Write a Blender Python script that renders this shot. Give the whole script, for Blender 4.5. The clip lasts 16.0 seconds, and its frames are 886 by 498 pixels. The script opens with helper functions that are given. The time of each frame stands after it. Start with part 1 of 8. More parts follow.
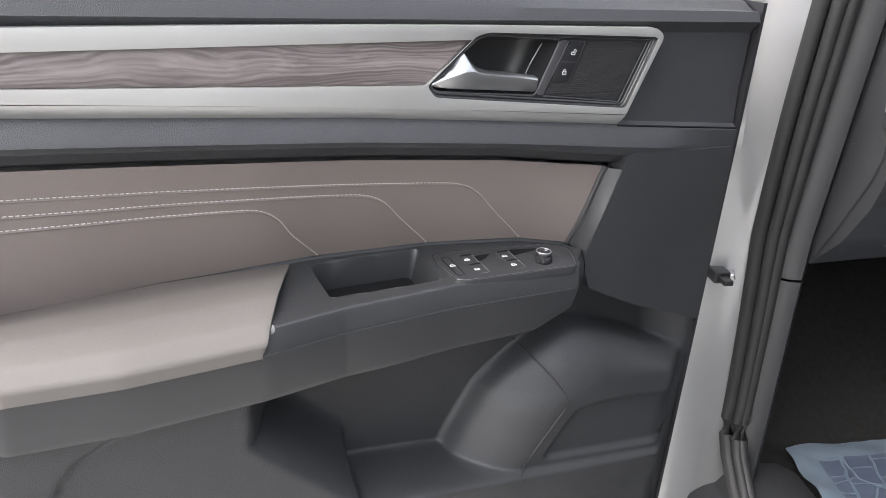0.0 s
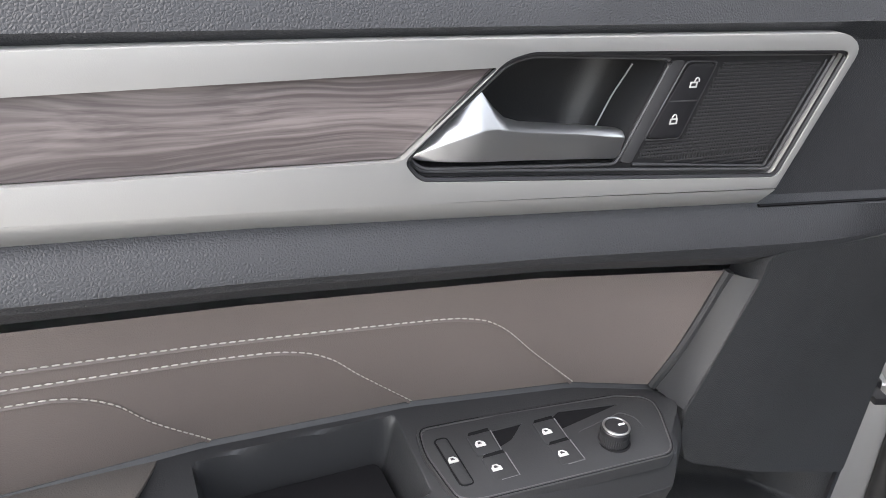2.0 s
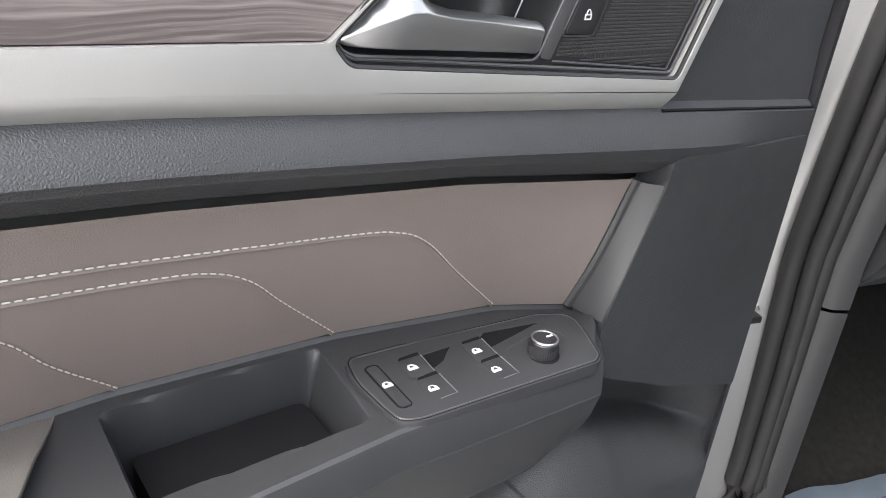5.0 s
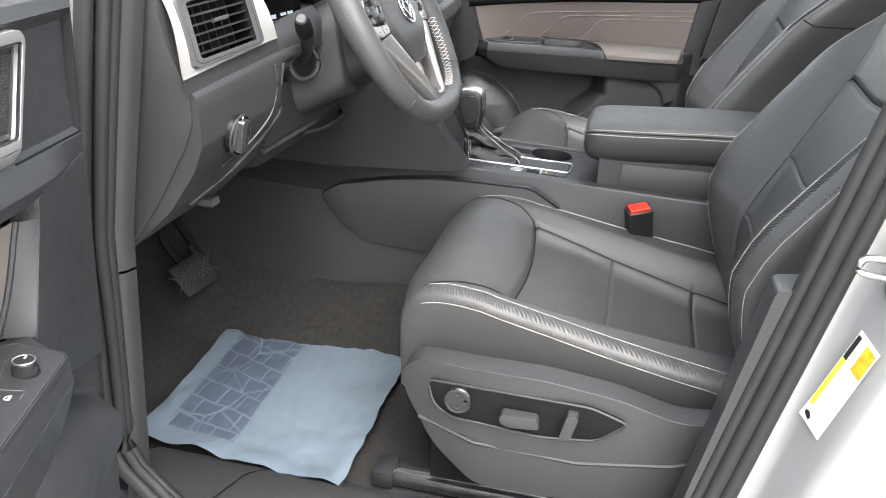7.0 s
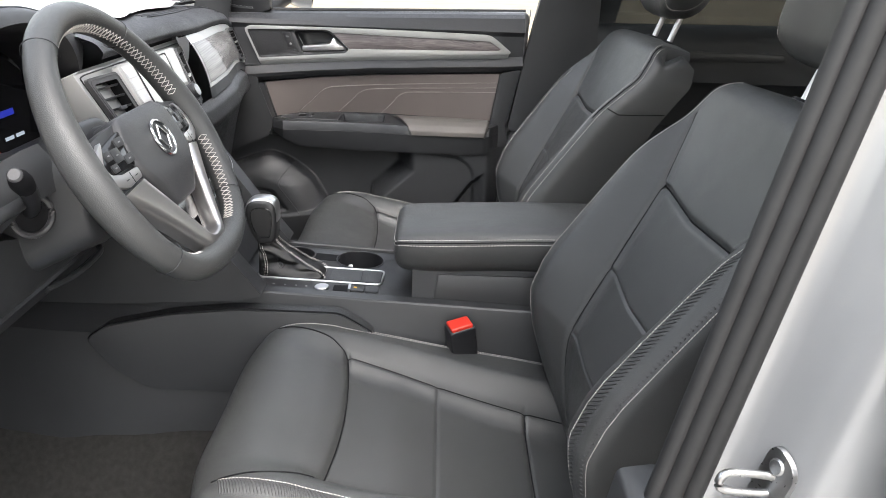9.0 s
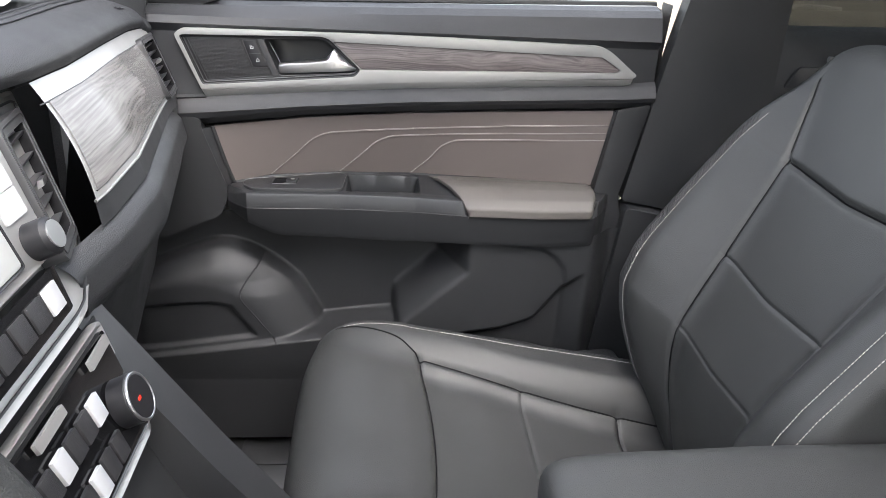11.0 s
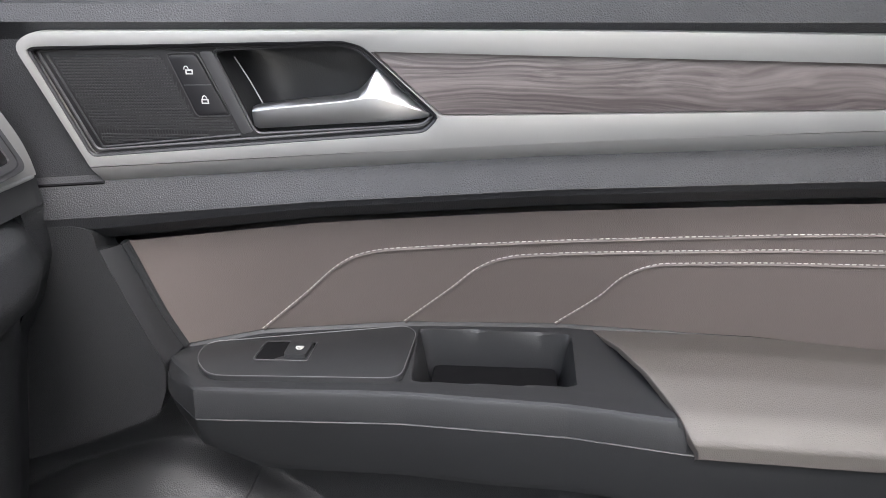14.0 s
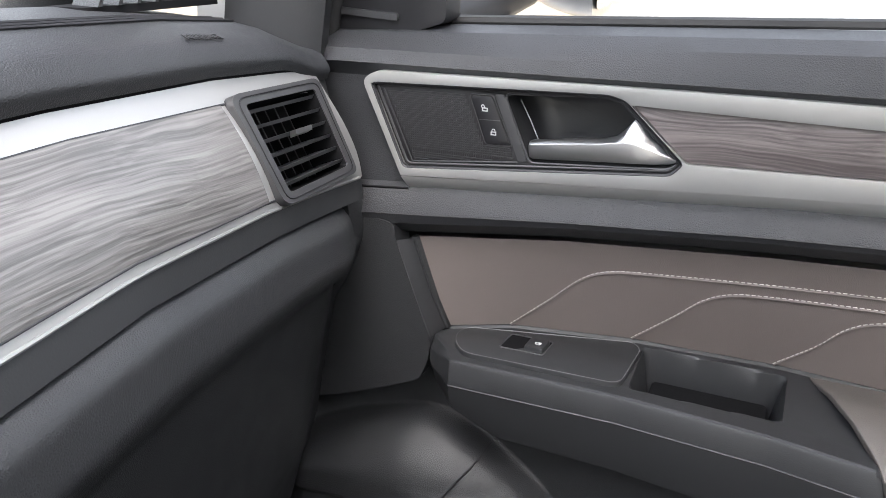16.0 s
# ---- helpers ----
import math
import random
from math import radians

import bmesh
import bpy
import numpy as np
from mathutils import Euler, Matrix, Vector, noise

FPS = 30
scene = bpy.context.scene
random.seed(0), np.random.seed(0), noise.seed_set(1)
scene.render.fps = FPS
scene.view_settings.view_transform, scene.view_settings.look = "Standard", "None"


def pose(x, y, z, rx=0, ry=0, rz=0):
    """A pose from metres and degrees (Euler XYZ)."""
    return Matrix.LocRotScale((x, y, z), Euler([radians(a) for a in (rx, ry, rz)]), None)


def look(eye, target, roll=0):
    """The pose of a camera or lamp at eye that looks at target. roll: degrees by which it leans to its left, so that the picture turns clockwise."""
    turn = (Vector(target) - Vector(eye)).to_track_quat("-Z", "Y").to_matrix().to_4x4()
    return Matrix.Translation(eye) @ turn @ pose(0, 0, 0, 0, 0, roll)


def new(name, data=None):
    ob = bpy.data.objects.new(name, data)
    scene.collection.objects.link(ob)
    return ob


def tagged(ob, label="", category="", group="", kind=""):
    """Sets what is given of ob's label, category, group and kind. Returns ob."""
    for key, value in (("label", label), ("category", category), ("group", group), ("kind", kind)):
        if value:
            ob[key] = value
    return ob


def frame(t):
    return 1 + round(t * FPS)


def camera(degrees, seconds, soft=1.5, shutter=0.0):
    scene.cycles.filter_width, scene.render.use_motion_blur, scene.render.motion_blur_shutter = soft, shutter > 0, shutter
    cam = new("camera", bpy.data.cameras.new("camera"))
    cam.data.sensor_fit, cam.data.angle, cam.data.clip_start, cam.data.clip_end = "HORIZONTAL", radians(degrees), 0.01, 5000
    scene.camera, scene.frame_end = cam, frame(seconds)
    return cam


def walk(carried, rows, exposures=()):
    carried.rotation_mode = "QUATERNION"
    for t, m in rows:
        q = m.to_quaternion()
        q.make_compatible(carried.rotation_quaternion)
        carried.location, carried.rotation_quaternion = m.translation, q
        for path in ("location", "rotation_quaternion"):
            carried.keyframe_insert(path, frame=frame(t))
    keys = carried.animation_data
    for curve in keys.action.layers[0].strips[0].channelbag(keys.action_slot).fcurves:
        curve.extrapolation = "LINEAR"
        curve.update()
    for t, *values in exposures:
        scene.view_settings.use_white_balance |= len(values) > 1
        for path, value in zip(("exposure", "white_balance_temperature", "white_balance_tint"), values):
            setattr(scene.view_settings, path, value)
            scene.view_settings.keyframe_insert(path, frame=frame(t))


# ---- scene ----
cam = camera(59.21, 16.0, soft=0.55)
PATH = [
    (0.0, pose(-1.3982, -0.9020, 1.3081, 68.543, -0.873, -5.538)),
    (0.5, pose(-1.4010, -0.7193, 1.2964, 67.461, -0.892, -4.965)),
    (1.0, pose(-1.3703, -0.5943, 1.3000, 66.082, -0.771, -4.267)),
    (1.5, pose(-1.3482, -0.5278, 1.3018, 65.329, -1.141, -2.423)),
    (2.0, pose(-1.3388, -0.5155, 1.3003, 64.726, -1.305, -2.342)),
    (2.5, pose(-1.3384, -0.5130, 1.2995, 64.397, -1.431, -2.747)),
    (3.0, pose(-1.3401, -0.5100, 1.2977, 64.290, -1.882, -4.033)),
    (3.2, pose(-1.3419, -0.5099, 1.2956, 64.313, -2.131, -4.697)),
    (5.3, pose(-1.3922, -0.5127, 1.2391, 65.744, -2.015, -19.207)),
    (5.5, pose(-1.4064, -0.5071, 1.2375, 66.194, -1.112, -24.983)),
    (6.0, pose(-1.4950, -0.5005, 1.2554, 66.451, 0.266, -44.554)),
    (6.5, pose(-1.5738, -0.5221, 1.2794, 66.405, -0.270, -61.489)),
    (7.0, pose(-1.6368, -0.5573, 1.3233, 66.813, -1.879, -76.314)),
    (7.5, pose(-1.6443, -0.5463, 1.3834, 67.633, -2.797, -84.619)),
    (8.0, pose(-1.6247, -0.5226, 1.4253, 68.306, -3.056, -87.510)),
    (8.5, pose(-1.5670, -0.5254, 1.4490, 68.738, -2.111, -89.771)),
    (9.0, pose(-1.3962, -0.5539, 1.4253, 69.156, -2.075, -90.052)),
    (9.5, pose(-1.2055, -0.5504, 1.4102, 69.138, -2.468, -89.889)),
    (10.0, pose(-0.9564, -0.4673, 1.3950, 69.140, -2.060, -90.445)),
    (10.2, pose(-0.8529, -0.4264, 1.3952, 69.136, -2.374, -91.500)),
    (12.3, pose(0.0311, -0.3014, 1.3527, 65.309, -2.804, -96.183)),
    (12.5, pose(0.0774, -0.3035, 1.3305, 65.492, -2.208, -94.762)),
    (13.0, pose(0.1719, -0.3031, 1.3216, 65.163, -1.097, -91.948)),
    (13.5, pose(0.2491, -0.3338, 1.3141, 65.448, 0.272, -88.403)),
    (14.0, pose(0.2797, -0.3504, 1.2980, 66.003, 0.522, -85.594)),
    (14.5, pose(0.2824, -0.3584, 1.3072, 66.470, 0.511, -82.572)),
    (15.0, pose(0.2547, -0.3617, 1.3099, 67.085, -0.359, -77.493)),
    (15.5, pose(0.2153, -0.3651, 1.3169, 67.472, -0.039, -71.068)),
    (16.0, pose(0.1781, -0.3821, 1.3310, 68.205, 0.006, -65.306)),
]
walk(cam, PATH, [(0.0, 2.2, 6450, 12), (3.0, 2.25, 6500, 12), (5.3, 2.6, 6550, 11), (6.0, 2.92, 6550, 10.5), (6.5, 2.92, 6550, 10), (7.0, 2.78, 6550, 10), (7.5, 2.15, 6500, 10.5), (8.0, 2.1, 6500, 11), (9.0, 2.35, 6500, 10), (9.5, 2.6, 6500, 9.5), (10.0, 2.55, 6500, 10), (12.3, 2.6, 6300, 12), (13.5, 2.6, 6350, 12), (15.0, 2.58, 6350, 11.7), (16.0, 2.45, 6350, 11.5)])

# ---- world and light: bright overcast day ----
world = bpy.data.worlds.new("sky")
scene.world = world
world.use_nodes = True
wn = world.node_tree
sky = wn.nodes.new("ShaderNodeTexSky")
sky.sky_type = "NISHITA"
sky.sun_disc = False
sky.sun_elevation, sky.sun_rotation = radians(58), radians(240)
sky.air_density, sky.dust_density, sky.ozone_density = 1.6, 4.0, 0.6
bg = wn.nodes["Background"]
veil = wn.nodes.new("ShaderNodeHueSaturation")
veil.inputs["Saturation"].default_value = 0.35
wn.links.new(sky.outputs["Color"], veil.inputs["Color"])
wn.links.new(veil.outputs["Color"], bg.inputs["Color"])
bg.inputs["Strength"].default_value = 0.15
sun = new("sun", bpy.data.lights.new("sun", "SUN"))
sun.data.energy, sun.data.angle, sun.data.color = 0.5, radians(50), (1.0, 0.955, 0.95)
sun.matrix_world = look((-5, -2.9, 9.5), (0, 0, 0))

# ---- materials ----


def mat(name, base, rough=0.6, metal=0.0, vary=0.12, vscale=8.0, grain=0.0, gscale=350.0, gkind="voronoi", spec=0.5, coat=0.0, rvary=0.08):
    m = bpy.data.materials.new(name)
    m.use_nodes = True
    nt = m.node_tree
    N, L = nt.nodes, nt.links
    b = N["Principled BSDF"]
    b.inputs["Roughness"].default_value, b.inputs["Metallic"].default_value = rough, metal
    b.inputs["Specular IOR Level"].default_value = spec
    b.inputs["Coat Weight"].default_value = coat
    tc = N.new("ShaderNodeTexCoord")
    n1 = N.new("ShaderNodeTexNoise")
    n1.inputs["Scale"].default_value, n1.inputs["Detail"].default_value = vscale, 6
    L.new(tc.outputs["Object"], n1.inputs["Vector"])
    ramp = N.new("ShaderNodeMapRange")
    ramp.inputs["From Min"].default_value, ramp.inputs["From Max"].default_value = 0.3, 0.7
    ramp.inputs["To Min"].default_value, ramp.inputs["To Max"].default_value = 1 - vary, 1 + vary
    L.new(n1.outputs["Fac"], ramp.inputs["Value"])
    mul = N.new("ShaderNodeVectorMath")
    mul.operation = "SCALE"
    mul.inputs[0].default_value = base
    L.new(ramp.outputs["Result"], mul.inputs["Scale"])
    L.new(mul.outputs["Vector"], b.inputs["Base Color"])
    n3 = N.new("ShaderNodeTexNoise")
    n3.inputs["Scale"].default_value, n3.inputs["Detail"].default_value = vscale * 5, 4
    L.new(tc.outputs["Object"], n3.inputs["Vector"])
    r3 = N.new("ShaderNodeMapRange")
    r3.inputs["To Min"].default_value, r3.inputs["To Max"].default_value = max(0.02, rough - rvary), rough + rvary
    L.new(n3.outputs["Fac"], r3.inputs["Value"])
    L.new(r3.outputs["Result"], b.inputs["Roughness"])
    if grain:
        if gkind == "voronoi":
            g = N.new("ShaderNodeTexVoronoi")
            g.feature = "DISTANCE_TO_EDGE"
            out = g.outputs["Distance"]
            dist = 0.0016
        else:
            g = N.new("ShaderNodeTexNoise")
            g.inputs["Detail"].default_value = 3
            out = g.outputs["Fac"]
            dist = 0.001
        g.inputs["Scale"].default_value = gscale
        L.new(tc.outputs["Object"], g.inputs["Vector"])
        bump = N.new("ShaderNodeBump")
        bump.inputs["Strength"].default_value, bump.inputs["Distance"].default_value = grain, dist
        L.new(out, bump.inputs["Height"])
        L.new(bump.outputs["Normal"], b.inputs["Normal"])
    return m


def wood_mat(name, axis, dark, light, scale=1.0, rough=0.38, swirl=1.0, own=False):
    """Grey-brown open-pore wood; the grain runs along axis (0 x, 1 y) and swirls round a few knots."""
    m = bpy.data.materials.new(name)
    m.use_nodes = True
    nt = m.node_tree
    N, L = nt.nodes, nt.links
    b = N["Principled BSDF"]
    tc = N.new("ShaderNodeTexCoord")
    place = tc.outputs["UV" if own else "Object"]
    # slow bending of the fibres
    mp0 = N.new("ShaderNodeMapping")
    s0 = [12.0, 12.0, 12.0]
    s0[axis] = 4.5
    mp0.inputs["Scale"].default_value = s0
    L.new(place, mp0.inputs["Vector"])
    warp = N.new("ShaderNodeTexNoise")
    warp.inputs["Scale"].default_value, warp.inputs["Detail"].default_value = 1.0, 2.5
    L.new(mp0.outputs["Vector"], warp.inputs["Vector"])
    bend = N.new("ShaderNodeVectorMath")
    bend.operation = "MULTIPLY_ADD"
    amp = [0.055 * swirl, 0.055 * swirl, 0.055 * swirl]
    amp[axis] = 0.05 * swirl
    bend.inputs[1].default_value = amp
    L.new(warp.outputs["Color"], bend.inputs[0])
    L.new(place, bend.inputs[2])

    def streaks(cross, run, detail, rgh):
        mp = N.new("ShaderNodeMapping")
        sc = [cross * scale, cross * scale, cross * scale]
        sc[axis] = run * scale
        mp.inputs["Scale"].default_value = sc
        L.new(bend.outputs["Vector"], mp.inputs["Vector"])
        n = N.new("ShaderNodeTexNoise")
        n.inputs["Scale"].default_value, n.inputs["Detail"].default_value, n.inputs["Roughness"].default_value = 1.0, detail, rgh
        L.new(mp.outputs["Vector"], n.inputs["Vector"])
        return n.outputs["Fac"]

    broad, fine, pore = streaks(70.0, 3.5, 3, 0.5), streaks(300.0, 6.0, 3, 0.6), streaks(900.0, 22.0, 2, 0.5)
    # growth lines across the height
    wave = N.new("ShaderNodeTexWave")
    wave.bands_direction = "Y" if own else "Z"
    wave.inputs["Scale"].default_value, wave.inputs["Distortion"].default_value = 88.0 * scale, 0.9
    wave.inputs["Detail"].default_value, wave.inputs["Detail Scale"].default_value, wave.inputs["Detail Roughness"].default_value = 2.0, 0.25, 0.6
    L.new(bend.outputs["Vector"], wave.inputs["Vector"])
    m0 = N.new("ShaderNodeMath")
    m0.operation = "MULTIPLY_ADD"
    m0.inputs[1].default_value = 0.15
    L.new(wave.outputs["Fac"], m0.inputs[0])
    L.new(broad, m0.inputs[2])
    m1 = N.new("ShaderNodeMath")
    m1.operation = "MULTIPLY_ADD"
    m1.inputs[1].default_value = 1.0
    L.new(fine, m1.inputs[0])
    L.new(m0.outputs["Value"], m1.inputs[2])
    m2 = N.new("ShaderNodeMath")
    m2.operation = "MULTIPLY_ADD"
    m2.inputs[1].default_value = 0.3
    L.new(pore, m2.inputs[0])
    L.new(m1.outputs["Value"], m2.inputs[2])
    fit = N.new("ShaderNodeMapRange")
    fit.inputs["From Min"].default_value, fit.inputs["From Max"].default_value = 0.95, 1.48
    L.new(m2.outputs["Value"], fit.inputs["Value"])
    cr = N.new("ShaderNodeValToRGB")
    cr.color_ramp.elements[0].position, cr.color_ramp.elements[0].color = 0.05, (*dark, 1)
    cr.color_ramp.elements[1].position, cr.color_ramp.elements[1].color = 0.95, (*light, 1)
    L.new(fit.outputs["Result"], cr.inputs["Fac"])
    L.new(cr.outputs["Color"], b.inputs["Base Color"])
    b.inputs["Roughness"].default_value = rough
    bump = N.new("ShaderNodeBump")
    bump.inputs["Strength"].default_value, bump.inputs["Distance"].default_value = 0.5, 0.0004
    L.new(fit.outputs["Result"], bump.inputs["Height"])
    L.new(bump.outputs["Normal"], b.inputs["Normal"])
    return m


def glow_mat(name, colour, strength):
    m = bpy.data.materials.new(name)
    m.use_nodes = True
    b = m.node_tree.nodes["Principled BSDF"]
    b.inputs["Base Color"].default_value = (0.01, 0.01, 0.01, 1)
    b.inputs["Emission Color"].default_value = (*colour, 1)
    b.inputs["Emission Strength"].default_value = strength
    return m


def film_mat(name):
    """Bluish milky plastic film with pale creases and a darker printed band."""
    m = mat(name, (0.30, 0.36, 0.42), 0.32, vary=0.08, vscale=14)
    nt = m.node_tree
    N, L = nt.nodes, nt.links
    b = N["Principled BSDF"]
    uv = N.new("ShaderNodeUVMap")
    sep = N.new("ShaderNodeSeparateXYZ")
    L.new(uv.outputs["UV"], sep.inputs["Vector"])
    mp = N.new("ShaderNodeMapping")
    mp.inputs["Scale"].default_value = (8.5, 7.0, 1)
    mp.inputs["Rotation"].default_value = (0, 0, 0.12)
    nz = N.new("ShaderNodeTexNoise")
    nz.inputs["Scale"].default_value = 4.0
    L.new(uv.outputs["UV"], nz.inputs["Vector"])
    ma = N.new("ShaderNodeVectorMath")
    ma.operation = "MULTIPLY_ADD"
    ma.inputs[1].default_value = (0.07, 0.07, 0)
    L.new(nz.outputs["Color"], ma.inputs[0])
    L.new(uv.outputs["UV"], ma.inputs[2])
    L.new(ma.outputs["Vector"], mp.inputs["Vector"])
    brick = N.new("ShaderNodeTexBrick")
    brick.offset, brick.squash = 0.5, 1.0
    brick.inputs["Scale"].default_value = 1.0
    brick.inputs["Mortar Size"].default_value, brick.inputs["Mortar Smooth"].default_value = 0.045, 0.3
    brick.inputs["Brick Width"].default_value, brick.inputs["Row Height"].default_value = 0.95, 0.85
    L.new(mp.outputs["Vector"], brick.inputs["Vector"])
    vor = N.new("ShaderNodeTexVoronoi")
    vor.feature, vor.inputs["Scale"].default_value = "DISTANCE_TO_EDGE", 3.1
    L.new(ma.outputs["Vector"], vor.inputs["Vector"])
    fold = N.new("ShaderNodeMapRange")
    fold.inputs["From Min"].default_value, fold.inputs["From Max"].default_value = 0.006, 0.02
    fold.inputs["To Min"].default_value, fold.inputs["To Max"].default_value = 1, 0
    L.new(vor.outputs["Distance"], fold.inputs["Value"])
    crease = N.new("ShaderNodeMapRange")
    cmax = N.new("ShaderNodeMath")
    cmax.operation = "MAXIMUM"
    L.new(brick.outputs["Fac"], cmax.inputs[0])
    L.new(fold.outputs["Result"], cmax.inputs[1])
    L.new(cmax.outputs["Value"], crease.inputs["Value"])
    band = N.new("ShaderNodeMath")
    band.operation = "LESS_THAN"
    band.inputs[1].default_value = 0.44
    L.new(sep.outputs["X"], band.inputs[0])
    edge = N.new("ShaderNodeMath")
    edge.operation = "GREATER_THAN"
    edge.inputs[1].default_value = 0.09
    L.new(sep.outputs["X"], edge.inputs[0])
    e2 = N.new("ShaderNodeMath")
    e2.operation = "GREATER_THAN"
    e2.inputs[1].default_value = 0.10
    L.new(sep.outputs["Y"], e2.inputs[0])
    e3 = N.new("ShaderNodeMath")
    e3.operation = "MULTIPLY"
    L.new(edge.outputs["Value"], e3.inputs[0])
    L.new(e2.outputs["Value"], e3.inputs[1])
    bm_ = N.new("ShaderNodeMath")
    bm_.operation = "MULTIPLY"
    L.new(band.outputs["Value"], bm_.inputs[0])
    L.new(e3.outputs["Value"], bm_.inputs[1])
    inv = N.new("ShaderNodeMath")
    inv.operation = "SUBTRACT"
    inv.inputs[0].default_value = 1
    L.new(crease.outputs["Result"], inv.inputs[1])
    f = N.new("ShaderNodeMath")
    f.operation = "MULTIPLY"
    L.new(bm_.outputs["Value"], f.inputs[0])
    L.new(inv.outputs["Value"], f.inputs[1])
    mix = N.new("ShaderNodeMix")
    mix.data_type = "RGBA"
    mix.inputs["A"].default_value = (0.105, 0.134, 0.165, 1)
    mix.inputs["B"].default_value = (0.055, 0.070, 0.10, 1)
    L.new(f.outputs["Value"], mix.inputs["Factor"])
    L.new(mix.outputs["Result"], b.inputs["Base Color"])
    bump = N.new("ShaderNodeBump")
    bump.inputs["Strength"].default_value, bump.inputs["Distance"].default_value = 0.5, 0.004
    cb = N.new("ShaderNodeMath")
    cb.operation = "MULTIPLY"
    L.new(crease.outputs["Result"], cb.inputs[0])
    L.new(bm_.outputs["Value"], cb.inputs[1])
    L.new(cb.outputs["Value"], bump.inputs["Height"])
    L.new(bump.outputs["Normal"], b.inputs["Normal"])
    return m


M_PLASTIC = mat("dark_grained_plastic", (0.026, 0.027, 0.029), 0.43, vary=0.08, grain=0.35, gscale=620)
M_SMOOTH = mat("dark_smooth_plastic", (0.026, 0.027, 0.029), 0.40, vary=0.08, grain=0.12, gscale=900, gkind="noise")
M_SOFT = mat("dark_soft_touch_panel", (0.026, 0.027, 0.030), 0.50, vary=0.08, grain=0.34, gscale=600)
M_SHIELD = mat("grey_black_shield_plastic", (0.030, 0.030, 0.032), 0.40, vary=0.08, grain=0.2, gscale=800)
M_BLACK = mat("black_plastic", (0.014, 0.014, 0.016), 0.42, vary=0.1)
# near-black with little specular: for recesses and gaps, their shade is in the colour
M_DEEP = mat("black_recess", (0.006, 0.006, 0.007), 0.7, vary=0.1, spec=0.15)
M_RUBBER = mat("black_rubber_seal", (0.013, 0.013, 0.0135), 0.62, vary=0.15, vscale=30)
M_SILVER = mat("satin_silver_trim", (0.395, 0.395, 0.388), 0.38, metal=0.55, vary=0.05, vscale=5, grain=0.06, gscale=1500, gkind="noise")
M_CHROME = mat("satin_chrome", (0.62, 0.62, 0.625), 0.33, metal=1.0, vary=0.03, vscale=9, rvary=0.02)
M_TRIML = mat("grey_moulded_edge", (0.12, 0.12, 0.123), 0.4, vary=0.05)
M_SATIN = mat("satin_dark_trim", (0.060, 0.060, 0.063), 0.36, metal=0.15, vary=0.05)
M_STEEL = mat("zinc_plated_steel", (0.42, 0.42, 0.42), 0.30, metal=1.0, vary=0.12, vscale=60)
M_PAINT = mat("silver_grey_car_paint", (0.31, 0.312, 0.315), 0.32, metal=0.40, vary=0.05, vscale=6, coat=0.6, grain=0.03, gscale=1800, gkind="noise")
M_TAUPE = mat("taupe_leatherette", (0.168, 0.143, 0.133), 0.52, vary=0.05, vscale=6, grain=0.22, gscale=800)
M_PAD = mat("warm_grey_leatherette", (0.110, 0.1005, 0.093), 0.52, vary=0.05, vscale=6, grain=0.18, gscale=700)
M_LEATHER = mat("black_seat_leatherette", (0.045, 0.046, 0.046), 0.40, vary=0.06, vscale=5, grain=0.30, gscale=620)
M_RIB = mat("black_ribbed_leatherette", (0.046, 0.046, 0.047), 0.55, vary=0.08, spec=0.4)
M_THREAD = mat("off_white_thread", (0.54, 0.51, 0.48), 0.75, vary=0.1, vscale=200)
M_CARPET = mat("dark_grey_carpet", (0.024, 0.0235, 0.023), 0.95, vary=0.18, vscale=90, grain=1.0, gscale=900, gkind="noise", spec=0.1)
M_WOODD = wood_mat("grey_brown_wood_door", 1, (0.085, 0.070, 0.070), (0.205, 0.178, 0.174), rough=0.42)
M_WOODX = wood_mat("grey_brown_wood_dash", 0, (0.082, 0.079, 0.077), (0.205, 0.197, 0.193), scale=1.0, rough=0.20, swirl=0.55, own=True)
M_SPOKE = mat("satin_grey_metal", (0.50, 0.485, 0.48), 0.34, metal=0.95, vary=0.03, rvary=0.015)
M_HUB = mat("dark_grained_hub_plastic", (0.040, 0.040, 0.042), 0.42, vary=0.05, grain=0.25, gscale=750)
M_BADGE = mat("bright_chrome", (0.85, 0.85, 0.85), 0.20, metal=1.0, vary=0.02, rvary=0.02)
M_KNOB = mat("black_knob_leather", (0.020, 0.020, 0.021), 0.38, vary=0.08, grain=0.2, gscale=600)
M_GAITER = mat("black_gaiter_leather", (0.006, 0.006, 0.0065), 0.30, vary=0.1, grain=0.15, gscale=500, spec=0.35)
M_PRINT = mat("faint_grey_print", (0.22, 0.22, 0.22), 0.6, vary=0.1)
M_WHITE = mat("white_print", (0.75, 0.75, 0.74), 0.6, vary=0.03)
M_SIGN = mat("pale_sign_print", (0.50, 0.50, 0.49), 0.6, vary=0.03)
M_RED = mat("red_translucent_plastic", (0.62, 0.035, 0.02), 0.35, vary=0.08)
M_YELLOW = mat("yellow_print", (0.70, 0.62, 0.04), 0.5, vary=0.05)
M_AMBER = mat("amber_print", (0.55, 0.33, 0.02), 0.5, vary=0.3, vscale=120)
M_GREYBAR = mat("grey_print", (0.45, 0.46, 0.47), 0.6, vary=0.1)
M_PAPER = mat("white_protective_sheet", (0.80, 0.80, 0.79), 0.5, vary=0.05)
M_HEAD = mat("pale_headliner", (0.42, 0.41, 0.39), 0.9, vary=0.05)
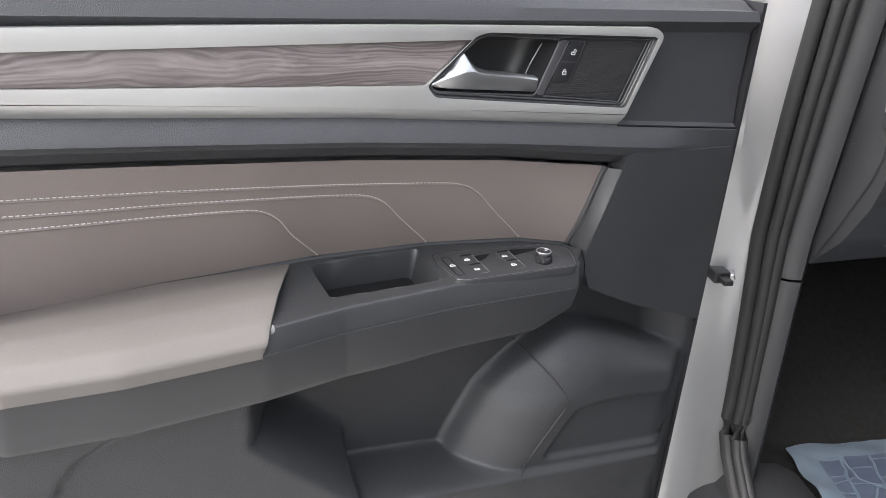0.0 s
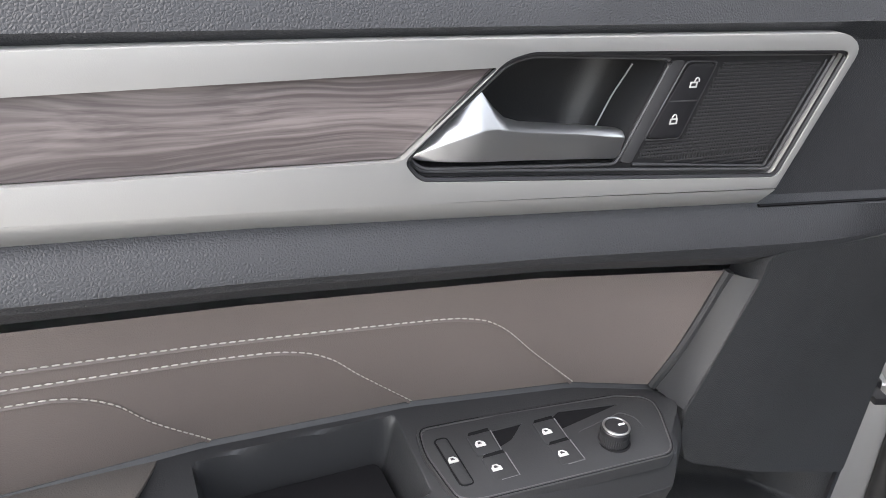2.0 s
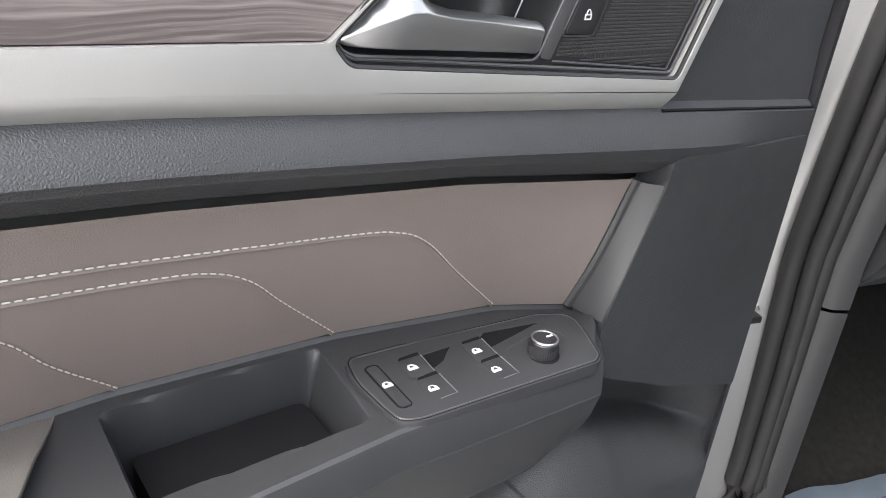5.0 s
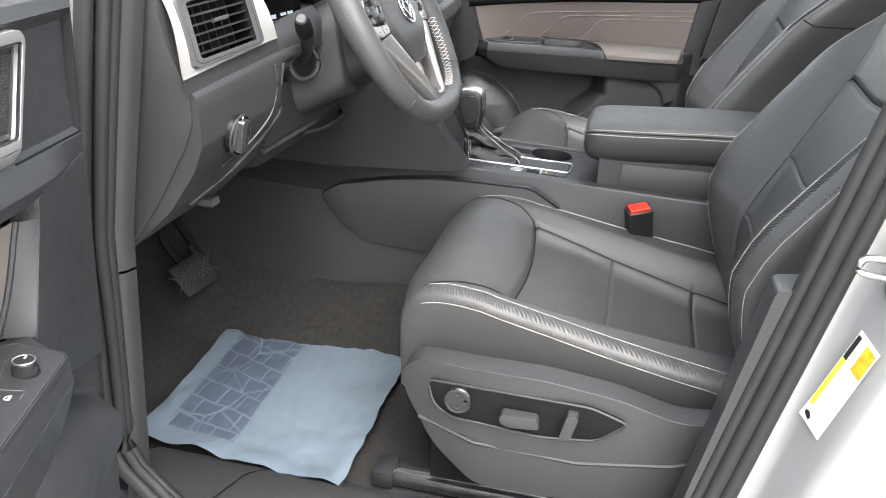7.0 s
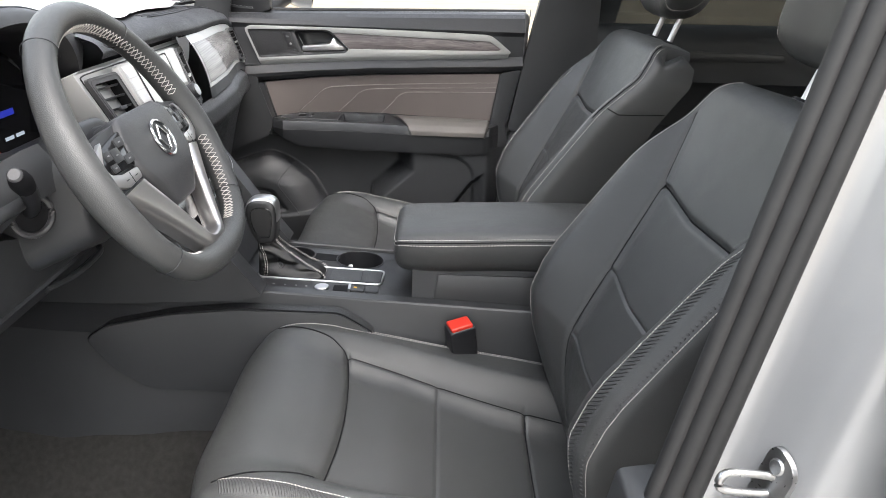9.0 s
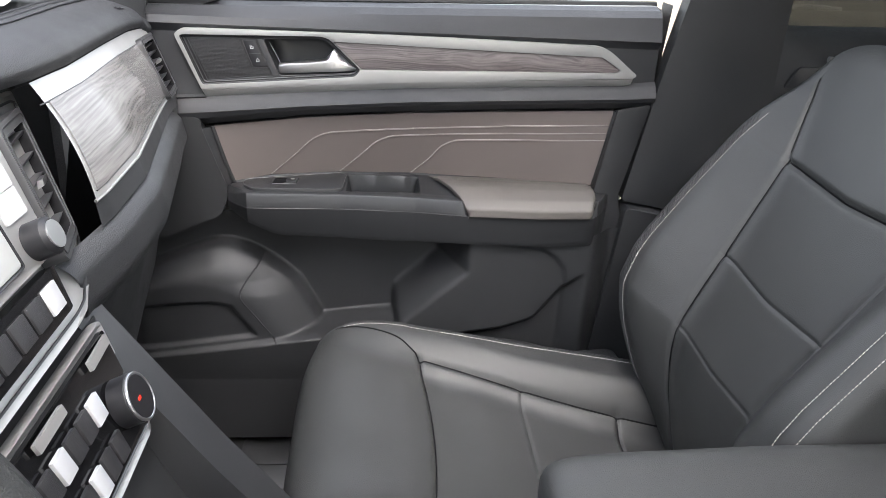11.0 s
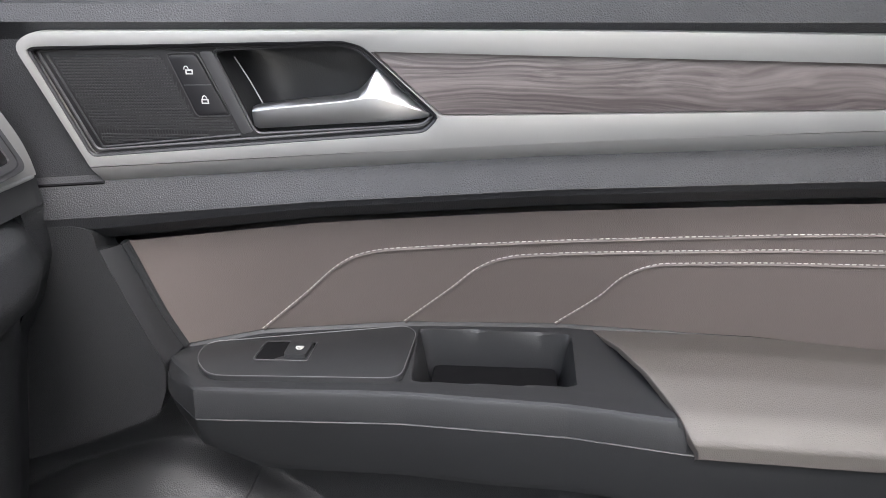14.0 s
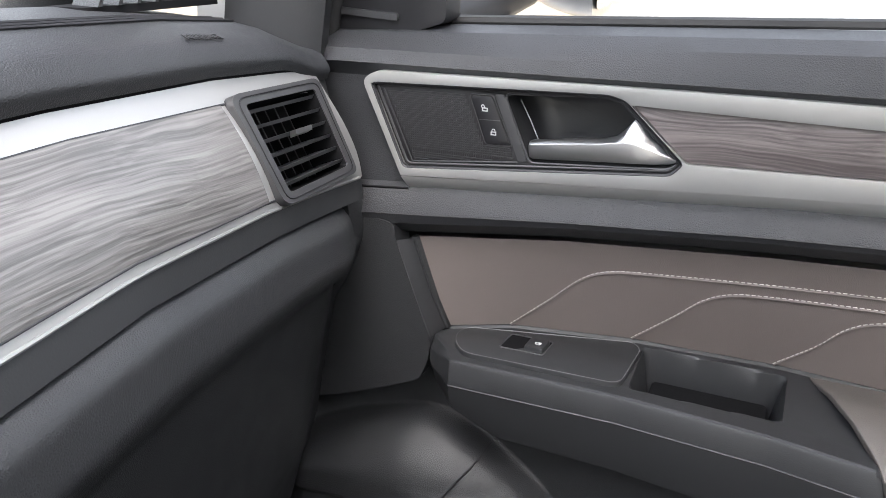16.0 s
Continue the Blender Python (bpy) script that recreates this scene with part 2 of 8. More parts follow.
# pale base: the glare of daylight on the glass is put into its colour
M_SCREEN_GLARE = mat("glossy_screen_glass", (0.34, 0.35, 0.34), 0.10, vary=0.05)
M_GLOSS = mat("gloss_black", (0.008, 0.008, 0.009), 0.10, vary=0.1)
M_BLUE = glow_mat("blue_display_glow", (0.05, 0.08, 1.0), 0.08)
M_NAVY = glow_mat("navy_display_glow", (0.02, 0.03, 0.40), 0.10)
M_DISP = glow_mat("white_display_glow", (0.75, 0.85, 1.0), 0.12)
M_REDG = glow_mat("red_display_glow", (1.0, 0.08, 0.05), 0.6)
M_MIRROR = mat("mirror_glass", (0.9, 0.9, 0.9), 0.02, metal=1.0, vary=0.0, rvary=0.0)
M_GROUND = mat("pale_sandy_ground", (0.24, 0.195, 0.135), 0.9, vary=0.18, vscale=1.2, grain=0.6, gscale=40, gkind="noise")
M_CONC = mat("pale_concrete", (0.34, 0.335, 0.32), 0.85, vary=0.12, vscale=2.0, grain=0.4, gscale=60, gkind="noise")
M_GRASS = mat("dry_grass", (0.20, 0.20, 0.07), 0.8, vary=0.4, vscale=20)


def tint_mat(name, colour):
    """Dark privacy glass."""
    m = bpy.data.materials.new(name)
    m.use_nodes = True
    N, L = m.node_tree.nodes, m.node_tree.links
    t, g, x = N.new("ShaderNodeBsdfTransparent"), N.new("ShaderNodeBsdfGlossy"), N.new("ShaderNodeMixShader")
    t.inputs["Color"].default_value = (*colour, 1)
    g.inputs["Roughness"].default_value = 0.02
    x.inputs["Fac"].default_value = 0.05
    L.new(t.outputs["BSDF"], x.inputs[1])
    L.new(g.outputs["BSDF"], x.inputs[2])
    L.new(x.outputs["Shader"], N["Material Output"].inputs["Surface"])
    return m


M_TINT = tint_mat("privacy_glass", (0.22, 0.23, 0.23))
M_FILM = film_mat("bluish_floor_film")

# ---- building helpers ----


def thing(name, label, category, base=(0, 0, 0), m=None, group="", kind=""):
    e = new(name)
    e.empty_display_size = 0.1
    e.matrix_basis = (m or Matrix()) @ Matrix.Translation(base)
    e["base"] = base
    return tagged(e, label, category, group, kind)


def part(name, bm, material, parent, label="", sharp=38, smooth=True):
    me = bpy.data.meshes.new(name)
    if smooth:
        lim = radians(sharp)
        for f in bm.faces:
            f.smooth = True
        for e in bm.edges:
            if len(e.link_faces) == 2 and e.calc_face_angle(0) > lim:
                e.smooth = False
    bm.to_mesh(me)
    bm.free()
    me.materials.append(material)
    ob = new(name, me)
    if parent is not None:
        ob.parent = parent
        if parent.data is None:
            b = parent["base"]
            ob.matrix_parent_inverse = Matrix.Translation((-b[0], -b[1], -b[2]))
    if label:
        ob["label"] = label
    return ob


def structure(name, bm, material, label, category, **kw):
    ob = part(name, bm, material, None, **kw)
    return tagged(ob, label, category, "", "structure")


def box(x0, x1, y0, y1, z0, z1, bevel=0.0, seg=2):
    bm = bmesh.new()
    bmesh.ops.create_cube(bm, size=1)
    for v in bm.verts:
        v.co = ((x0 + x1) / 2 + v.co.x * (x1 - x0), (y0 + y1) / 2 + v.co.y * (y1 - y0), (z0 + z1) / 2 + v.co.z * (z1 - z0))
    if bevel:
        bmesh.ops.bevel(bm, geom=bm.edges[:], offset=bevel, segments=seg, profile=0.6, affect="EDGES")
    return bm


def grid(f, us, vs, close_u=False):
    """A sheet of quads through f(u, v)."""
    bm = bmesh.new()
    rows = [[bm.verts.new(f(u, v)) for v in vs] for u in us]
    n = len(rows)
    for i in range(n if close_u else n - 1):
        a, b = rows[i], rows[(i + 1) % n]
        for j in range(len(vs) - 1):
            bm.faces.new((a[j], a[j + 1], b[j + 1], b[j]))
    bmesh.ops.recalc_face_normals(bm, faces=bm.faces[:])
    return bm


def loft(rings, closed=True, caps=True):
    """A skin over rings of points; closed: each ring is a loop."""
    bm = bmesh.new()
    rows = [[bm.verts.new(p) for p in r] for r in rings]
    k = len(rows[0])
    for a, b in zip(rows, rows[1:]):
        for j in range(k if closed else k - 1):
            bm.faces.new((a[j], a[(j + 1) % k], b[(j + 1) % k], b[j]))
    if caps and closed:
        if caps != "end":
            bm.faces.new(rows[0])
        bm.faces.new(rows[-1])
    bmesh.ops.recalc_face_normals(bm, faces=bm.faces[:])
    return bm


def join(*bms):
    out = bmesh.new()
    for b in bms:
        me = bpy.data.meshes.new("join")
        b.to_mesh(me)
        b.free()
        out.from_mesh(me)
        bpy.data.meshes.remove(me)
    return out


def plate(outer, d0, d1, place, holes=(), bevel=0.0, seg=2):
    """A flat plate cut to the outline outer (with holes), from depth d0, its face, to d1; place(a, b, d) gives the point."""
    bm = bmesh.new()
    for loop in (outer, *holes):
        vs = [bm.verts.new((p[0], p[1], 0)) for p in loop]
        for i in range(len(vs)):
            bm.edges.new((vs[i], vs[(i + 1) % len(vs)]))
    bmesh.ops.triangle_fill(bm, use_beauty=True, use_dissolve=False, edges=bm.edges[:])
    face = bm.faces[:]
    ext = bmesh.ops.extrude_face_region(bm, geom=face)
    back = {g for g in ext["geom"] if isinstance(g, bmesh.types.BMVert)}
    front = [v for v in bm.verts if v not in back]
    for v in back:
        v.co.z = 1
    bmesh.ops.recalc_face_normals(bm, faces=bm.faces[:])
    if bevel:
        fs = set(front)
        es = [e for e in bm.edges if e.verts[0] in fs and e.verts[1] in fs and e.calc_face_angle(0) > 0.8]
        k = abs(d1 - d0)
        for v in bm.verts:
            v.co.z *= k
        bmesh.ops.bevel(bm, geom=es, offset=bevel, segments=seg, profile=0.5, affect="EDGES", clamp_overlap=True)
        for v in bm.verts:
            v.co.z /= k
    for v in bm.verts:
        v.co = place(v.co.x, v.co.y, d0 + (d1 - d0) * v.co.z)
    bmesh.ops.recalc_face_normals(bm, faces=bm.faces[:])
    return bm


def rounded(pts, r, n=4):
    """The polygon with its corners rounded; r: one radius or one a corner."""
    out = []
    k = len(pts)
    for i, p in enumerate(pts):
        rr = r[i] if isinstance(r, (list, tuple)) else r
        p, a, b = Vector(p), Vector(pts[i - 1]), Vector(pts[(i + 1) % k])
        da, db = a - p, b - p
        c = min(rr, da.length * 0.45, db.length * 0.45)
        if c < 1e-5:
            out.append(p)
            continue
        s, e = p + da.normalized() * c, p + db.normalized() * c
        for j in range(n + 1):
            t = j / n
            out.append((1 - t) ** 2 * s + 2 * t * (1 - t) * p + t * t * e)
    return [(q.x, q.y) for q in out]


def offset(pts, d):
    """The polygon moved inwards by d."""
    k = len(pts)
    area = sum(pts[i][0] * pts[(i + 1) % k][1] - pts[(i + 1) % k][0] * pts[i][1] for i in range(k))
    sgn = 1 if area > 0 else -1
    out = []
    for i in range(k):
        p, a, b = Vector(pts[i]), Vector(pts[i - 1]), Vector(pts[(i + 1) % k])
        u, v = (p - a).normalized(), (b - p).normalized()
        n1, n2 = Vector((-u.y, u.x)) * sgn, Vector((-v.y, v.x)) * sgn
        m = n1 + n2
        m = m / max(0.25, m.length_squared / 2) if m.length > 1e-6 else n1
        out.append((p.x + m.x * d, p.y + m.y * d))
    return out


def smooth_line(pts, n):
    """n points along a soft curve through pts."""
    P = [Vector(p) for p in pts]
    P = [2 * P[0] - P[1]] + P + [2 * P[-1] - P[-2]]
    out = []
    for i in range(n):
        t = i / (n - 1) * (len(pts) - 1)
        k = min(int(t), len(pts) - 2)
        s = t - k
        a, b, c, d = P[k:k + 4]
        out.append(0.5 * (2 * b + (c - a) * s + (2 * a - 5 * b + 4 * c - d) * s * s + (3 * b - a - 3 * c + d) * s ** 3))
    return out


def tube(pts, r, k=8, closed=False, squash=None):
    """A round bar along pts; r: a radius or a function of 0..1."""
    P = [Vector(p) for p in pts]
    n = len(P)
    rings = []
    up = Vector((0.03, 0.05, 1)).normalized()
    for i, p in enumerate(P):
        t = (P[(i + 1) % n] - P[i - 1]) if closed else (P[min(i + 1, n - 1)] - P[max(i - 1, 0)])
        t.normalize()
        s = t.cross(up)
        if s.length < 1e-3:
            s = t.cross(Vector((1, 0, 0)))
        s.normalize()
        w = s.cross(t)
        rr = r(i / (n - 1)) if callable(r) else r
        rings.append([p + (s * math.cos(a) + w * math.sin(a) * (squash or 1)) * rr for a in [2 * math.pi * j / k for j in range(k)]])
    if closed:
        rings.append(rings[0])
        bm = loft(rings, caps=False)
        bmesh.ops.remove_doubles(bm, verts=bm.verts[:], dist=1e-6)
        return bm
    return loft(rings)


def stitches(pts, pitch, length, r, lift=None):
    """Short thread dashes along pts."""
    P = [Vector(p) for p in pts]
    bm = bmesh.new()
    run, need = 0.0, 0.0
    for a, b in zip(P, P[1:]):
        seg = (b - a).length
        d = (b - a).normalized()
        while need <= run + seg:
            c = a + d * (need - run)
            s = d.cross(Vector((0.3, 0.2, 0.9))).normalized()
            w = d.cross(s)
            ring = []
            for q, k in ((-0.5, 0.45), (-0.3, 1), (0.3, 1), (0.5, 0.45)):
                ring.append([bm.verts.new(c + d * (q * length) + (s * x + w * y) * r * k) for x, y in ((1, 0), (0, 1), (-1, 0), (0, -1))])
            for g, h in zip(ring, ring[1:]):
                for j in range(4):
                    bm.faces.new((g[j], g[(j + 1) % 4], h[(j + 1) % 4], h[j]))
            bm.faces.new(ring[0])
            bm.faces.new(ring[-1])
            need += pitch
        run += seg
    bmesh.ops.recalc_face_normals(bm, faces=bm.faces[:])
    return bm


def lerp_table(t, table):
    """Soft interpolation of a value in rows of (t, value)."""
    if t <= table[0][0]:
        return table[0][1]
    for (a, va), (b, vb) in zip(table, table[1:]):
        if t <= b:
            s = (t - a) / (b - a)
            return va + (vb - va) * s
    return table[-1][1]


def step(a, b, t):
    s = min(1, max(0, (t - a) / (b - a)))
    return s * s * (3 - 2 * s)


def span(a, b, n):
    return [a + (b - a) * i / (n - 1) for i in range(n)]


def disc(centre, axis, r, h, k=24, bevel=0.0):
    """A short round button; axis points out of its face."""
    ax = Vector(axis).normalized()
    s = ax.cross(Vector((0, 0, 1)) if abs(ax.z) < 0.9 else Vector((1, 0, 0))).normalized()
    w = ax.cross(s)
    c = Vector(centre)
    rings = [(r, 0), (r, h - bevel), (r - bevel, h)] if bevel else [(r, 0), (r, h)]
    return loft([[c + ax * d + (s * math.cos(a) + w * math.sin(a)) * q for a in [2 * math.pi * j / k for j in range(k)]] for q, d in rings])


def ring_bar(centre, axis, r, t, k=28, m=8):
    ax = Vector(axis).normalized()
    s = ax.cross(Vector((0, 0, 1)) if abs(ax.z) < 0.9 else Vector((1, 0, 0))).normalized()
    w = ax.cross(s)
    return tube([Vector(centre) + (s * math.cos(a) + w * math.sin(a)) * r for a in [2 * math.pi * j / k for j in range(k)]], t, m, closed=True)


def writing(text, size, m, material, parent, name="lettering", depth=0.0004):
    cu = bpy.data.curves.new(name, "FONT")
    cu.body, cu.size, cu.extrude, cu.align_x, cu.align_y = text, size, depth, "CENTER", "CENTER"
    tmp = bpy.data.objects.new(name, cu)
    scene.collection.objects.link(tmp)
    me = bpy.data.meshes.new_from_object(tmp.evaluated_get(bpy.context.evaluated_depsgraph_get()))
    bpy.data.objects.remove(tmp)
    bm = bmesh.new()
    bm.from_mesh(me)
    bm.transform(m)
    return part(name, bm, material, parent, smooth=False)

# ---- ground and surroundings ----
structure("ground", grid(lambda u, v: (u, v, 0.0), span(-300, 300, 9), span(-300, 300, 9)), M_GROUND, "pale sandy ground reaching the horizon", "ground")
structure("pavement", box(-6, 2.6, -14, 14, -0.05, 0.012), M_CONC, "pale concrete parking pad under the car", "pavement")
structure("kerb", box(2.6, 2.78, -14, 14, -0.05, 0.14, 0.02), M_CONC, "pale concrete kerb along the parking pad", "kerb")
gr = bmesh.new()
rng = random.Random(4)
for cx, cy, n, h in ((4.6, 0.9, 150, 0.35), (6.2, -0.3, 90, 0.3), (5.4, 3.0, 120, 0.3), (7.0, -3.5, 120, 0.35)):
    for i in range(n):
        a, r = rng.uniform(0, 6.283), abs(rng.gauss(0, 0.22))
        x, y = cx + r * math.cos(a), cy + r * math.sin(a)
        hh, lean, az = h * rng.uniform(0.5, 1.1), rng.uniform(0.02, 0.2), rng.uniform(0, 6.283)
        w = 0.006
        dx, dy = math.cos(az), math.sin(az)
        v = [gr.verts.new(p) for p in ((x - dy * w, y + dx * w, 0), (x + dy * w, y - dx * w, 0), (x + dx * lean * .4 + dy * w * .7, y + dy * lean * .4 - dx * w * .7, hh * .6), (x + dx * lean * .4 - dy * w * .7, y + dy * lean * .4 + dx * w * .7, hh * .6), (x + dx * lean, y + dy * lean, hh))]
        gr.faces.new(v[:4]), gr.faces.new((v[3], v[2], v[4]))
tagged(part("dry_grass", gr, M_GRASS, None, smooth=False), "tufts of dry grass on the sandy ground", "grass", "", "stuff")

# ---- car body: one painted shell with pillars, sills, floor, roof and glass ----
body = thing("car", "silver-grey car body shell with black door seals", "car", base=(0, -0.8, 0.0))
SEAL_Y = lambda z: -0.759 - 0.21 * (z - 0.964)


def lean(z):
    """How far the hinge post's inner edge leans back with height."""
    return 0.19 * (z - 0.92) * (1 if z > 0.92 else 0.35)


def skin_y(x, z):
    """Depth of the centre pillar's painted face."""
    return SEAL_Y(z) + lerp_table(abs(x), [(0.796, -0.030), (0.806, -0.036), (0.810, -0.052), (0.814, -0.062), (0.824, -0.068), (0.845, -0.078), (0.866, -0.088), (0.876, -0.096), (0.881, -0.108), (0.890, -0.113), (0.912, -0.117)])


def pillar_b(s):
    """Forward face of the centre pillar, painted, between the seal and the rear door."""
    rows = []
    for z in span(0.46, 1.62, 30):
        y0 = SEAL_Y(z)
        prof = [(0.796, y0 - 0.030), (0.806, y0 - 0.036), (0.810, y0 - 0.052), (0.814, y0 - 0.062), (0.824, y0 - 0.068), (0.845, y0 - 0.078), (0.866, y0 - 0.088), (0.876, y0 - 0.096),
                (0.880, y0 - 0.108), (0.882, y0 - 0.140), (0.888, y0 - 0.166), (0.910, y0 - 0.172), (0.926, y0 - 0.176), (0.935, y0 - 0.180), (0.94, y0 - 0.24)]
        rows.append([(s * x, y, z) for x, y in prof])
    return loft(rows, closed=False)


part("pillar_skin", pillar_b(-1), M_PAINT, body, "silver-grey painted centre pillar", sharp=50)
part("pillar_skin", pillar_b(1), M_PAINT, body, "silver-grey painted centre pillar", sharp=50)
for s in (-1, 1):
    # rubber seals run down the pillar, along the sill and up the hinge post
    for dx, dy, r in ((0.8075, -0.040, 0.0095), (0.803, -0.024, 0.0105), (0.797, -0.010, 0.0085)):
        part("door_seal", tube([(s * dx, SEAL_Y(z) + dy, z) for z in span(1.62, 0.50, 20)], r, 10), M_RUBBER, body, "black rubber door seal")
    for dx, dy, r, k in ((0.822, 0.106, 0.011, 0.020), (0.812, 0.090, 0.009, 0.016), (0.804, 0.088, 0.009, 0.009)):
        part("door_seal", tube([(s * (dx + k * step(0.60, 1.15, z)), dy - 0.19 * (z - 0.92) * (1 if z > 0.92 else 0.35) - 0.10 * step(0.62, 0.45, z) ** 2, z) for z in span(0.45, 1.60, 40)], r, 10), M_RUBBER, body, "black rubber door seal")
        part("sill_seal", tube([(s * dx, y, 0.455 + (dx - 0.811) * 0.4) for y in span(0.06, -0.66, 12)], r, 10), M_RUBBER, body)
    # hinge post
    rows = []
    for z in span(0.40, 1.62, 22):
        o = -0.22 * max(0, z - 1.25)
        rows.append([(s * x, y + o, z) for x, y in ((0.800, 0.112 - lean(z)), (0.832, 0.114 - lean(z)), (0.852, 0.122 - 0.6 * lean(z)), (0.868, 0.134), (0.905, 0.138), (0.928, 0.150), (0.940, 0.20), (0.945, 0.30))])
    part("hinge_post", loft(rows, closed=False), M_PAINT, body, "silver-grey painted hinge post", sharp=50)
    part("sill", loft([[(s * x, y, z) for x, z in ((0.66, 0.452), (0.70, 0.475), (0.76, 0.482), (0.80, 0.478), (0.815, 0.455), (0.86, 0.44), (0.90, 0.38), (0.92, 0.20))] for y in (-0.80, -0.5, -0.1, 0.16)], closed=False), M_SMOOTH, body, "dark plastic sill plate")
    part("scuff_panel", plate(rounded([(-0.10, 0.700), (-0.10, 0.778), (-0.66, 0.778), (-0.66, 0.700)], 0.02), 0.0032, -0.004, lambda y, x, d, s=s: (s * x, y, 0.475 + 0.117 * (x - 0.70) * (1 if x < 0.76 else 0.5) + d), bevel=0.0012), M_PLASTIC, body, "raised scuff panel on the sill")
    part("sill_joint", tube([(s * x, -0.055 + 0.05 * (x - 0.66) / 0.15, 0.4545 + min(0.030, 0.5 * (x - 0.66))) for x in span(0.662, 0.80, 12)], 0.0012, 5), M_DEEP, body)
    part("fender", loft([[(s * x, y, z) for x, z in ((0.945, 1.20), (0.985, 1.14), (0.995, 0.9), (0.985, 0.4))] for y in (0.19, 0.6, 1.4)], closed=False), M_PAINT, body)
    # roof rail and roof pillars
    part("roof_rail", tube([(s * 0.70, 0.25, 1.42), (s * 0.66, -0.05, 1.58), (s * 0.64, -0.6, 1.66), (s * 0.64, -1.6, 1.65), (s * 0.66, -2.5, 1.50)], 0.04, 10), M_PLASTIC, body)
    part("front_pillar", tube([(s * 0.775, 0.42, 1.20), (s * 0.74, 0.18, 1.38), (s * 0.67, -0.06, 1.58)], 0.045, 10), M_PLASTIC, body)
# check strap on the driver's hinge post
part("check_strap", join(box(-0.890, -0.866, 0.108, 0.140, 0.844, 0.862, 0.003), box(-0.886, -0.872, 0.085, 0.11, 0.850, 0.858, 0.002)), M_BLACK, body)
part("check_bolt", disc((-0.858, 0.132, 0.852), (-0.3, -1, 0), 0.007, 0.024, 6, 0.002), M_STEEL, body)
def roof_pt(u, v, d):
    return (u, v, 1.70 + d - 0.12 * (u / 0.66) ** 2 - 0.06 * max(0, -1.8 - v))


# unseen roof opening, added and sized to bring sky light into the cabin
added_light_hole = [(-0.40, -0.52), (0.40, -0.52), (0.40, -0.98), (-0.40, -0.98)]
roof_out = [(-0.70, -0.30), (0.70, -0.30), (0.70, -2.6), (-0.70, -2.6)]
part("headliner", plate(roof_out, 0.0, 0.01, roof_pt, holes=[added_light_hole]), M_HEAD, body, "pale headliner round the glass roof")
part("roof_skin", plate(roof_out, 0.05, 0.06, roof_pt, holes=[added_light_hole]), M_PAINT, body)
for s in (-1, 1):
    part("footwell_side", box(min(s * 0.765, s * 0.80), max(s * 0.765, s * 0.80), 0.165, 0.62, 0.40, 1.24), M_PLASTIC, body)
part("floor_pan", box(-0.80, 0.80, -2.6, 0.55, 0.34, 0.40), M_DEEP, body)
part("tail_wall", box(-0.80, 0.80, -2.66, -2.60, 0.34, 1.25), M_PLASTIC, body)
part("tail_glass", plate([(-0.66, 1.25), (0.66, 1.25), (0.60, 1.62), (-0.60, 1.62)], -2.63, -2.625, lambda x, z, y: (x, y, z)), M_TINT, body, "dark privacy glass")
part("bonnet", grid(lambda u, v: (u, v, 1.16 - 0.18 * ((v - 0.55) / 1.0) ** 2 - 0.06 * (u / 0.9) ** 2), span(-0.94, 0.94, 12), span(0.55, 1.6, 10)), M_PAINT, body)

# striker, bolt and sticker on the driver's pillar
e_v = Vector((-0.079, -0.024, 0.144)).normalized()
n_s = Vector((-0.42, 0.885, 0.19)).normalized()
e_u = e_v.cross(n_s).normalized()
n_s = e_u.cross(e_v)


def strike_pt(u, v, d):
    return Vector((-0.8485, -0.8535, 1.013)) + n_s * 0.004 + e_u * u + Vector((-0.16, -0.20, 0.966)) * v + n_s * d


st = part("striker_plate", plate(rounded([(-0.017, -0.034), (0.017, -0.034), (0.017, 0.034), (-0.017, 0.034)], 0.016, 8), 0.005, 0.0, strike_pt, bevel=0.001), M_STEEL, body, "shiny steel door striker")
part("striker_loop", tube(smooth_line([(-0.850, -0.856, 1.021), (-0.852, -0.828, 1.026), (-0.852, -0.806, 1.025), (-0.853, -0.803, 1.012), (-0.852, -0.826, 1.007), (-0.850, -0.853, 1.005)], 26), 0.0038, 10), M_STEEL, st)
for z in (1.033, 0.994):
    part("striker_screw", disc((-0.8515, -0.8455 - 0.2 * (z - 1.013), z), (-0.42, 0.885, 0.19), 0.0075, 0.004, 16, 0.0015), M_STEEL, st)
hb = part("hinge_bracket", box(-0.932, -0.889, -0.955, -0.921, 1.050, 1.088, 0.003), M_PAINT, body)
part("hinge_washer", disc((-0.908, -0.921, 1.069), (-0.2, 1, 0), 0.0135, 0.004, 20, 0.001), M_STEEL, hb)
part("hinge_bolt", disc((-0.908, -0.918, 1.069), (-0.2, 1, 0), 0.0095, 0.010, 6, 0.002), M_STEEL, hb)
# sticker
def sticker_pt(u, v, d):
    k, w = (u + 0.0175) / 0.035, (v + 0.083) / 0.166
    x = (-0.8193 - 0.0346 * k) * (1 - w) + (-0.8365 - 0.0310 * k) * w
    z = (0.8192 - 0.0098 * k) * (1 - w) + (0.9408 - 0.0110 * k) * w
    return Vector((x, skin_y(x, z), z)) + n_s * d


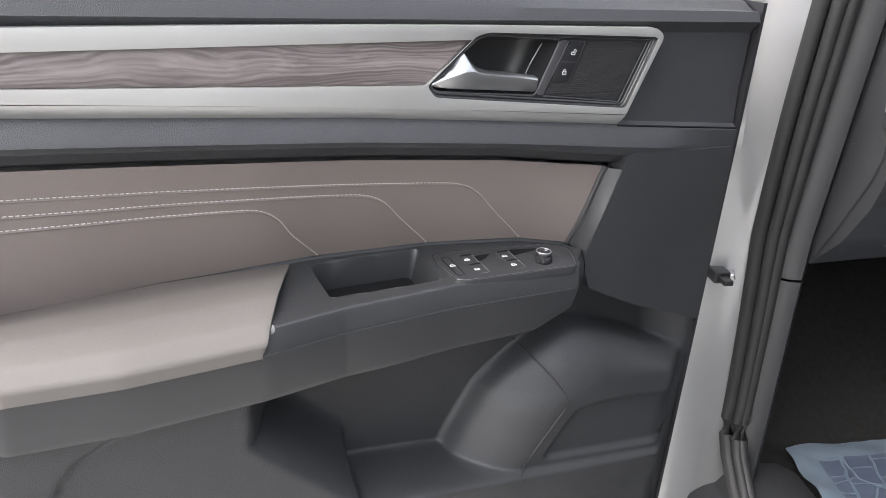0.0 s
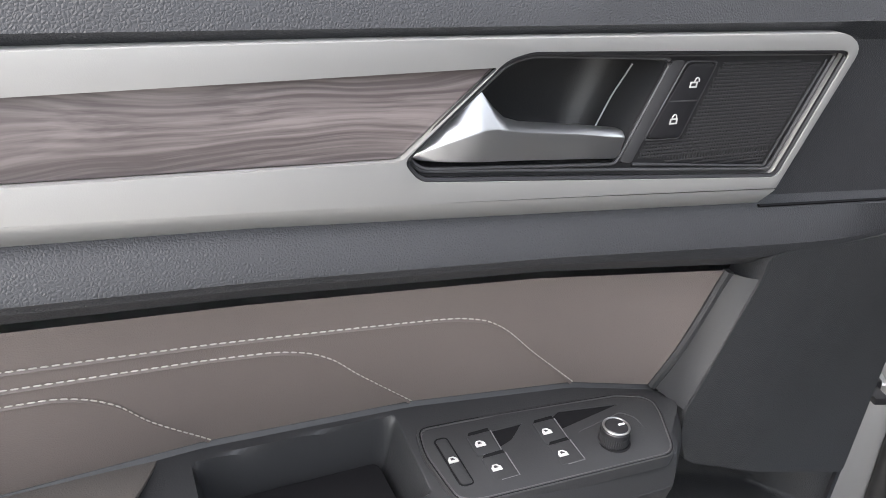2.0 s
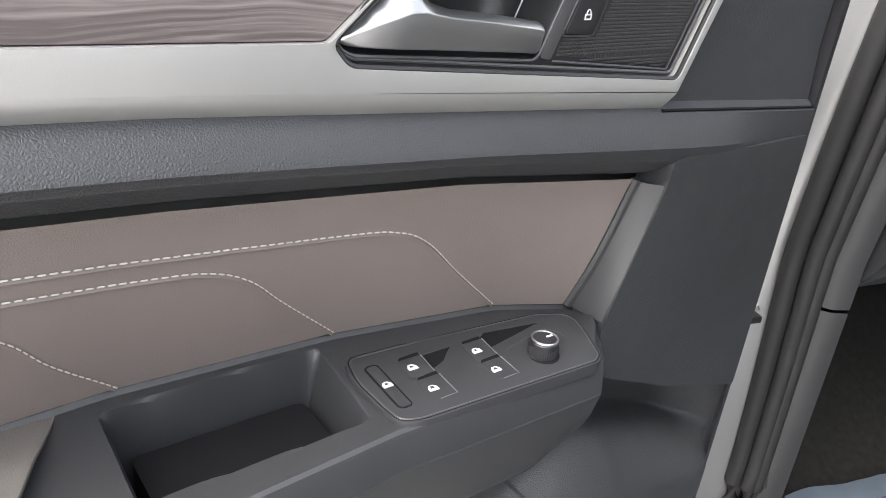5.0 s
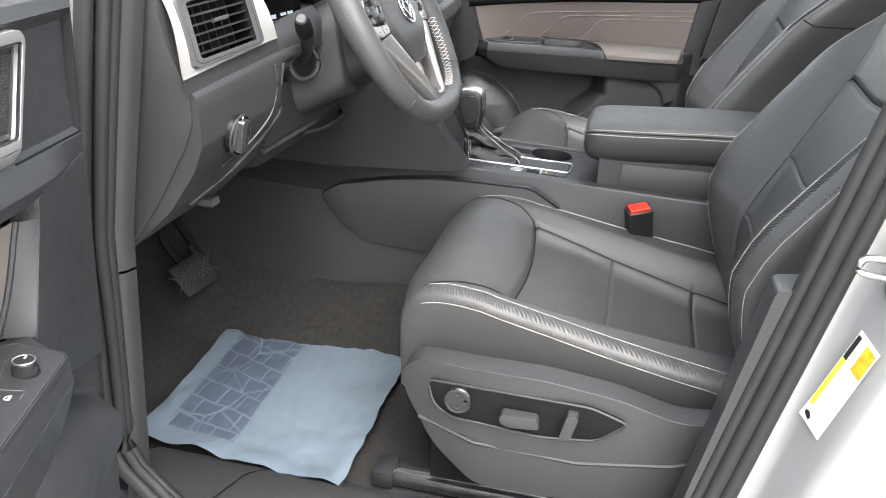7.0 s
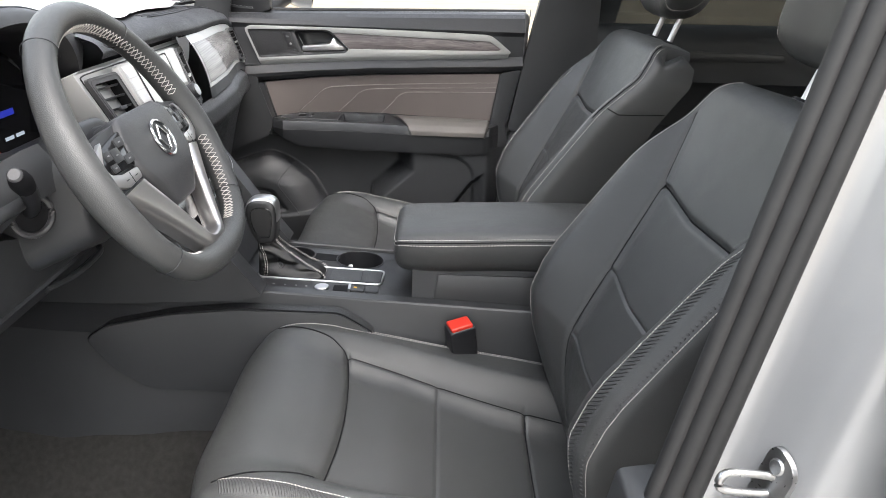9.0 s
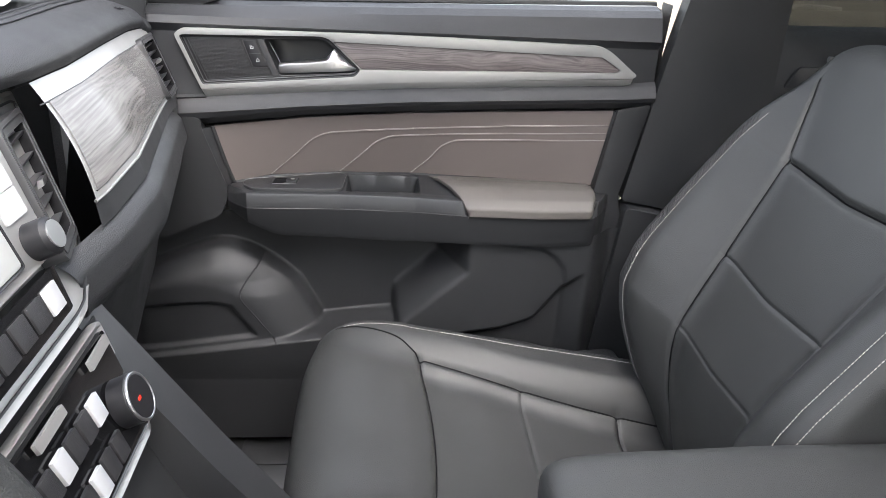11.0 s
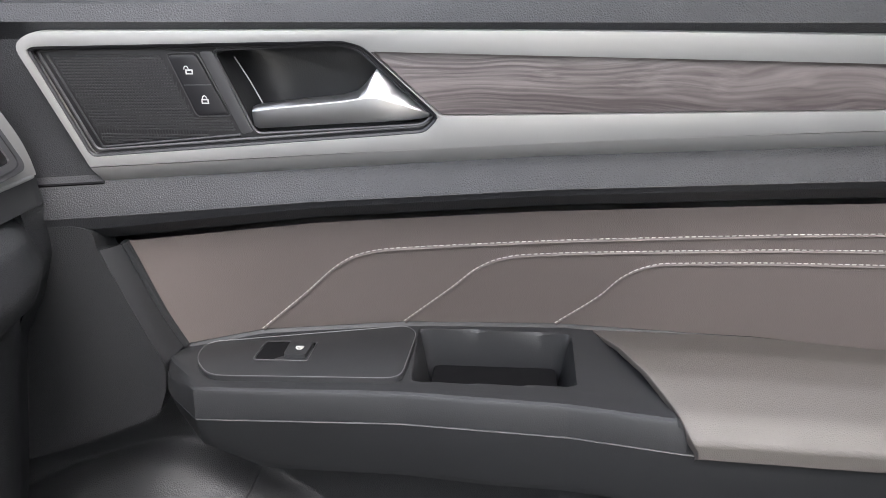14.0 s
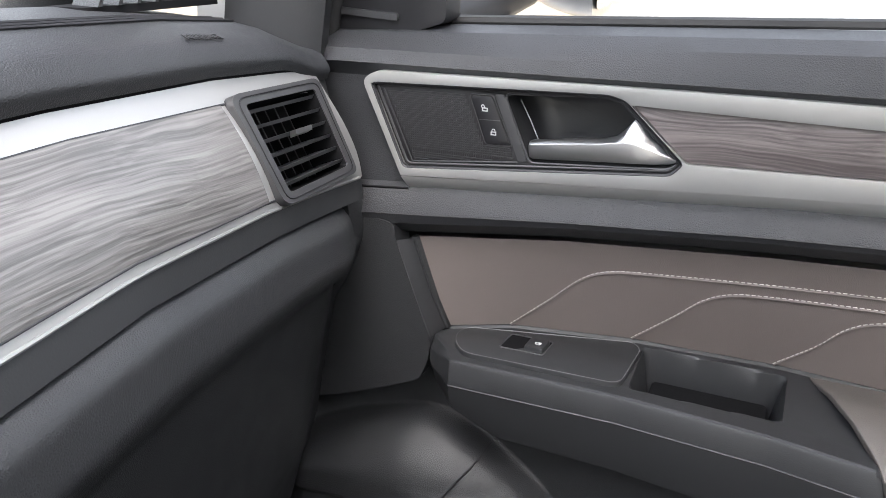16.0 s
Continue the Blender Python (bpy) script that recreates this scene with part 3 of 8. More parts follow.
lab = part("sticker", join(grid(lambda u, v: sticker_pt(u, v, 0.0035), span(-0.0175, 0.0175, 12), span(-0.083, 0.083, 12))), M_WHITE, body, "white and yellow tyre sticker with unreadable print")
part("black_bar", plate([(-0.0160, 0.035), (-0.0105, 0.035), (-0.0105, 0.076), (-0.0160, 0.076)], 0.0042, 0.003, sticker_pt), M_BLACK, lab)
part("yellow_bar", plate([(-0.0160, -0.055), (-0.0105, -0.055), (-0.0105, 0.035), (-0.0160, 0.035)], 0.0042, 0.003, sticker_pt), M_YELLOW, lab)
part("amber_field", plate([(0.000, 0.032), (0.0155, 0.032), (0.0155, 0.076), (0.000, 0.076)], 0.0042, 0.003, sticker_pt), M_AMBER, lab)
bars = bmesh.new()
for i in range(8):
    u = -0.0085 + i * 0.0031
    v1 = 0.070 if u < -0.002 else 0.027
    for v0, v2 in ((-0.078 if u > 0 else -0.06, -0.034), (-0.030, 0.000), (0.004, v1)):
        vs = [bars.verts.new(sticker_pt(a, b, 0.0040)) for a, b in ((u, v0), (u + 0.0011, v0), (u + 0.0011, v2), (u, v2))]
        bars.faces.new(vs)
tagged(part("print_bar", bars, M_GREYBAR, lab, smooth=False), kind="stuff")
part("round_mark", disc(sticker_pt(-0.009, -0.072, 0.0035), n_s, 0.0055, 0.0008, 16), M_BLACK, lab)

# inner pillar trims
for s in (-1, 1):
    if s > 0:
        upper = [(-0.7535, 0.966), (-0.790, 1.168), (-0.84, 1.42), (-0.98, 1.42), (-0.98, 0.925), (-0.84, 0.949)]
        lower = [(-0.7575, 0.9585), (-0.840, 0.9425), (-0.98, 0.918), (-0.98, 0.46), (-0.685, 0.46), (-0.728, 0.70)]
        face = lambda y, z, d: (d - 0.05 * max(0, z - 1.25), y, z)
        part("pillar_trim", plate(rounded(upper, 0.006), 0.777, 0.81, face, bevel=0.005, seg=3), M_PLASTIC, body, "dark upper pillar trim")
        part("pillar_foot", plate(rounded(lower, 0.012), 0.757, 0.81, face, bevel=0.012, seg=4), M_PLASTIC, body, "dark moulded pillar foot")
    rows = []
    for z in span(0.50, 1.60, 24):
        y0 = SEAL_Y(z)
        if s > 0:
            break
        rows.append([(s * x, y, z) for x, y in ((0.800, y0 - 0.016), (0.788, y0 - 0.012), (0.774, y0 - 0.018), (0.768, y0 - 0.04), (0.772, y0 - 0.14), (0.79, y0 - 0.17))])
    if s < 0:
        part("pillar_trim", loft(rows, closed=False), M_PLASTIC, body, "dark plastic pillar trim", sharp=50)
    wedge = [(-0.744, 0.955), (-0.785, 0.962), (-0.800, 0.93), (-0.800, 0.50), (-0.66, 0.50), (-0.705, 0.74)]
    if s < 0:
        part("pillar_foot", plate(rounded(wedge, 0.008), 0.752, 0.80, lambda y, z, d, s=s: (s * d, y, z), bevel=0.010, seg=3), M_SMOOTH, body, "dark moulded pillar foot")
    # front pillar lower trim, split by a joint
    for z0, z1 in ((0.44, 0.857), (0.861, 1.36)):
        rows = []
        for z in span(z0, z1, 10):
            o = -0.19 * (z - 0.92) * (1 if z > 0.92 else 0.35)
            rows.append([(s * x, y + o, z) for x, y in ((0.806, 0.092), (0.800, 0.084), (0.792, 0.076), (0.775, 0.072), (0.760, 0.09), (0.75, 0.16))])
        part("kick_trim", loft(rows, closed=False), M_SMOOTH, body, "dark plastic hinge-post trim")
part("release_lever", box(-0.800, -0.770, 0.100, 0.125, 0.60, 0.715, 0.005), M_SMOOTH, body)

# carpet
def carpet(u, v):
    z = 0.442 + 0.34 * step(0.22, 0.66, v) + 0.02 * step(0.62, 0.76, abs(u)) + 0.008 * noise.noise((u * 9, v * 9, 0.3))
    z += (0.138 + 0.10 * max(0, v)) * step(0.31, 0.172, abs(u)) * step(-0.34, -0.18, v) * step(0.60, 0.30, v)
    return (u, v, z)


structure("floor", grid(carpet, span(-0.77, 0.77, 70), span(-1.9, 0.66, 80)), M_CARPET, "dark grey carpeted car floor", "carpet")
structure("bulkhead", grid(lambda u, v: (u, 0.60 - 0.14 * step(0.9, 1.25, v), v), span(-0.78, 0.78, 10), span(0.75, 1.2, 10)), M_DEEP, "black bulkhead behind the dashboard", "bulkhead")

# rear doors, as far as they show
def rear_door(s, label):
    d = thing("rear_door_leaf", label, "car door", base=(s * 0.85, -1.3, 0.5), group="rear doors")
    rows = []
    for y in span(-0.975, -1.85, 30):
        zs = 1.255 + 0.02 * (-y - 1)
        rows.append([(s * x, y, z) for x, z in ((0.86, zs), (0.83, zs + 0.004), (0.80, zs - 0.01), (0.786, 1.22), (0.785, 1.15), (0.780, 1.13), (0.775, 1.115), (0.79, 1.095), (0.80, 0.99), (0.76, 0.975), (0.73, 0.968), (0.728, 0.92), (0.76, 0.90), (0.75, 0.5))])
    part("inner_panel", loft(rows, closed=False), M_PLASTIC, d, "dark moulded inner panel", sharp=45)
    part("outer_skin", loft([[(s * x, y, z) for x, z in ((0.87, 1.255), (0.940, 1.235), (0.962, 1.16), (0.968, 1.045), (0.952, 1.03), (0.958, 0.9), (0.965, 0.5))] for y in [-0.912, -0.918] + span(-0.94, -1.85, 8)], closed=False), M_PAINT, d, "silver-grey painted door skin", sharp=50)
    part("front_edge", loft([[(s * x, y, z) for x, y in ((0.93, -0.935), (0.936, -0.918), (0.952 + 0.012 * step(1.0, 1.08, z), -0.911), (0.958 + 0.012 * step(1.0, 1.08, z), -0.916))] for z in span(0.5, 1.24, 16)], closed=False), M_PAINT, d)
    part("window_glass", plate([(0.97, 1.25), (1.85, 1.26), (1.75, 1.60), (0.99, 1.60)], 0.845, 0.850, lambda a, z, x: (s * (x - 0.45 * (z - 1.25)), -a, z)), M_TINT, d, "dark privacy glass")
    part("trim_strip", plate(rounded([(1.0, 1.165), (1.5, 1.175), (1.5, 1.195), (1.02, 1.20)], 0.008), 0.779, 0.79, lambda a, z, x: (s * x, -a, z), bevel=0.003), M_SMOOTH, d)
    part("pull_handle", tube([(s * 0.772, -1.06, 1.215), (s * 0.768, -1.10, 1.213), (s * 0.772, -1.15, 1.212)], 0.005, 8), M_CHROME, d)
    return d


rear_door(-1, "shut silver rear car door beside the pillar")
rear_door(1, "shut rear car door with dark inner panel")

# rear bench
bench = thing("rear_bench_seat", "black leatherette rear bench seat in shade", "car seat", base=(0, -1.6, 0.45))
part("cushion", box(-0.66, 0.66, -1.85, -1.40, 0.45, 0.76, 0.05, 4), M_LEATHER, bench)
bk = box(-0.66, 0.66, -0.07, 0.07, 0.0, 0.62, 0.04, 4)
bk.transform(pose(0, -1.92, 0.70, 20))
part("backrest", bk, M_LEATHER, bench)

# outside mirror on the passenger side
mir = thing("side_mirror", "silver-grey outside mirror on the passenger door", "mirror", base=(0.99, -0.1, 1.25))
rings = []
for t in span(0, 1, 9):
    k = math.sin(math.pi * (0.08 + 0.42 * (1 - t))) ** 0.7
    y = -0.165 + 0.115 * t
    rings.append([(1.075 + 0.125 * k * math.copysign(abs(math.cos(q)) ** 0.6, math.cos(q)), y + 0.02 * math.cos(q), 1.326 + 0.076 * k * math.copysign(abs(math.sin(q)) ** 0.6, math.sin(q))) for q in [2 * math.pi * j / 28 for j in range(28)]])
part("housing", loft(rings), M_PAINT, mir, sharp=60)
part("mirror_glass", loft([[(1.075 + 0.115 * k * math.copysign(abs(math.cos(q)) ** 0.6, math.cos(q)), -0.1675 - 0.0015 * (1 - k) + 0.02 * math.cos(q), 1.326 + 0.067 * k * math.copysign(abs(math.sin(q)) ** 0.6, math.sin(q))) for q in [2 * math.pi * j / 28 for j in range(28)]] for k in (1, 0.97, 0.4)]), M_MIRROR, mir, "mirror glass")
part("stem", tube([(0.88, -0.06, 1.262), (0.94, -0.08, 1.268), (1.00, -0.10, 1.285)], 0.022, 10), M_BLACK, mir)
# black sail panel between front pillar and window
sail = thing("sail_panel", "black corner panel in front of the side window", "trim panel", base=(0.83, 0.0, 1.26))
part("panel", plate(rounded([(0.074, 1.255), (-0.050, 1.250), (-0.09, 1.262), (-0.095, 1.40), (-0.02, 1.45), (0.074, 1.42)], 0.006), 0.818, 0.85, lambda y, z, d: (d, y, z), bevel=0.006), M_BLACK, sail)
part("ridge", plate(rounded([(0.045, 1.268), (-0.045, 1.262), (-0.045, 1.268), (0.045, 1.274)], 0.002), 0.814, 0.82, lambda y, z, d: (d, y, z)), M_SMOOTH, sail)

# the driver door: turned open about its hinge
DOOR = (
    (0.37970, 0.92357, 0.05333, -0.82177),
    (-0.92357, 0.38177, -0.03570, -0.73797),
    (-0.05333, -0.03570, 0.99794, -0.03558),
)

# ---- front doors: one design, shut on the passenger side, mirrored and swung open on the driver's ----
# door plan: a runs rearwards, z up, x is the depth (smaller is nearer the cabin)
TRIM = [(0.0265, 1.2145), (0.040, 1.223), (0.374, 1.225), (0.694, 1.220), (0.751, 1.176), (0.745, 1.171), (0.378, 1.153), (0.0630, 1.131)]
BEZEL = [(0.0345, 1.2115), (0.0400, 1.2135), (0.247, 1.2180), (0.2600, 1.2145), (0.3085, 1.1690), (0.2990, 1.1582), (0.0650, 1.1380)]
CUP = [(0.1600, 1.2100), (0.243, 1.2135), (0.2550, 1.2105), (0.3020, 1.1680), (0.2955, 1.1632), (0.1830, 1.1557)]
WOOD = [(0.2635, 1.2112), (0.691, 1.203), (0.724, 1.183), (0.716, 1.1785), (0.3095, 1.1695)]
TRIM_LOW = [(-0.12, 1.105), (0.074, 1.119), (0.378, 1.141), (0.742, 1.158), (0.80, 1.163)]
INS_TOP = [(-0.12, 1.052), (0.073, 1.071), (0.22, 1.089), (0.38, 1.101), (0.55, 1.109), (0.727, 1.116), (0.80, 1.12)]
INS_LOW = [(0.09, 0.971), (0.099, 0.975), (0.162, 0.985), (0.275, 0.989), (0.396, 0.988), (0.50, 0.985), (0.60, 0.983), (0.708, 0.982), (0.8, 0.98)]
INS_X = [(0.09, 0.803), (0.162, 0.815), (0.275, 0.827), (0.40, 0.833), (0.55, 0.828), (0.708, 0.804), (0.8, 0.80)]
EDGE_X = [(0.085, 0.790), (0.10, 0.768), (0.13, 0.740), (0.28, 0.744), (0.40, 0.736), (0.48, 0.722), (0.60, 0.716), (0.69, 0.722), (0.705, 0.736), (0.716, 0.756), (0.728, 0.780), (0.78, 0.790)]
REAR = [(0.66, 0.722), (0.932, 0.757), (0.974, 0.748), (1.12, 0.781), (1.168, 0.791), (1.29, 0.80)]


def dplace(a, z, x):
    return (x, -a, z)


def insert_point(a, s):
    """A point of the leather field; s runs 0 at its foot to 1 at its top edge."""
    zl, zt = lerp_table(a, INS_LOW), lerp_table(a, INS_TOP)
    xl = lerp_table(a, INS_X)
    x = 0.789 + (xl - 0.789) * (1 - s) ** 0.8 - 0.002 * math.sin(math.pi * s)
    return Vector((x, -a, zl + (zt - zl) * s))


def insert_at(a, z, lift):
    zl, zt = lerp_table(a, INS_LOW), lerp_table(a, INS_TOP)
    p = insert_point(a, (z - zl) / (zt - zl))
    return (p.x - lift, p.y, p.z)


WALL = [(-0.13, 0.664), (0.0, 0.680), (0.30, 0.722), (0.374, 0.730), (0.501, 0.846), (0.515, 0.93)]


def lower_depth(a, z):
    """Depth of the moulded lower door: map pocket, loudspeaker housing, foot."""
    base = 0.736 + 0.030 * step(0.72, 0.50, z) + 0.040 * step(0.695, 0.745, a)
    # chamfer in the foot of the panel
    zc = lerp_table(a, [(0.36, 0.708), (0.444, 0.722), (0.56, 0.742), (0.614, 0.762), (0.661, 0.826), (0.70, 0.86)])
    base += 0.020 * step(zc, zc - 0.014, z) * step(0.34, 0.44, a) * step(0.70, 0.66, a)
    # under-panel of the armrest stands proud down to a rounded line
    zu = lerp_table(a, [(0.44, 0.906), (0.55, 0.899), (0.613, 0.891), (0.640, 0.876), (0.655, 0.858), (0.663, 0.828)])
    base -= 0.006 * (step(zu - 0.003, zu + 0.003, z) if a < 0.663 else 1.0) * step(0.44, 0.50, a)
    w = lerp_table(a, WALL)
    # the pocket lies above its wall; the rear end is a slope
    if a > 0.374:
        ux, uz = 0.127, 0.116
        d = ((z - 0.730) * ux - (a - 0.374) * uz) / math.hypot(ux, uz)
        d = min(d, (0.497 - a) * 0.9)
        k = step(0.0, 0.048, d)
    else:
        k = step(0.0, 0.012, z - w)
    pocket = base + (0.818 - base) * k
    # loudspeaker housing at the hinge end
    al = lerp_table(z, [(0.50, 0.34), (0.673, 0.268), (0.75, 0.232), (0.802, 0.202), (0.853, 0.146), (0.879, 0.10)])
    ar = lerp_table(z, [(0.50, 0.29), (0.702, 0.166), (0.7845, 0.108), (0.81, 0.055)])
    zr = lerp_table(a, [(-0.12, 0.780), (-0.067, 0.794), (0.0, 0.802), (0.06, 0.806), (0.10, 0.800)])
    zt = lerp_table(a, [(-0.12, 0.795), (-0.072, 0.812), (0.0, 0.846), (0.06, 0.868), (0.11, 0.879), (0.15, 0.880)])
    t1, t2 = (a - ar) / max(0.02, al - ar), (z - zr) / max(0.02, zt - zr)
    t = (max(0, t1) ** 2.6 + max(0, t2) ** 2.6) ** (1 / 2.6)
    x = pocket
    if t < 1:
        tt = max(0, t)
        face = 0.748 + 0.004 * tt + 0.046 * tt ** 2.2
        if a < ar - 0.024 and z < zr - 0.028 and z > w + 0.014:
            face += 0.008 * step(0, 0.007, min(ar - 0.024 - a, zr - 0.028 - z))
        x = min(pocket, face + 0.02 * step(0.9, 1.0, tt)) if z > w else min(base, face)
    front = step(-0.05, -0.12, a)
    return x + (0.787 - x) * front


NA, NZ = 320, 240


def lower_field():
    """The lower moulding as rows of points, with its steps softened."""
    A, Z = span(-0.125, 0.755, NA), span(0.50, 0.918, NZ)
    lim = [lerp_table(z, [(0.5, 0.70), (0.66, 0.722), (0.932, 0.757)]) for z in Z]
    X = np.array([[lower_depth(min(a, lim[j]), z) for j, z in enumerate(Z)] for a in A])
    for _ in range(4):
        P = np.pad(X, 1, mode="edge")
        X = (P[:-2, 1:-1] + P[2:, 1:-1] + P[1:-1, :-2] + P[1:-1, 2:] + 2 * P[1:-1, 1:-1]) / 6
    return [[(float(X[i, j]), -min(a, lim[j]), z) for j, z in enumerate(Z)] for i, a in enumerate(A)]


LOWER = lower_field()


def lock_icon(a, z, x, s, parent, shut):
    sq = [(a - s * .5, z - s * .5), (a + s * .5, z - s * .5), (a + s * .5, z + s * .15), (a - s * .5, z + s * .15)]
    body = plate(sq, x, x + 0.0005, dplace, holes=[offset(sq, s * 0.16)])
    part("lock_mark", body, M_SIGN, parent)
    o = 0 if shut else s * 0.35
    arc = [(x, -(a - o - s * .3 * math.cos(t)), z + s * .15 + s * .45 * math.sin(t)) for t in span(0, math.pi, 8)]
    part("shackle_mark", tube(arc, s * 0.07, 5), M_SIGN, parent)


def car_icon(c, s, parent, z, turn=1):
    """The small white window sign on a switch, lying flat."""
    pts = [(-.5, -.35), (.5, -.35), (.5, .05), (.25, .42), (-.2, .42), (-.5, .1)]
    hole = [(-.36, -.04), (.22, -.04), (.14, .31), (-.12, .31)]
    f = lambda q, w, d: (c[0] - w * s * turn, c[1] - q * s, z + d)
    part("window_mark", plate(pts, 0.0006, 0.0, f, holes=[hole]), M_SIGN, parent)


def arm_lift(a, x):
    """How far the armrest's upper face rises towards the leather field."""
    xb, zb, xe = lerp_table(a, INS_X) + 0.002, lerp_table(a, INS_LOW), lerp_table(a, EDGE_X)
    s = min(1, max(0, (xb - 0.004 - x) / (xb - 0.012 - xe)))
    return max(0, zb - 0.979) * (1 - min(1, s * 1.2)) + 0.0006


def front_door(m, driver, label):
    d = thing("door_leaf", label, "car door", base=(0.80, -0.35, 0.55), m=m, group="front doors")
    # upper rail: sill, face behind the trim, padded belt
    sections = []
    for a in span(-0.118, 0.785, 60):
        zs, zb, zi = 1.256 + 0.028 * a, lerp_table(a, TRIM_LOW), lerp_table(a, INS_TOP)
        deep = 0.836 if 0.12 < a < 0.325 else 0.7935
        zc = zb - 0.42 * (zb - zi)
        prof = [(0.875, zs - 0.012), (0.868, zs - 0.001), (0.838, zs), (0.812, zs - 0.004), (0.797, zs - 0.013), (0.788, 1.240), (0.783, 1.229),
                (0.790, 1.222), (deep, 1.216), (deep, 1.150), (0.790, zb + 0.004), (0.7845, zb - 0.0005), (0.7825, zb - 0.0025), (0.7730, zc + 0.0018), (0.7716, zc - 0.0015),
                (0.7738, zi + 0.0190), (0.7748, zi + 0.0165), (0.7775, zi + 0.0145), (0.786, zi + 0.006), (0.797, zi + 0.001), (0.82, zi - 0.002)]
        flat = step(0.03, -0.10, a)
        prof = [(x if k < 10 else x + (max(x, 0.7825) - x) * flat, z) for k, (x, z) in enumerate(prof)]
        sections.append([(x, -min(a, lerp_table(z, REAR) + 0.002), z) for x, z in prof])
    rail = loft(sections, closed=False)
    part("upper_rail", rail, M_SOFT, d, "dark grained soft-touch upper rail", sharp=20)
    # hinge-side panel
    fp = [(-0.118, 1.083), (0.0, 1.086), (0.048, 1.0885), (0.0590, 1.0845), (0.0595, 1.0715), (0.0950, 0.972), (0.092, 0.950), (0.082, 0.926), (0.0, 0.889), (-0.122, 0.844)]
    part("front_panel", plate(rounded(fp, 0.006), 0.0, 1.0, lambda a, z, q: (0.7730 + 0.0075 * step(0.04, -0.118, a) + 0.026 * q, -a, z), bevel=0.002), M_PLASTIC, d)
    # sloping borders between the panels and the leather field
    slope = lambda sg, a0, da, out: grid(lambda t, q: insert_point(a0 + da * (1 - t), t) * (1 - q) + Vector((out, -(a0 + da * (1 - t)) - sg * (0.0135 if sg > 0 else 0.004 + 0.0105 * t), insert_point(a0 + da * (1 - t), t).z)) * q + Vector((-0.002 * math.sin(math.pi * q), 0, 0)), span(0, 0.985, 12), span(-0.1, 1, 8))
    part("field_border", slope(-1, 0.0735, 0.026, 0.7742), M_SMOOTH, d, sharp=60)
    part("field_border", slope(1, 0.7265, -0.019, 0.7790), M_PLASTIC, d, sharp=60)
    part("panel_joint", tube([(0.7838, -a, lerp_table(a, TRIM_LOW) - 0.0002) for a in span(-0.117, 0.069, 12)], 0.0011, 5), M_DEEP, d)
    # rear strip
    rp = [(0.727, 1.12), (0.781, 1.13), (0.747, 0.974), (0.757, 0.932), (0.735, 0.86), (0.69, 0.90), (0.703, 0.975)]
    part("rear_strip", plate(rounded(rp, 0.006), 0.778, 0.80, dplace, bevel=0.006), M_PLASTIC, d)
    rb = [(z, a) for z, a in REAR]
    part("rear_upright", grid(lambda s, t: (0.800 + 0.06 * t, -lerp_table(s, rb) - 0.004 * t, s), span(0.6, 1.285, 20), span(0, 1, 4)), M_PLASTIC, d)
    # silver trim and inlay
    trim = part("silver_trim", plate(rounded(TRIM, [0.012, 0.012, 0.2, 0.02, 0.008, 0.008, 0.2, 0.001]), 0.7800, 0.799, dplace, holes=[rounded(BEZEL, 0.005), rounded(WOOD, 0.003)], bevel=0.0022, seg=3), M_SILVER, d, "satin silver trim strip")
    secs = []
    for a in [0.0632] + span(0.068, 0.7445, 60):
        z = lerp_table(a, TRIM_LOW)
        e = step(0.7445, 0.735, a)
        sl = 0.43 * step(0.16, 0.0632, a)
        secs.append([(x, -a - sl * (z + 0.012 - q), q) for x, q in ((0.792, z + 0.0120), (0.7801, z + 0.0120), (0.7803, z + 0.0110), (0.7862 + 0.003 * (1 - e), z + 0.0008), (0.7875, z), (0.792, z))])
    part("trim_facet", loft(secs), M_SILVER, trim)
    part("wood_inlay", plate(rounded(offset(WOOD, 0.0006), 0.003), 0.7835, 0.791, dplace, bevel=0.0012), M_WOODD, trim, "grey-brown open-pore wood inlay")
    # handle bezel with its cup
    bz = part("handle_bezel", plate(rounded(offset(BEZEL, 0.0005), 0.005), 0.7868, 0.797, dplace, holes=[rounded(CUP, 0.005)], bevel=0.0010), M_BLACK, d)
    inner = rounded(CUP, 0.005)
    inner = [(p[0] + (q[0] - p[0]) * k / 6, p[1] + (q[1] - p[1]) * k / 6) for p, q in zip(inner, inner[1:] + inner[:1]) for k in range(6)]
    c = (sum(p[0] for p in inner) / len(inner), sum(p[1] for p in inner) / len(inner))
    rings = []
    for e in span(0, 1, 15):
        k, dep = max(0.02, math.cos(e * math.pi / 2) ** 0.28), 0.7885 + 0.042 * math.sin(e * math.pi / 2) ** 0.75
        rings.append([(dep, -(c[0] + (p[0] - c[0]) * k), c[1] + (p[1] - c[1]) * k) for p in inner])
    part("handle_cup", loft(rings, caps="end"), M_SMOOTH, bz, "dark curved handle cup", sharp=80)
    # pale hairline painted in as light caught by the cup's crease
    part("cup_rib", tube([(0.8085, -0.1655, 1.2025), (0.8100, -0.1745, 1.185), (0.8085, -0.1835, 1.1675)], 0.0005, 6), M_GREYBAR, bz)
    part("cup_rim", tube([dplace(p[0], p[1], 0.7864) for p in rounded(offset(CUP, -0.0010), 0.005)], 0.0010, 6, closed=True), M_SATIN, bz, "satin dark rim")
    # pull handle: faceted wedge at the pivot, lever with a bright upper facet
    rings = []
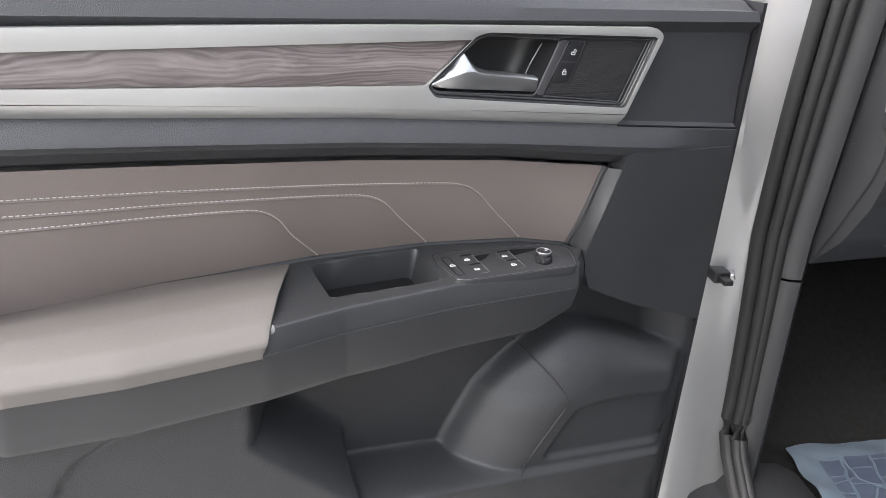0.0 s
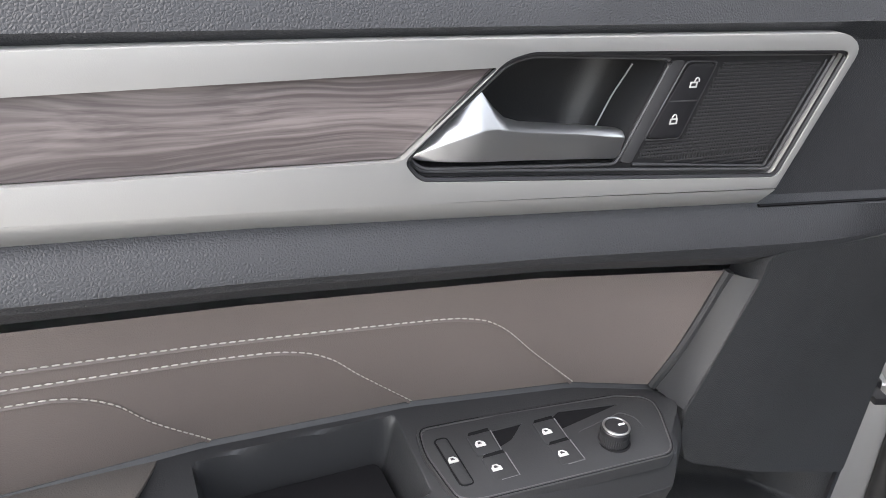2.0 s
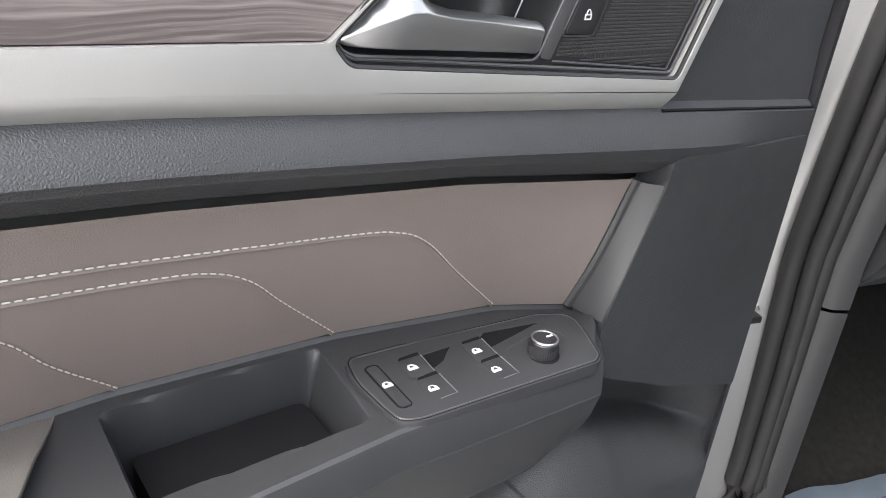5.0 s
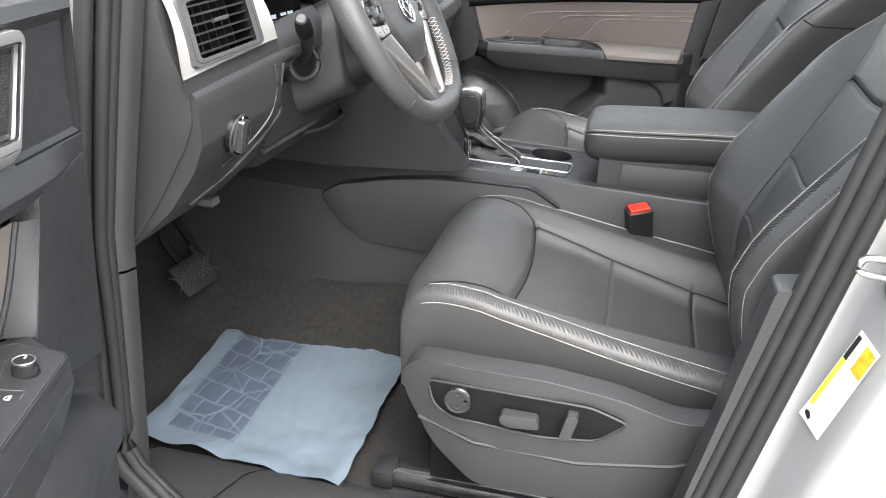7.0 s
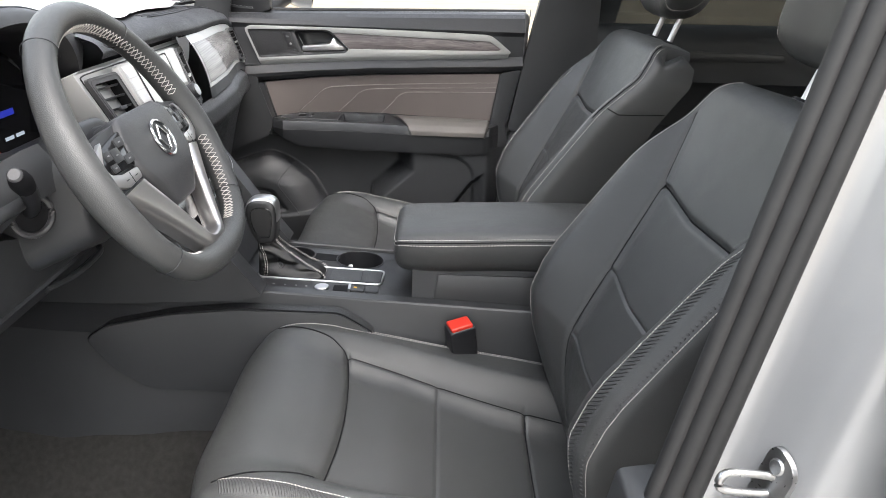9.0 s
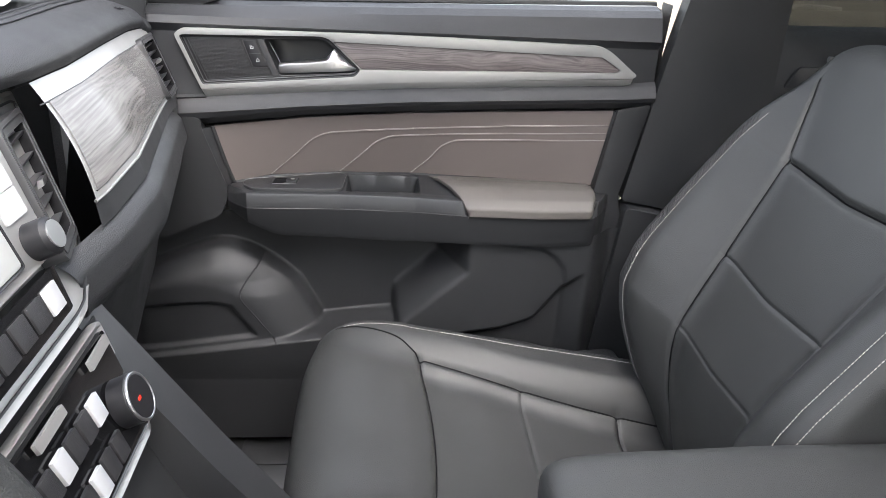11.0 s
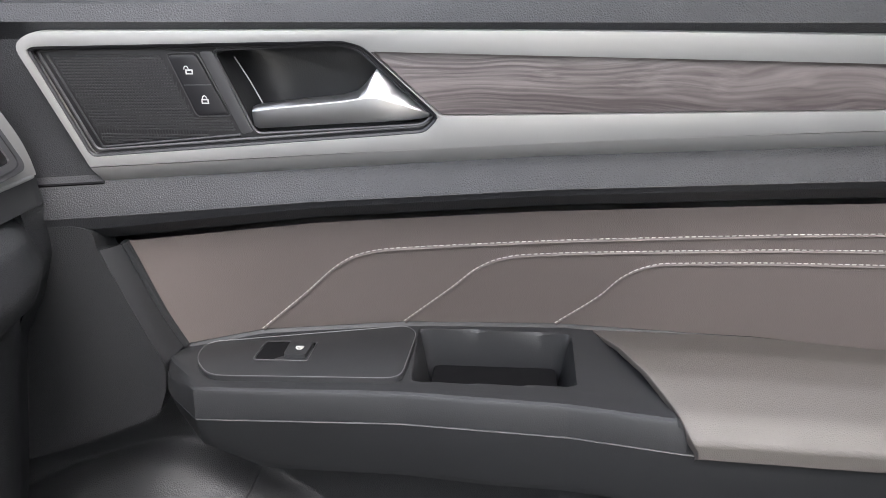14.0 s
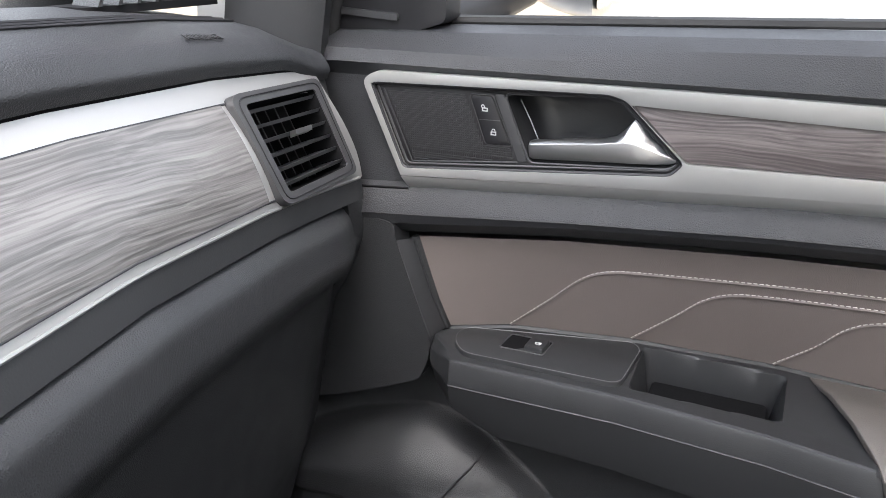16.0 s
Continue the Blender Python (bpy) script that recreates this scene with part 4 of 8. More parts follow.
    for a, zt, zr, zb, xt, xr in ((0.3013, 1.1708, 1.1700, 1.1675, 0.7875, 0.7850), (0.2960, 1.1752, 1.1722, 1.1664, 0.7875, 0.7835), (0.2850, 1.1850, 1.1760, 1.1655, 0.7885, 0.7815), (0.2700, 1.1984, 1.1806, 1.1648, 0.7915, 0.7800), (0.2672, 1.1990, 1.1812, 1.1646, 0.7915, 0.7800),
                                  (0.2600, 1.1902, 1.1815, 1.1642, 0.7885, 0.7800), (0.2540, 1.1848, 1.1800, 1.1638, 0.7865, 0.7802), (0.2440, 1.1820, 1.1782, 1.1632, 0.7855, 0.7805), (0.2150, 1.1790, 1.1752, 1.1612, 0.7850, 0.7808), (0.1860, 1.1752, 1.1716, 1.1590, 0.7850, 0.7812), (0.1822, 1.1735, 1.1705, 1.1600, 0.7855, 0.7830), (0.1813, 1.1715, 1.1695, 1.1620, 0.7870, 0.7850)):
        ring = [(xt + 0.006, zt - 0.0010), (xt + 0.0015, zt), (xt, zt - 0.0003), (xr + 0.0003, zr + 0.0006), (xr, zr - 0.0004), (xr + 0.0018, zb + 0.0008), (xr + 0.0030, zb), (xr + 0.009, zb + 0.001)]
        rings.append([(x, -a, z) for x, z in ring])
    part("pull_handle", loft(rings), M_CHROME, d, "satin chrome pull handle", sharp=35)
    part("bezel_bar", plate(rounded([(0.1500, 1.2095), (0.1585, 1.2100), (0.1805, 1.1560), (0.1725, 1.1545)], 0.002), 0.7856, 0.790, dplace, bevel=0.0012), M_SATIN, bz, "satin dark bar between cup and grille")
    part("bezel_edge", tube([dplace(p[0], p[1], 0.7820) for p in rounded(offset(BEZEL, 0.0006), 0.005)], 0.0015, 6, closed=True), M_BLACK, bz, "black outer edge")
    part("bezel_lip", tube([dplace(p[0], p[1], 0.7866) for p in rounded(offset(BEZEL, 0.0034), 0.005)], 0.0010, 6, closed=True), M_SATIN, bz, "satin dark inner lip")
    # tweeter grille and lock switch
    G = [(0.0462, 1.2065), (0.1239, 1.2088), (0.1415, 1.1655), (0.1660, 1.1668), (0.1710, 1.1550), (0.0727, 1.1453)]
    gr = part("tweeter_grille", plate(offset(G, 0.001), 0.7871, 0.790, dplace), M_BLACK, d, "black perforated tweeter grille")
    ribs = bmesh.new()
    for i in range(31):
        z = 1.1470 + i * 0.0020
        def edge(side):
            best = []
            for p, q in zip(G, G[1:] + G[:1]):
                if (p[1] - z) * (q[1] - z) < 0:
                    best.append(p[0] + (q[0] - p[0]) * (z - p[1]) / (q[1] - p[1]))
            return best
        xs = sorted(edge(0))
        if len(xs) < 2:
            continue
        a0, a1 = xs[0] + 0.002, xs[-1] - 0.002
        vs = [ribs.verts.new(p) for a in (a0, a1) for p in ((0.7871, -a, z - 0.0007), (0.7862, -a, z - 0.0004), (0.7862, -a, z + 0.0004), (0.7871, -a, z + 0.0007))]
        for j in range(3):
            ribs.faces.new((vs[j], vs[j + 1], vs[j + 5], vs[j + 4]))
    for i in range(58):
        a = 0.0490 + i * 0.0021
        zs2 = sorted(p[1] + (q[1] - p[1]) * (a - p[0]) / (q[0] - p[0]) for p, q in zip(G, G[1:] + G[:1]) if (p[0] - a) * (q[0] - a) < 0)
        if len(zs2) < 2 or zs2[-1] - zs2[0] < 0.006:
            continue
        vs = [ribs.verts.new(p) for z in (zs2[0] + 0.002, zs2[-1] - 0.002) for p in ((0.7871, -a + 0.0005, z), (0.7863, -a + 0.0003, z), (0.7863, -a - 0.0003, z), (0.7871, -a - 0.0005, z))]
        for j in range(3):
            ribs.faces.new((vs[j], vs[j + 1], vs[j + 5], vs[j + 4]))
    bmesh.ops.recalc_face_normals(ribs, faces=ribs.faces[:])
    tagged(part("grille_ribs", ribs, M_SHIELD, gr, smooth=False), kind="stuff")
    part("grille_rim", tube([dplace(p[0], p[1], 0.7862) for p in [(0.0450, 1.2068), (0.0720, 1.1440), (0.1715, 1.1538)]], 0.0009, 6), M_SMOOTH, gr)
    LS = [(0.1288, 1.2072), (0.1476, 1.2078), (0.1650, 1.1682), (0.1432, 1.1676)]
    ls = part("lock_switch", plate(rounded(LS, 0.003), 0.7850, 0.789, dplace, bevel=0.001), M_BLACK, d, "black lock switch with white padlock signs")
    part("switch_border", tube([dplace(p[0], p[1], 0.7862) for p in rounded(offset(LS, -0.0012), 0.003)], 0.0005, 5, closed=True), M_SATIN, ls)
    part("switch_split", plate([(0.1366, 1.1881), (0.1553, 1.1885), (0.1556, 1.1878), (0.1370, 1.1874)], 0.7847, 0.786, dplace), M_SATIN, ls)
    lock_icon(0.1418, 1.1975, 0.7847, 0.0050, ls, False)
    lock_icon(0.1500, 1.1778, 0.7847, 0.0050, ls, True)
    # leather field with three stitched lines
    n = 80
    field = grid(lambda s, t: insert_point(0.0735 + s * (0.7265 - 0.0735) + (1 - t) * (0.026 * (1 - s) - 0.019 * s), t), span(0, 1, n), span(0, 1, 14))
    ins = part("leather_field", field, M_TAUPE, d, "taupe leatherette door insert")
    # rolled edge round the field
    def edge_pt(a, t, lift):
        p = insert_point(a, t)
        return (p.x - lift, p.y, p.z)
    fe = [edge_pt(0.0735 + 0.026 * (1 - t), t, 0.001) for t in span(0, 1, 10)]
    part("front_edge", tube(fe, 0.0035, 8), M_PLASTIC, ins)
    re_ = [edge_pt(0.7265 - 0.019 * (1 - t), t, 0.001) for t in span(0, 1, 10)]
    part("rear_edge", tube(re_, 0.0035, 8), M_PLASTIC, ins)
    lines = ([(0.162, 0.989), (0.20, 1.024), (0.229, 1.052), (0.252, 1.064), (0.29, 1.069), (0.42, 1.078), (0.58, 1.087), (0.725, 1.094)],
             [(0.275, 0.993), (0.312, 1.028), (0.333, 1.049), (0.355, 1.060), (0.39, 1.064), (0.50, 1.070), (0.62, 1.075), (0.722, 1.080)],
             [(0.396, 0.992), (0.425, 1.021), (0.442, 1.043), (0.462, 1.055), (0.49, 1.058), (0.57, 1.061), (0.65, 1.064), (0.720, 1.067)])
    for ln in lines:
        pts = [insert_at(p[0], p[1], 0.0008) for p in smooth_line([(q[0], q[1] - 0.002, 0) for q in ln], 90)]
        part("stitching", stitches(pts, 0.0046, 0.0034, 0.00043), M_THREAD, ins, "off-white stitching")
        pts = [(p[0] + 0.0012, p[1], p[2] - 0.002) for p in pts]
        part("seam", tube(pts, 0.0012, 5), M_TAUPE, ins)
    # armrest with its cubby
    PK = (0.290, 0.404, 0.764, 0.820)
    secs = []
    A = sorted(set(span(0.094, 0.729, 90) + [0.286, 0.2885, 0.291, 0.2935, 0.2965, 0.300, 0.394, 0.3975, 0.4005, 0.403, 0.4055, 0.408]))
    for a in A:
        xb, zb, xe = lerp_table(a, INS_X) + 0.002, lerp_table(a, INS_LOW), lerp_table(a, EDGE_X)
        drop = 0.010 * step(0.13, 0.094, a)
        row = [(xb + 0.02, zb - 0.001), (xb, zb + 0.0005)]
        for i, s in enumerate(span(0, 1, 44)):
            x = xb - 0.004 + (xe + 0.008 - xb + 0.004) * s
            z = zb - 0.003 - (zb - 0.003 - 0.976) * min(1, s * 1.2)
            w = step(PK[0] - 0.004, PK[0] + 0.010, a) * step(PK[1] + 0.004, PK[1] - 0.010, a) * step(PK[3] + 0.003, PK[3] - 0.004, x) * step(PK[2] - 0.003, PK[2] + 0.004, x)
            row.append((x, z - 0.062 * w))
        under = step(0.476, 0.484, a) * step(0.698, 0.692, a)
        lowz = lerp_table(a, [(0.094, 0.938), (0.13, 0.926), (0.175, 0.905), (0.345, 0.899), (0.48, 0.902), (0.765, 0.902)])
        row += [(xe + 0.003 + 0.010 * under, 0.9763 - drop - 0.012 * under), (xe + 0.0006 + 0.008 * under, 0.9752 - drop - 0.013 * under), (xe - 0.0008 + 0.006 * under, 0.9728 - drop - 0.014 * under), (xe - 0.0035, 0.9534), (xe - 0.0028, 0.9526), (xe - 0.0035, 0.9518),
                (xe + 0.001, lowz + 0.006), (xe + 0.003, lowz + 0.001), (xe + 0.004, lowz - 0.0015), (0.80, lowz - 0.006)]
        secs.append([(x, -a, z) for x, z in row])
    arm = part("armrest", loft(secs, closed=False), M_SMOOTH, d, "dark moulded armrest with a pull cubby", sharp=28)
    # flat near-black plate filling the lower part of the cubby
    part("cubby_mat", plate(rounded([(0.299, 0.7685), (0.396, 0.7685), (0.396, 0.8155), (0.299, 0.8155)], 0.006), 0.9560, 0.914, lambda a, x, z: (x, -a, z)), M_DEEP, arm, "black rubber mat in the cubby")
    # leatherette pad over the rear of the armrest
    def pad_pt(s, t):
        prof = [(0.0, 0.0, 0.984), (0.25, 0.012, 0.990), (0.5, 0.02, 0.9885), (0.75, 0.012, 0.979), (0.88, 0.0, 0.966), (1.0, 0.0, 0.9535)]
        a0, a1 = 0.4225 + 0.0625 * min(1, t * 1.05), 0.700 - 0.012 * step(0.6, 1, t)
        a = a0 + (a1 - a0) * s
        xb, xe = lerp_table(a, INS_X) - 0.001, lerp_table(a, EDGE_X) - 0.0085
        z = lerp_table(t, [(p[0], p[2]) for p in prof])
        f = min(1, t / 0.88) ** 0.92
        x = xb + (xe - xb) * f
        round_ = min(1, (1 - s) / 0.035, s / 0.008)
        x += 0.006 * (1 - math.sqrt(max(0, 1 - (1 - round_) ** 2)))
        z -= 0.006 * (1 - math.sqrt(max(0, 1 - (1 - round_) ** 2)))
        return (x, -a, z)
    ss = sorted(set(span(0, 1, 40) + [0.003, 0.006, 0.009, 0.97, 0.98, 0.99, 0.995]))
    part("armrest_pad", grid(pad_pt, ss, span(0, 1, 34)), M_PAD, d, "padded warm-grey leatherette armrest", sharp=80)
    # lower moulding
    lower = grid(lambda i, j: LOWER[i][j], range(NA), range(NZ))
    low = part("lower_panel", lower, M_PLASTIC, d, "dark moulded lower door with map pocket")
    # seams of the loudspeaker cover
    seam = [(0.150, 0.850), (0.130, 0.826), (0.113, 0.802), (0.110, 0.784), (0.134, 0.750), (0.169, 0.702)]
    pts = [(lower_depth(p[0], p[1]) - 0.0004, -p[0], p[1]) for p in smooth_line([(q[0], q[1], 0) for q in seam], 24)]
    part("speaker_seam", tube(pts, 0.0012, 5), M_BLACK, low)
    # metal shell behind the panels
    shell = [(-0.128, 1.25), (-0.128, 0.48), (0.70, 0.48), (0.77, 0.93), (0.80, 1.17), (0.80, 1.28)]
    part("door_shell", plate(rounded(shell, 0.02), 0.838, 0.955, dplace, bevel=0.01), M_PAINT, d, "silver-grey painted steel door")
    part("door_end", plate([(0.838, 1.25), (0.838, 0.48), (0.782, 0.48), (0.786, 1.25)], -0.121, -0.1265, lambda x, z, a: (x, -a, z)), M_BLACK, d)
    part("window_seal", tube([(0.852, -a, 1.2575 + 0.028 * a) for a in span(-0.118, 0.79, 12)], 0.006, 8), M_RUBBER, d)
    if driver:
        SW = [(0.2795, 0.8060), (0.2511, 0.8050), (0.1334, 0.7990), (0.1178, 0.7940), (0.1120, 0.7865), (0.1145, 0.7745), (0.1295, 0.7425), (0.1375, 0.7375), (0.2655, 0.7440), (0.2780, 0.7490), (0.2795, 0.7640), (0.2830, 0.7860)]
        RAMP = [[(0.2363, 0.7908), (0.2135, 0.7908), (0.2253, 0.7813), (0.2350, 0.7782)], [(0.1912, 0.7902), (0.1851, 0.7932), (0.1401, 0.7892), (0.1902, 0.7795)]]
        f = lambda a, x, q: (x, -a, q + arm_lift(a, x))
        sp = part("switch_panel", plate(rounded(SW, 0.006), 0.9782, 0.970, f, holes=RAMP, bevel=0.0008), M_SMOOTH, arm, "dark window switch panel")
        # shallow floors; the near-black colour stands in for the shade of deeper recesses
        for tri in RAMP:
            part("panel_recess", plate(offset(tri, -0.0006), 0.9774, 0.9735, f), M_DEEP, sp)
        for (a0, x0), (a1, x1) in (((0.2521, 0.7905), (0.2362, 0.7752)), ((0.2505, 0.7728), (0.2350, 0.7552)), ((0.2072, 0.7880), (0.1916, 0.7711)), ((0.2066, 0.7696), (0.1911, 0.7529))):
            out = [(a0, x1), (a0, x0), (a1, x0), (a1, x1)]
            # flat dark strip drawn as the shaded slit behind the cap
            part("switch_slit", plate([(a0 - 0.0005, x0 - 0.0002), (a1 + 0.0005, x0 - 0.0002), (a1 + 0.0005, x0 + 0.0022), (a0 - 0.0022, x0 + 0.0018)], 0.9793, 0.977, f), M_DEEP, sp)
            lf = arm_lift((a0 + a1) / 2, (x0 + x1) / 2)
            cp = part("window_switch", plate(rounded(out, 0.0012), 0.9791, 0.975, f, bevel=0.0005), M_SMOOTH, arm, "black window switch with a white sign")
            part("switch_edge", tube([f(a0 - 0.004, x1 - 0.0004, 0.9788), f(a1 - 0.0004, x1 - 0.0004, 0.9788), f(a1 - 0.0005, x0, 0.9789)], 0.0004, 5), M_TRIML, cp)
            car_icon(((x0 + x1) / 2 - 0.0004, -(a0 * 0.68 + a1 * 0.32)), 0.0062, cp, 0.97925 + lf, -1)
        lk = part("window_lock_switch", plate(rounded([(0.2628, 0.7585), (0.2699, 0.7590), (0.2720, 0.7932), (0.2648, 0.7930)], 0.0025), 0.9789, 0.975, f, bevel=0.0005), M_SMOOTH, arm)
        part("lock_joint", tube([f(a, x, 0.9784) for a, x in rounded([(0.2622, 0.7579), (0.2705, 0.7584), (0.2727, 0.7938), (0.2642, 0.7936)], 0.003)], 0.0006, 5, closed=True), M_DEEP, sp)
        car_icon((0.7764, -0.2678), 0.0060, lk, 0.9792 + arm_lift(0.268, 0.776), -1)
        kx, ka = 0.7605, 0.1646
        k = part("mirror_knob", disc((kx, -ka, 0.978), (0, 0, 1), 0.0088, 0.0135, bevel=0.002), M_BLACK, arm, "ribbed black mirror knob with a chrome ring")
        ribs = bmesh.new()
        for i in range(40):
            t = 2 * math.pi * i / 40
            p, q = Vector((kx + 0.0088 * math.cos(t), -ka + 0.0088 * math.sin(t), 0)), Vector((-math.sin(t), math.cos(t), 0)) * 0.0005
            o = Vector((math.cos(t), math.sin(t), 0)) * 0.0007
            vs = [ribs.verts.new((w.x, w.y, z)) for z in (0.9805, 0.9865) for w in (p - q, p + o, p + q)]
            ribs.faces.new((vs[0], vs[1], vs[4], vs[3])), ribs.faces.new((vs[1], vs[2], vs[5], vs[4]))
        part("knob_ribs", ribs, M_SMOOTH, k)
        part("knob_ring", ring_bar((kx, -ka, 0.9910), (0, 0, 1), 0.0080, 0.0007), M_CHROME, k)
        part("knob_pointer", box(kx - 0.0007, kx + 0.0007, -ka + 0.0015, -ka + 0.0058, 0.9914, 0.9919), M_WHITE, k)
        part("knob_collar", ring_bar((kx, -ka, 0.979), (0, 0, 1), 0.0100, 0.0012), M_DEEP, k)
        part("dial_line", tube([f(a, x, 0.9783) for a, x in rounded([(0.1841, 0.7489), (0.1825, 0.7737), (0.1440, 0.7815), (0.1371, 0.7743), (0.1384, 0.7570), (0.1436, 0.7525), (0.1669, 0.7476)], 0.003)], 0.0004, 5), M_SATIN, sp)
        for a, x in ((0.1429, 0.7666), (0.1478, 0.7557)):
            part("mirror_mark", plate(rounded([(a - .0018, x - .0012), (a + .0018, x - .0012), (a + .0018, x + .0012), (a - .0018, x + .0012)], 0.001), 0.9785, 0.978, f), M_SIGN, sp)
        part("panel_line", tube([f(a, x, 0.9781) for a, x in rounded(offset(SW, 0.0025), 0.006)], 0.0006, 5, closed=True), M_SATIN, sp)
        part("panel_gap", tube([f(a, x, 0.9779) for a, x in rounded(offset(SW, 0.0014), 0.006)], 0.0006, 5, closed=True), M_DEEP, sp)
    else:
        SW = [(0.118, 0.800), (0.278, 0.820), (0.287, 0.812), (0.280, 0.757), (0.136, 0.752), (0.118, 0.775)]
        f = lambda a, x, q: (x, -a, q + arm_lift(a, x))
        sp = part("switch_panel", plate(rounded(SW, 0.012), 0.9795, 0.972, f, bevel=0.0012), M_SMOOTH, arm, "dark window switch panel")
        # no real hollow: a near-black plate paints the well's shade
        part("switch_well", plate(rounded([(0.166, 0.774), (0.206, 0.774), (0.209, 0.795), (0.170, 0.795)], 0.002), 0.9803, 0.978, f), M_DEEP, sp)
        part("well_frame", tube([f(a, x, 0.9803) for a, x in rounded([(0.165, 0.773), (0.207, 0.773), (0.210, 0.796), (0.169, 0.796)], 0.003)], 0.0007, 5, closed=True), M_SATIN, sp)
        cap = plate(rounded([(0.188, 0.776), (0.205, 0.776), (0.208, 0.792), (0.190, 0.792)], 0.002), 0.984, 0.978, f, bevel=0.0015)
        cp = part("window_switch", cap, M_SMOOTH, arm, "black window switch with a white sign")
        car_icon((0.783, -0.199), 0.0060, cp, 0.9843 + arm_lift(0.199, 0.783))
        outline = [(x, -a, 0.9797 + arm_lift(a, x)) for a, x in rounded(offset(SW, 0.001), 0.012)]
        part("panel_line", tube(outline, 0.0004, 5, closed=True), M_TRIML, sp)
    return d


front_door(Matrix(), False, "shut passenger door with taupe insert, silver trim and wood inlay")
SWING = Matrix([[*DOOR[0]], [*DOOR[1]], [*DOOR[2]], [0, 0, 0, 1]])
front_door(SWING @ Matrix.Diagonal((-1, 1, 1, 1)), True, "wide open driver door with taupe insert, silver trim and window switches")

# ---- front seats: u runs inboard from the seat's middle ----
CUSH = [(-0.272, 0.655), (-0.250, 0.70), (-0.241, 0.745), (-0.252, 0.778), (-0.285, 0.797), (-0.33, 0.800), (-0.38, 0.785), (-0.416, 0.766), (-0.49, 0.738), (-0.57, 0.711), (-0.65, 0.688), (-0.72, 0.668), (-0.80, 0.645)]
CUSH_H = [0, 0, 0, 0.001, 0.004, 0.010, 0.022, 0.033, 0.046, 0.056, 0.064, 0.072, 0.08]
CUSH_W = [0.185, 0.205, 0.218, 0.226, 0.233, 0.237, 0.240, 0.242, 0.246, 0.250, 0.254, 0.256, 0.256]


def groove(d, w):
    return math.exp(-(d / w) ** 2)


def seat_table(r, table):
    t = r * (len(table) - 1)
    k = min(int(t), len(table) - 2)
    s = t - k
    a = table[max(k - 1, 0)]
    b, c = table[k], table[k + 1]
    d = table[min(k + 2, len(table) - 1)]
    return 0.5 * (2 * b + (c - a) * s + (2 * a - 5 * b + 4 * c - d) * s * s + (3 * b - a - 3 * c + d) * s ** 3)


S_IN, S_EDGE = 0.45, 0.80


def cush_inner(y):
    return 0.168 - 0.03 * step(-0.42, -0.75, y)


def cushion_point(r, s, lift=0.0):
    """r from the nose (0) to the rear (1), s across (-1 outboard, 1 inboard); past S_EDGE it wraps down the flank."""
    y, z = seat_table(r, [p[0] for p in CUSH]), seat_table(r, [p[1] for p in CUSH])
    y1 = y
    h, w = seat_table(r, CUSH_H), seat_table(r, CUSH_W)
    k = abs(s)
    inner = min(cush_inner(y), w - 0.05)
    u = inner * k / S_IN if k < S_IN else inner + (w - 0.022 - inner) * min(1, (k - S_IN) / (S_EDGE - S_IN))
    z += h * step(inner - 0.03, inner + 0.042, u) - 0.006 * (1 - step(0, 0.15, u))
    y -= 0.045 * (u / 0.25) ** 4 * step(0.45, 0.1, r)
    if u < inner:
        y -= 0.012 * (1 - (u / inner) ** 2) * step(-0.36, -0.41, y1) * step(-0.56, -0.44, y1)
    # sewn joints
    if y1 < -0.40:
        z -= 0.005 * groove(u - inner, 0.0036) * step(-0.405, -0.42, y1)
    if u < inner + 0.004:
        z -= 0.007 * groove(y1 + 0.416, 0.0042) + 0.0022 * groove(y1 + 0.571, 0.003) + 0.004 * groove(y1 + 0.722, 0.0036)
        z -= 0.010 * step(-0.412, -0.424, y1) * step(-0.52, -0.43, y1) * step(inner + 0.004, inner - 0.03, u)
    if k > S_EDGE:
        e = (k - S_EDGE) / (1 - S_EDGE)
        t = min(1, e * 2)
        u = w - 0.022 + 0.022 * math.sin(t * math.pi / 2)
        z -= 0.022 * (1 - math.cos(t * math.pi / 2))
        if e > 0.5:
            z -= (z - 0.62) * (e - 0.5) * 2
            u -= 0.010 * (e - 0.5) * 2
    return Vector((math.copysign(u, s), y, z + lift))


BACK_W = [(0.62, 0.180), (0.70, 0.222), (0.75, 0.244), (0.80, 0.256), (0.86, 0.262), (0.91, 0.265), (1.0, 0.266), (1.08, 0.266), (1.14, 0.264), (1.20, 0.254), (1.235, 0.239), (1.26, 0.222), (1.28, 0.207), (1.30, 0.196), (1.36, 0.188)]
BACK_IN = [(0.62, 0.080), (0.80, 0.112), (0.96, 0.130), (1.10, 0.150), (1.215, 0.222), (1.3, 0.2)]


SEAM_Z = 1.100


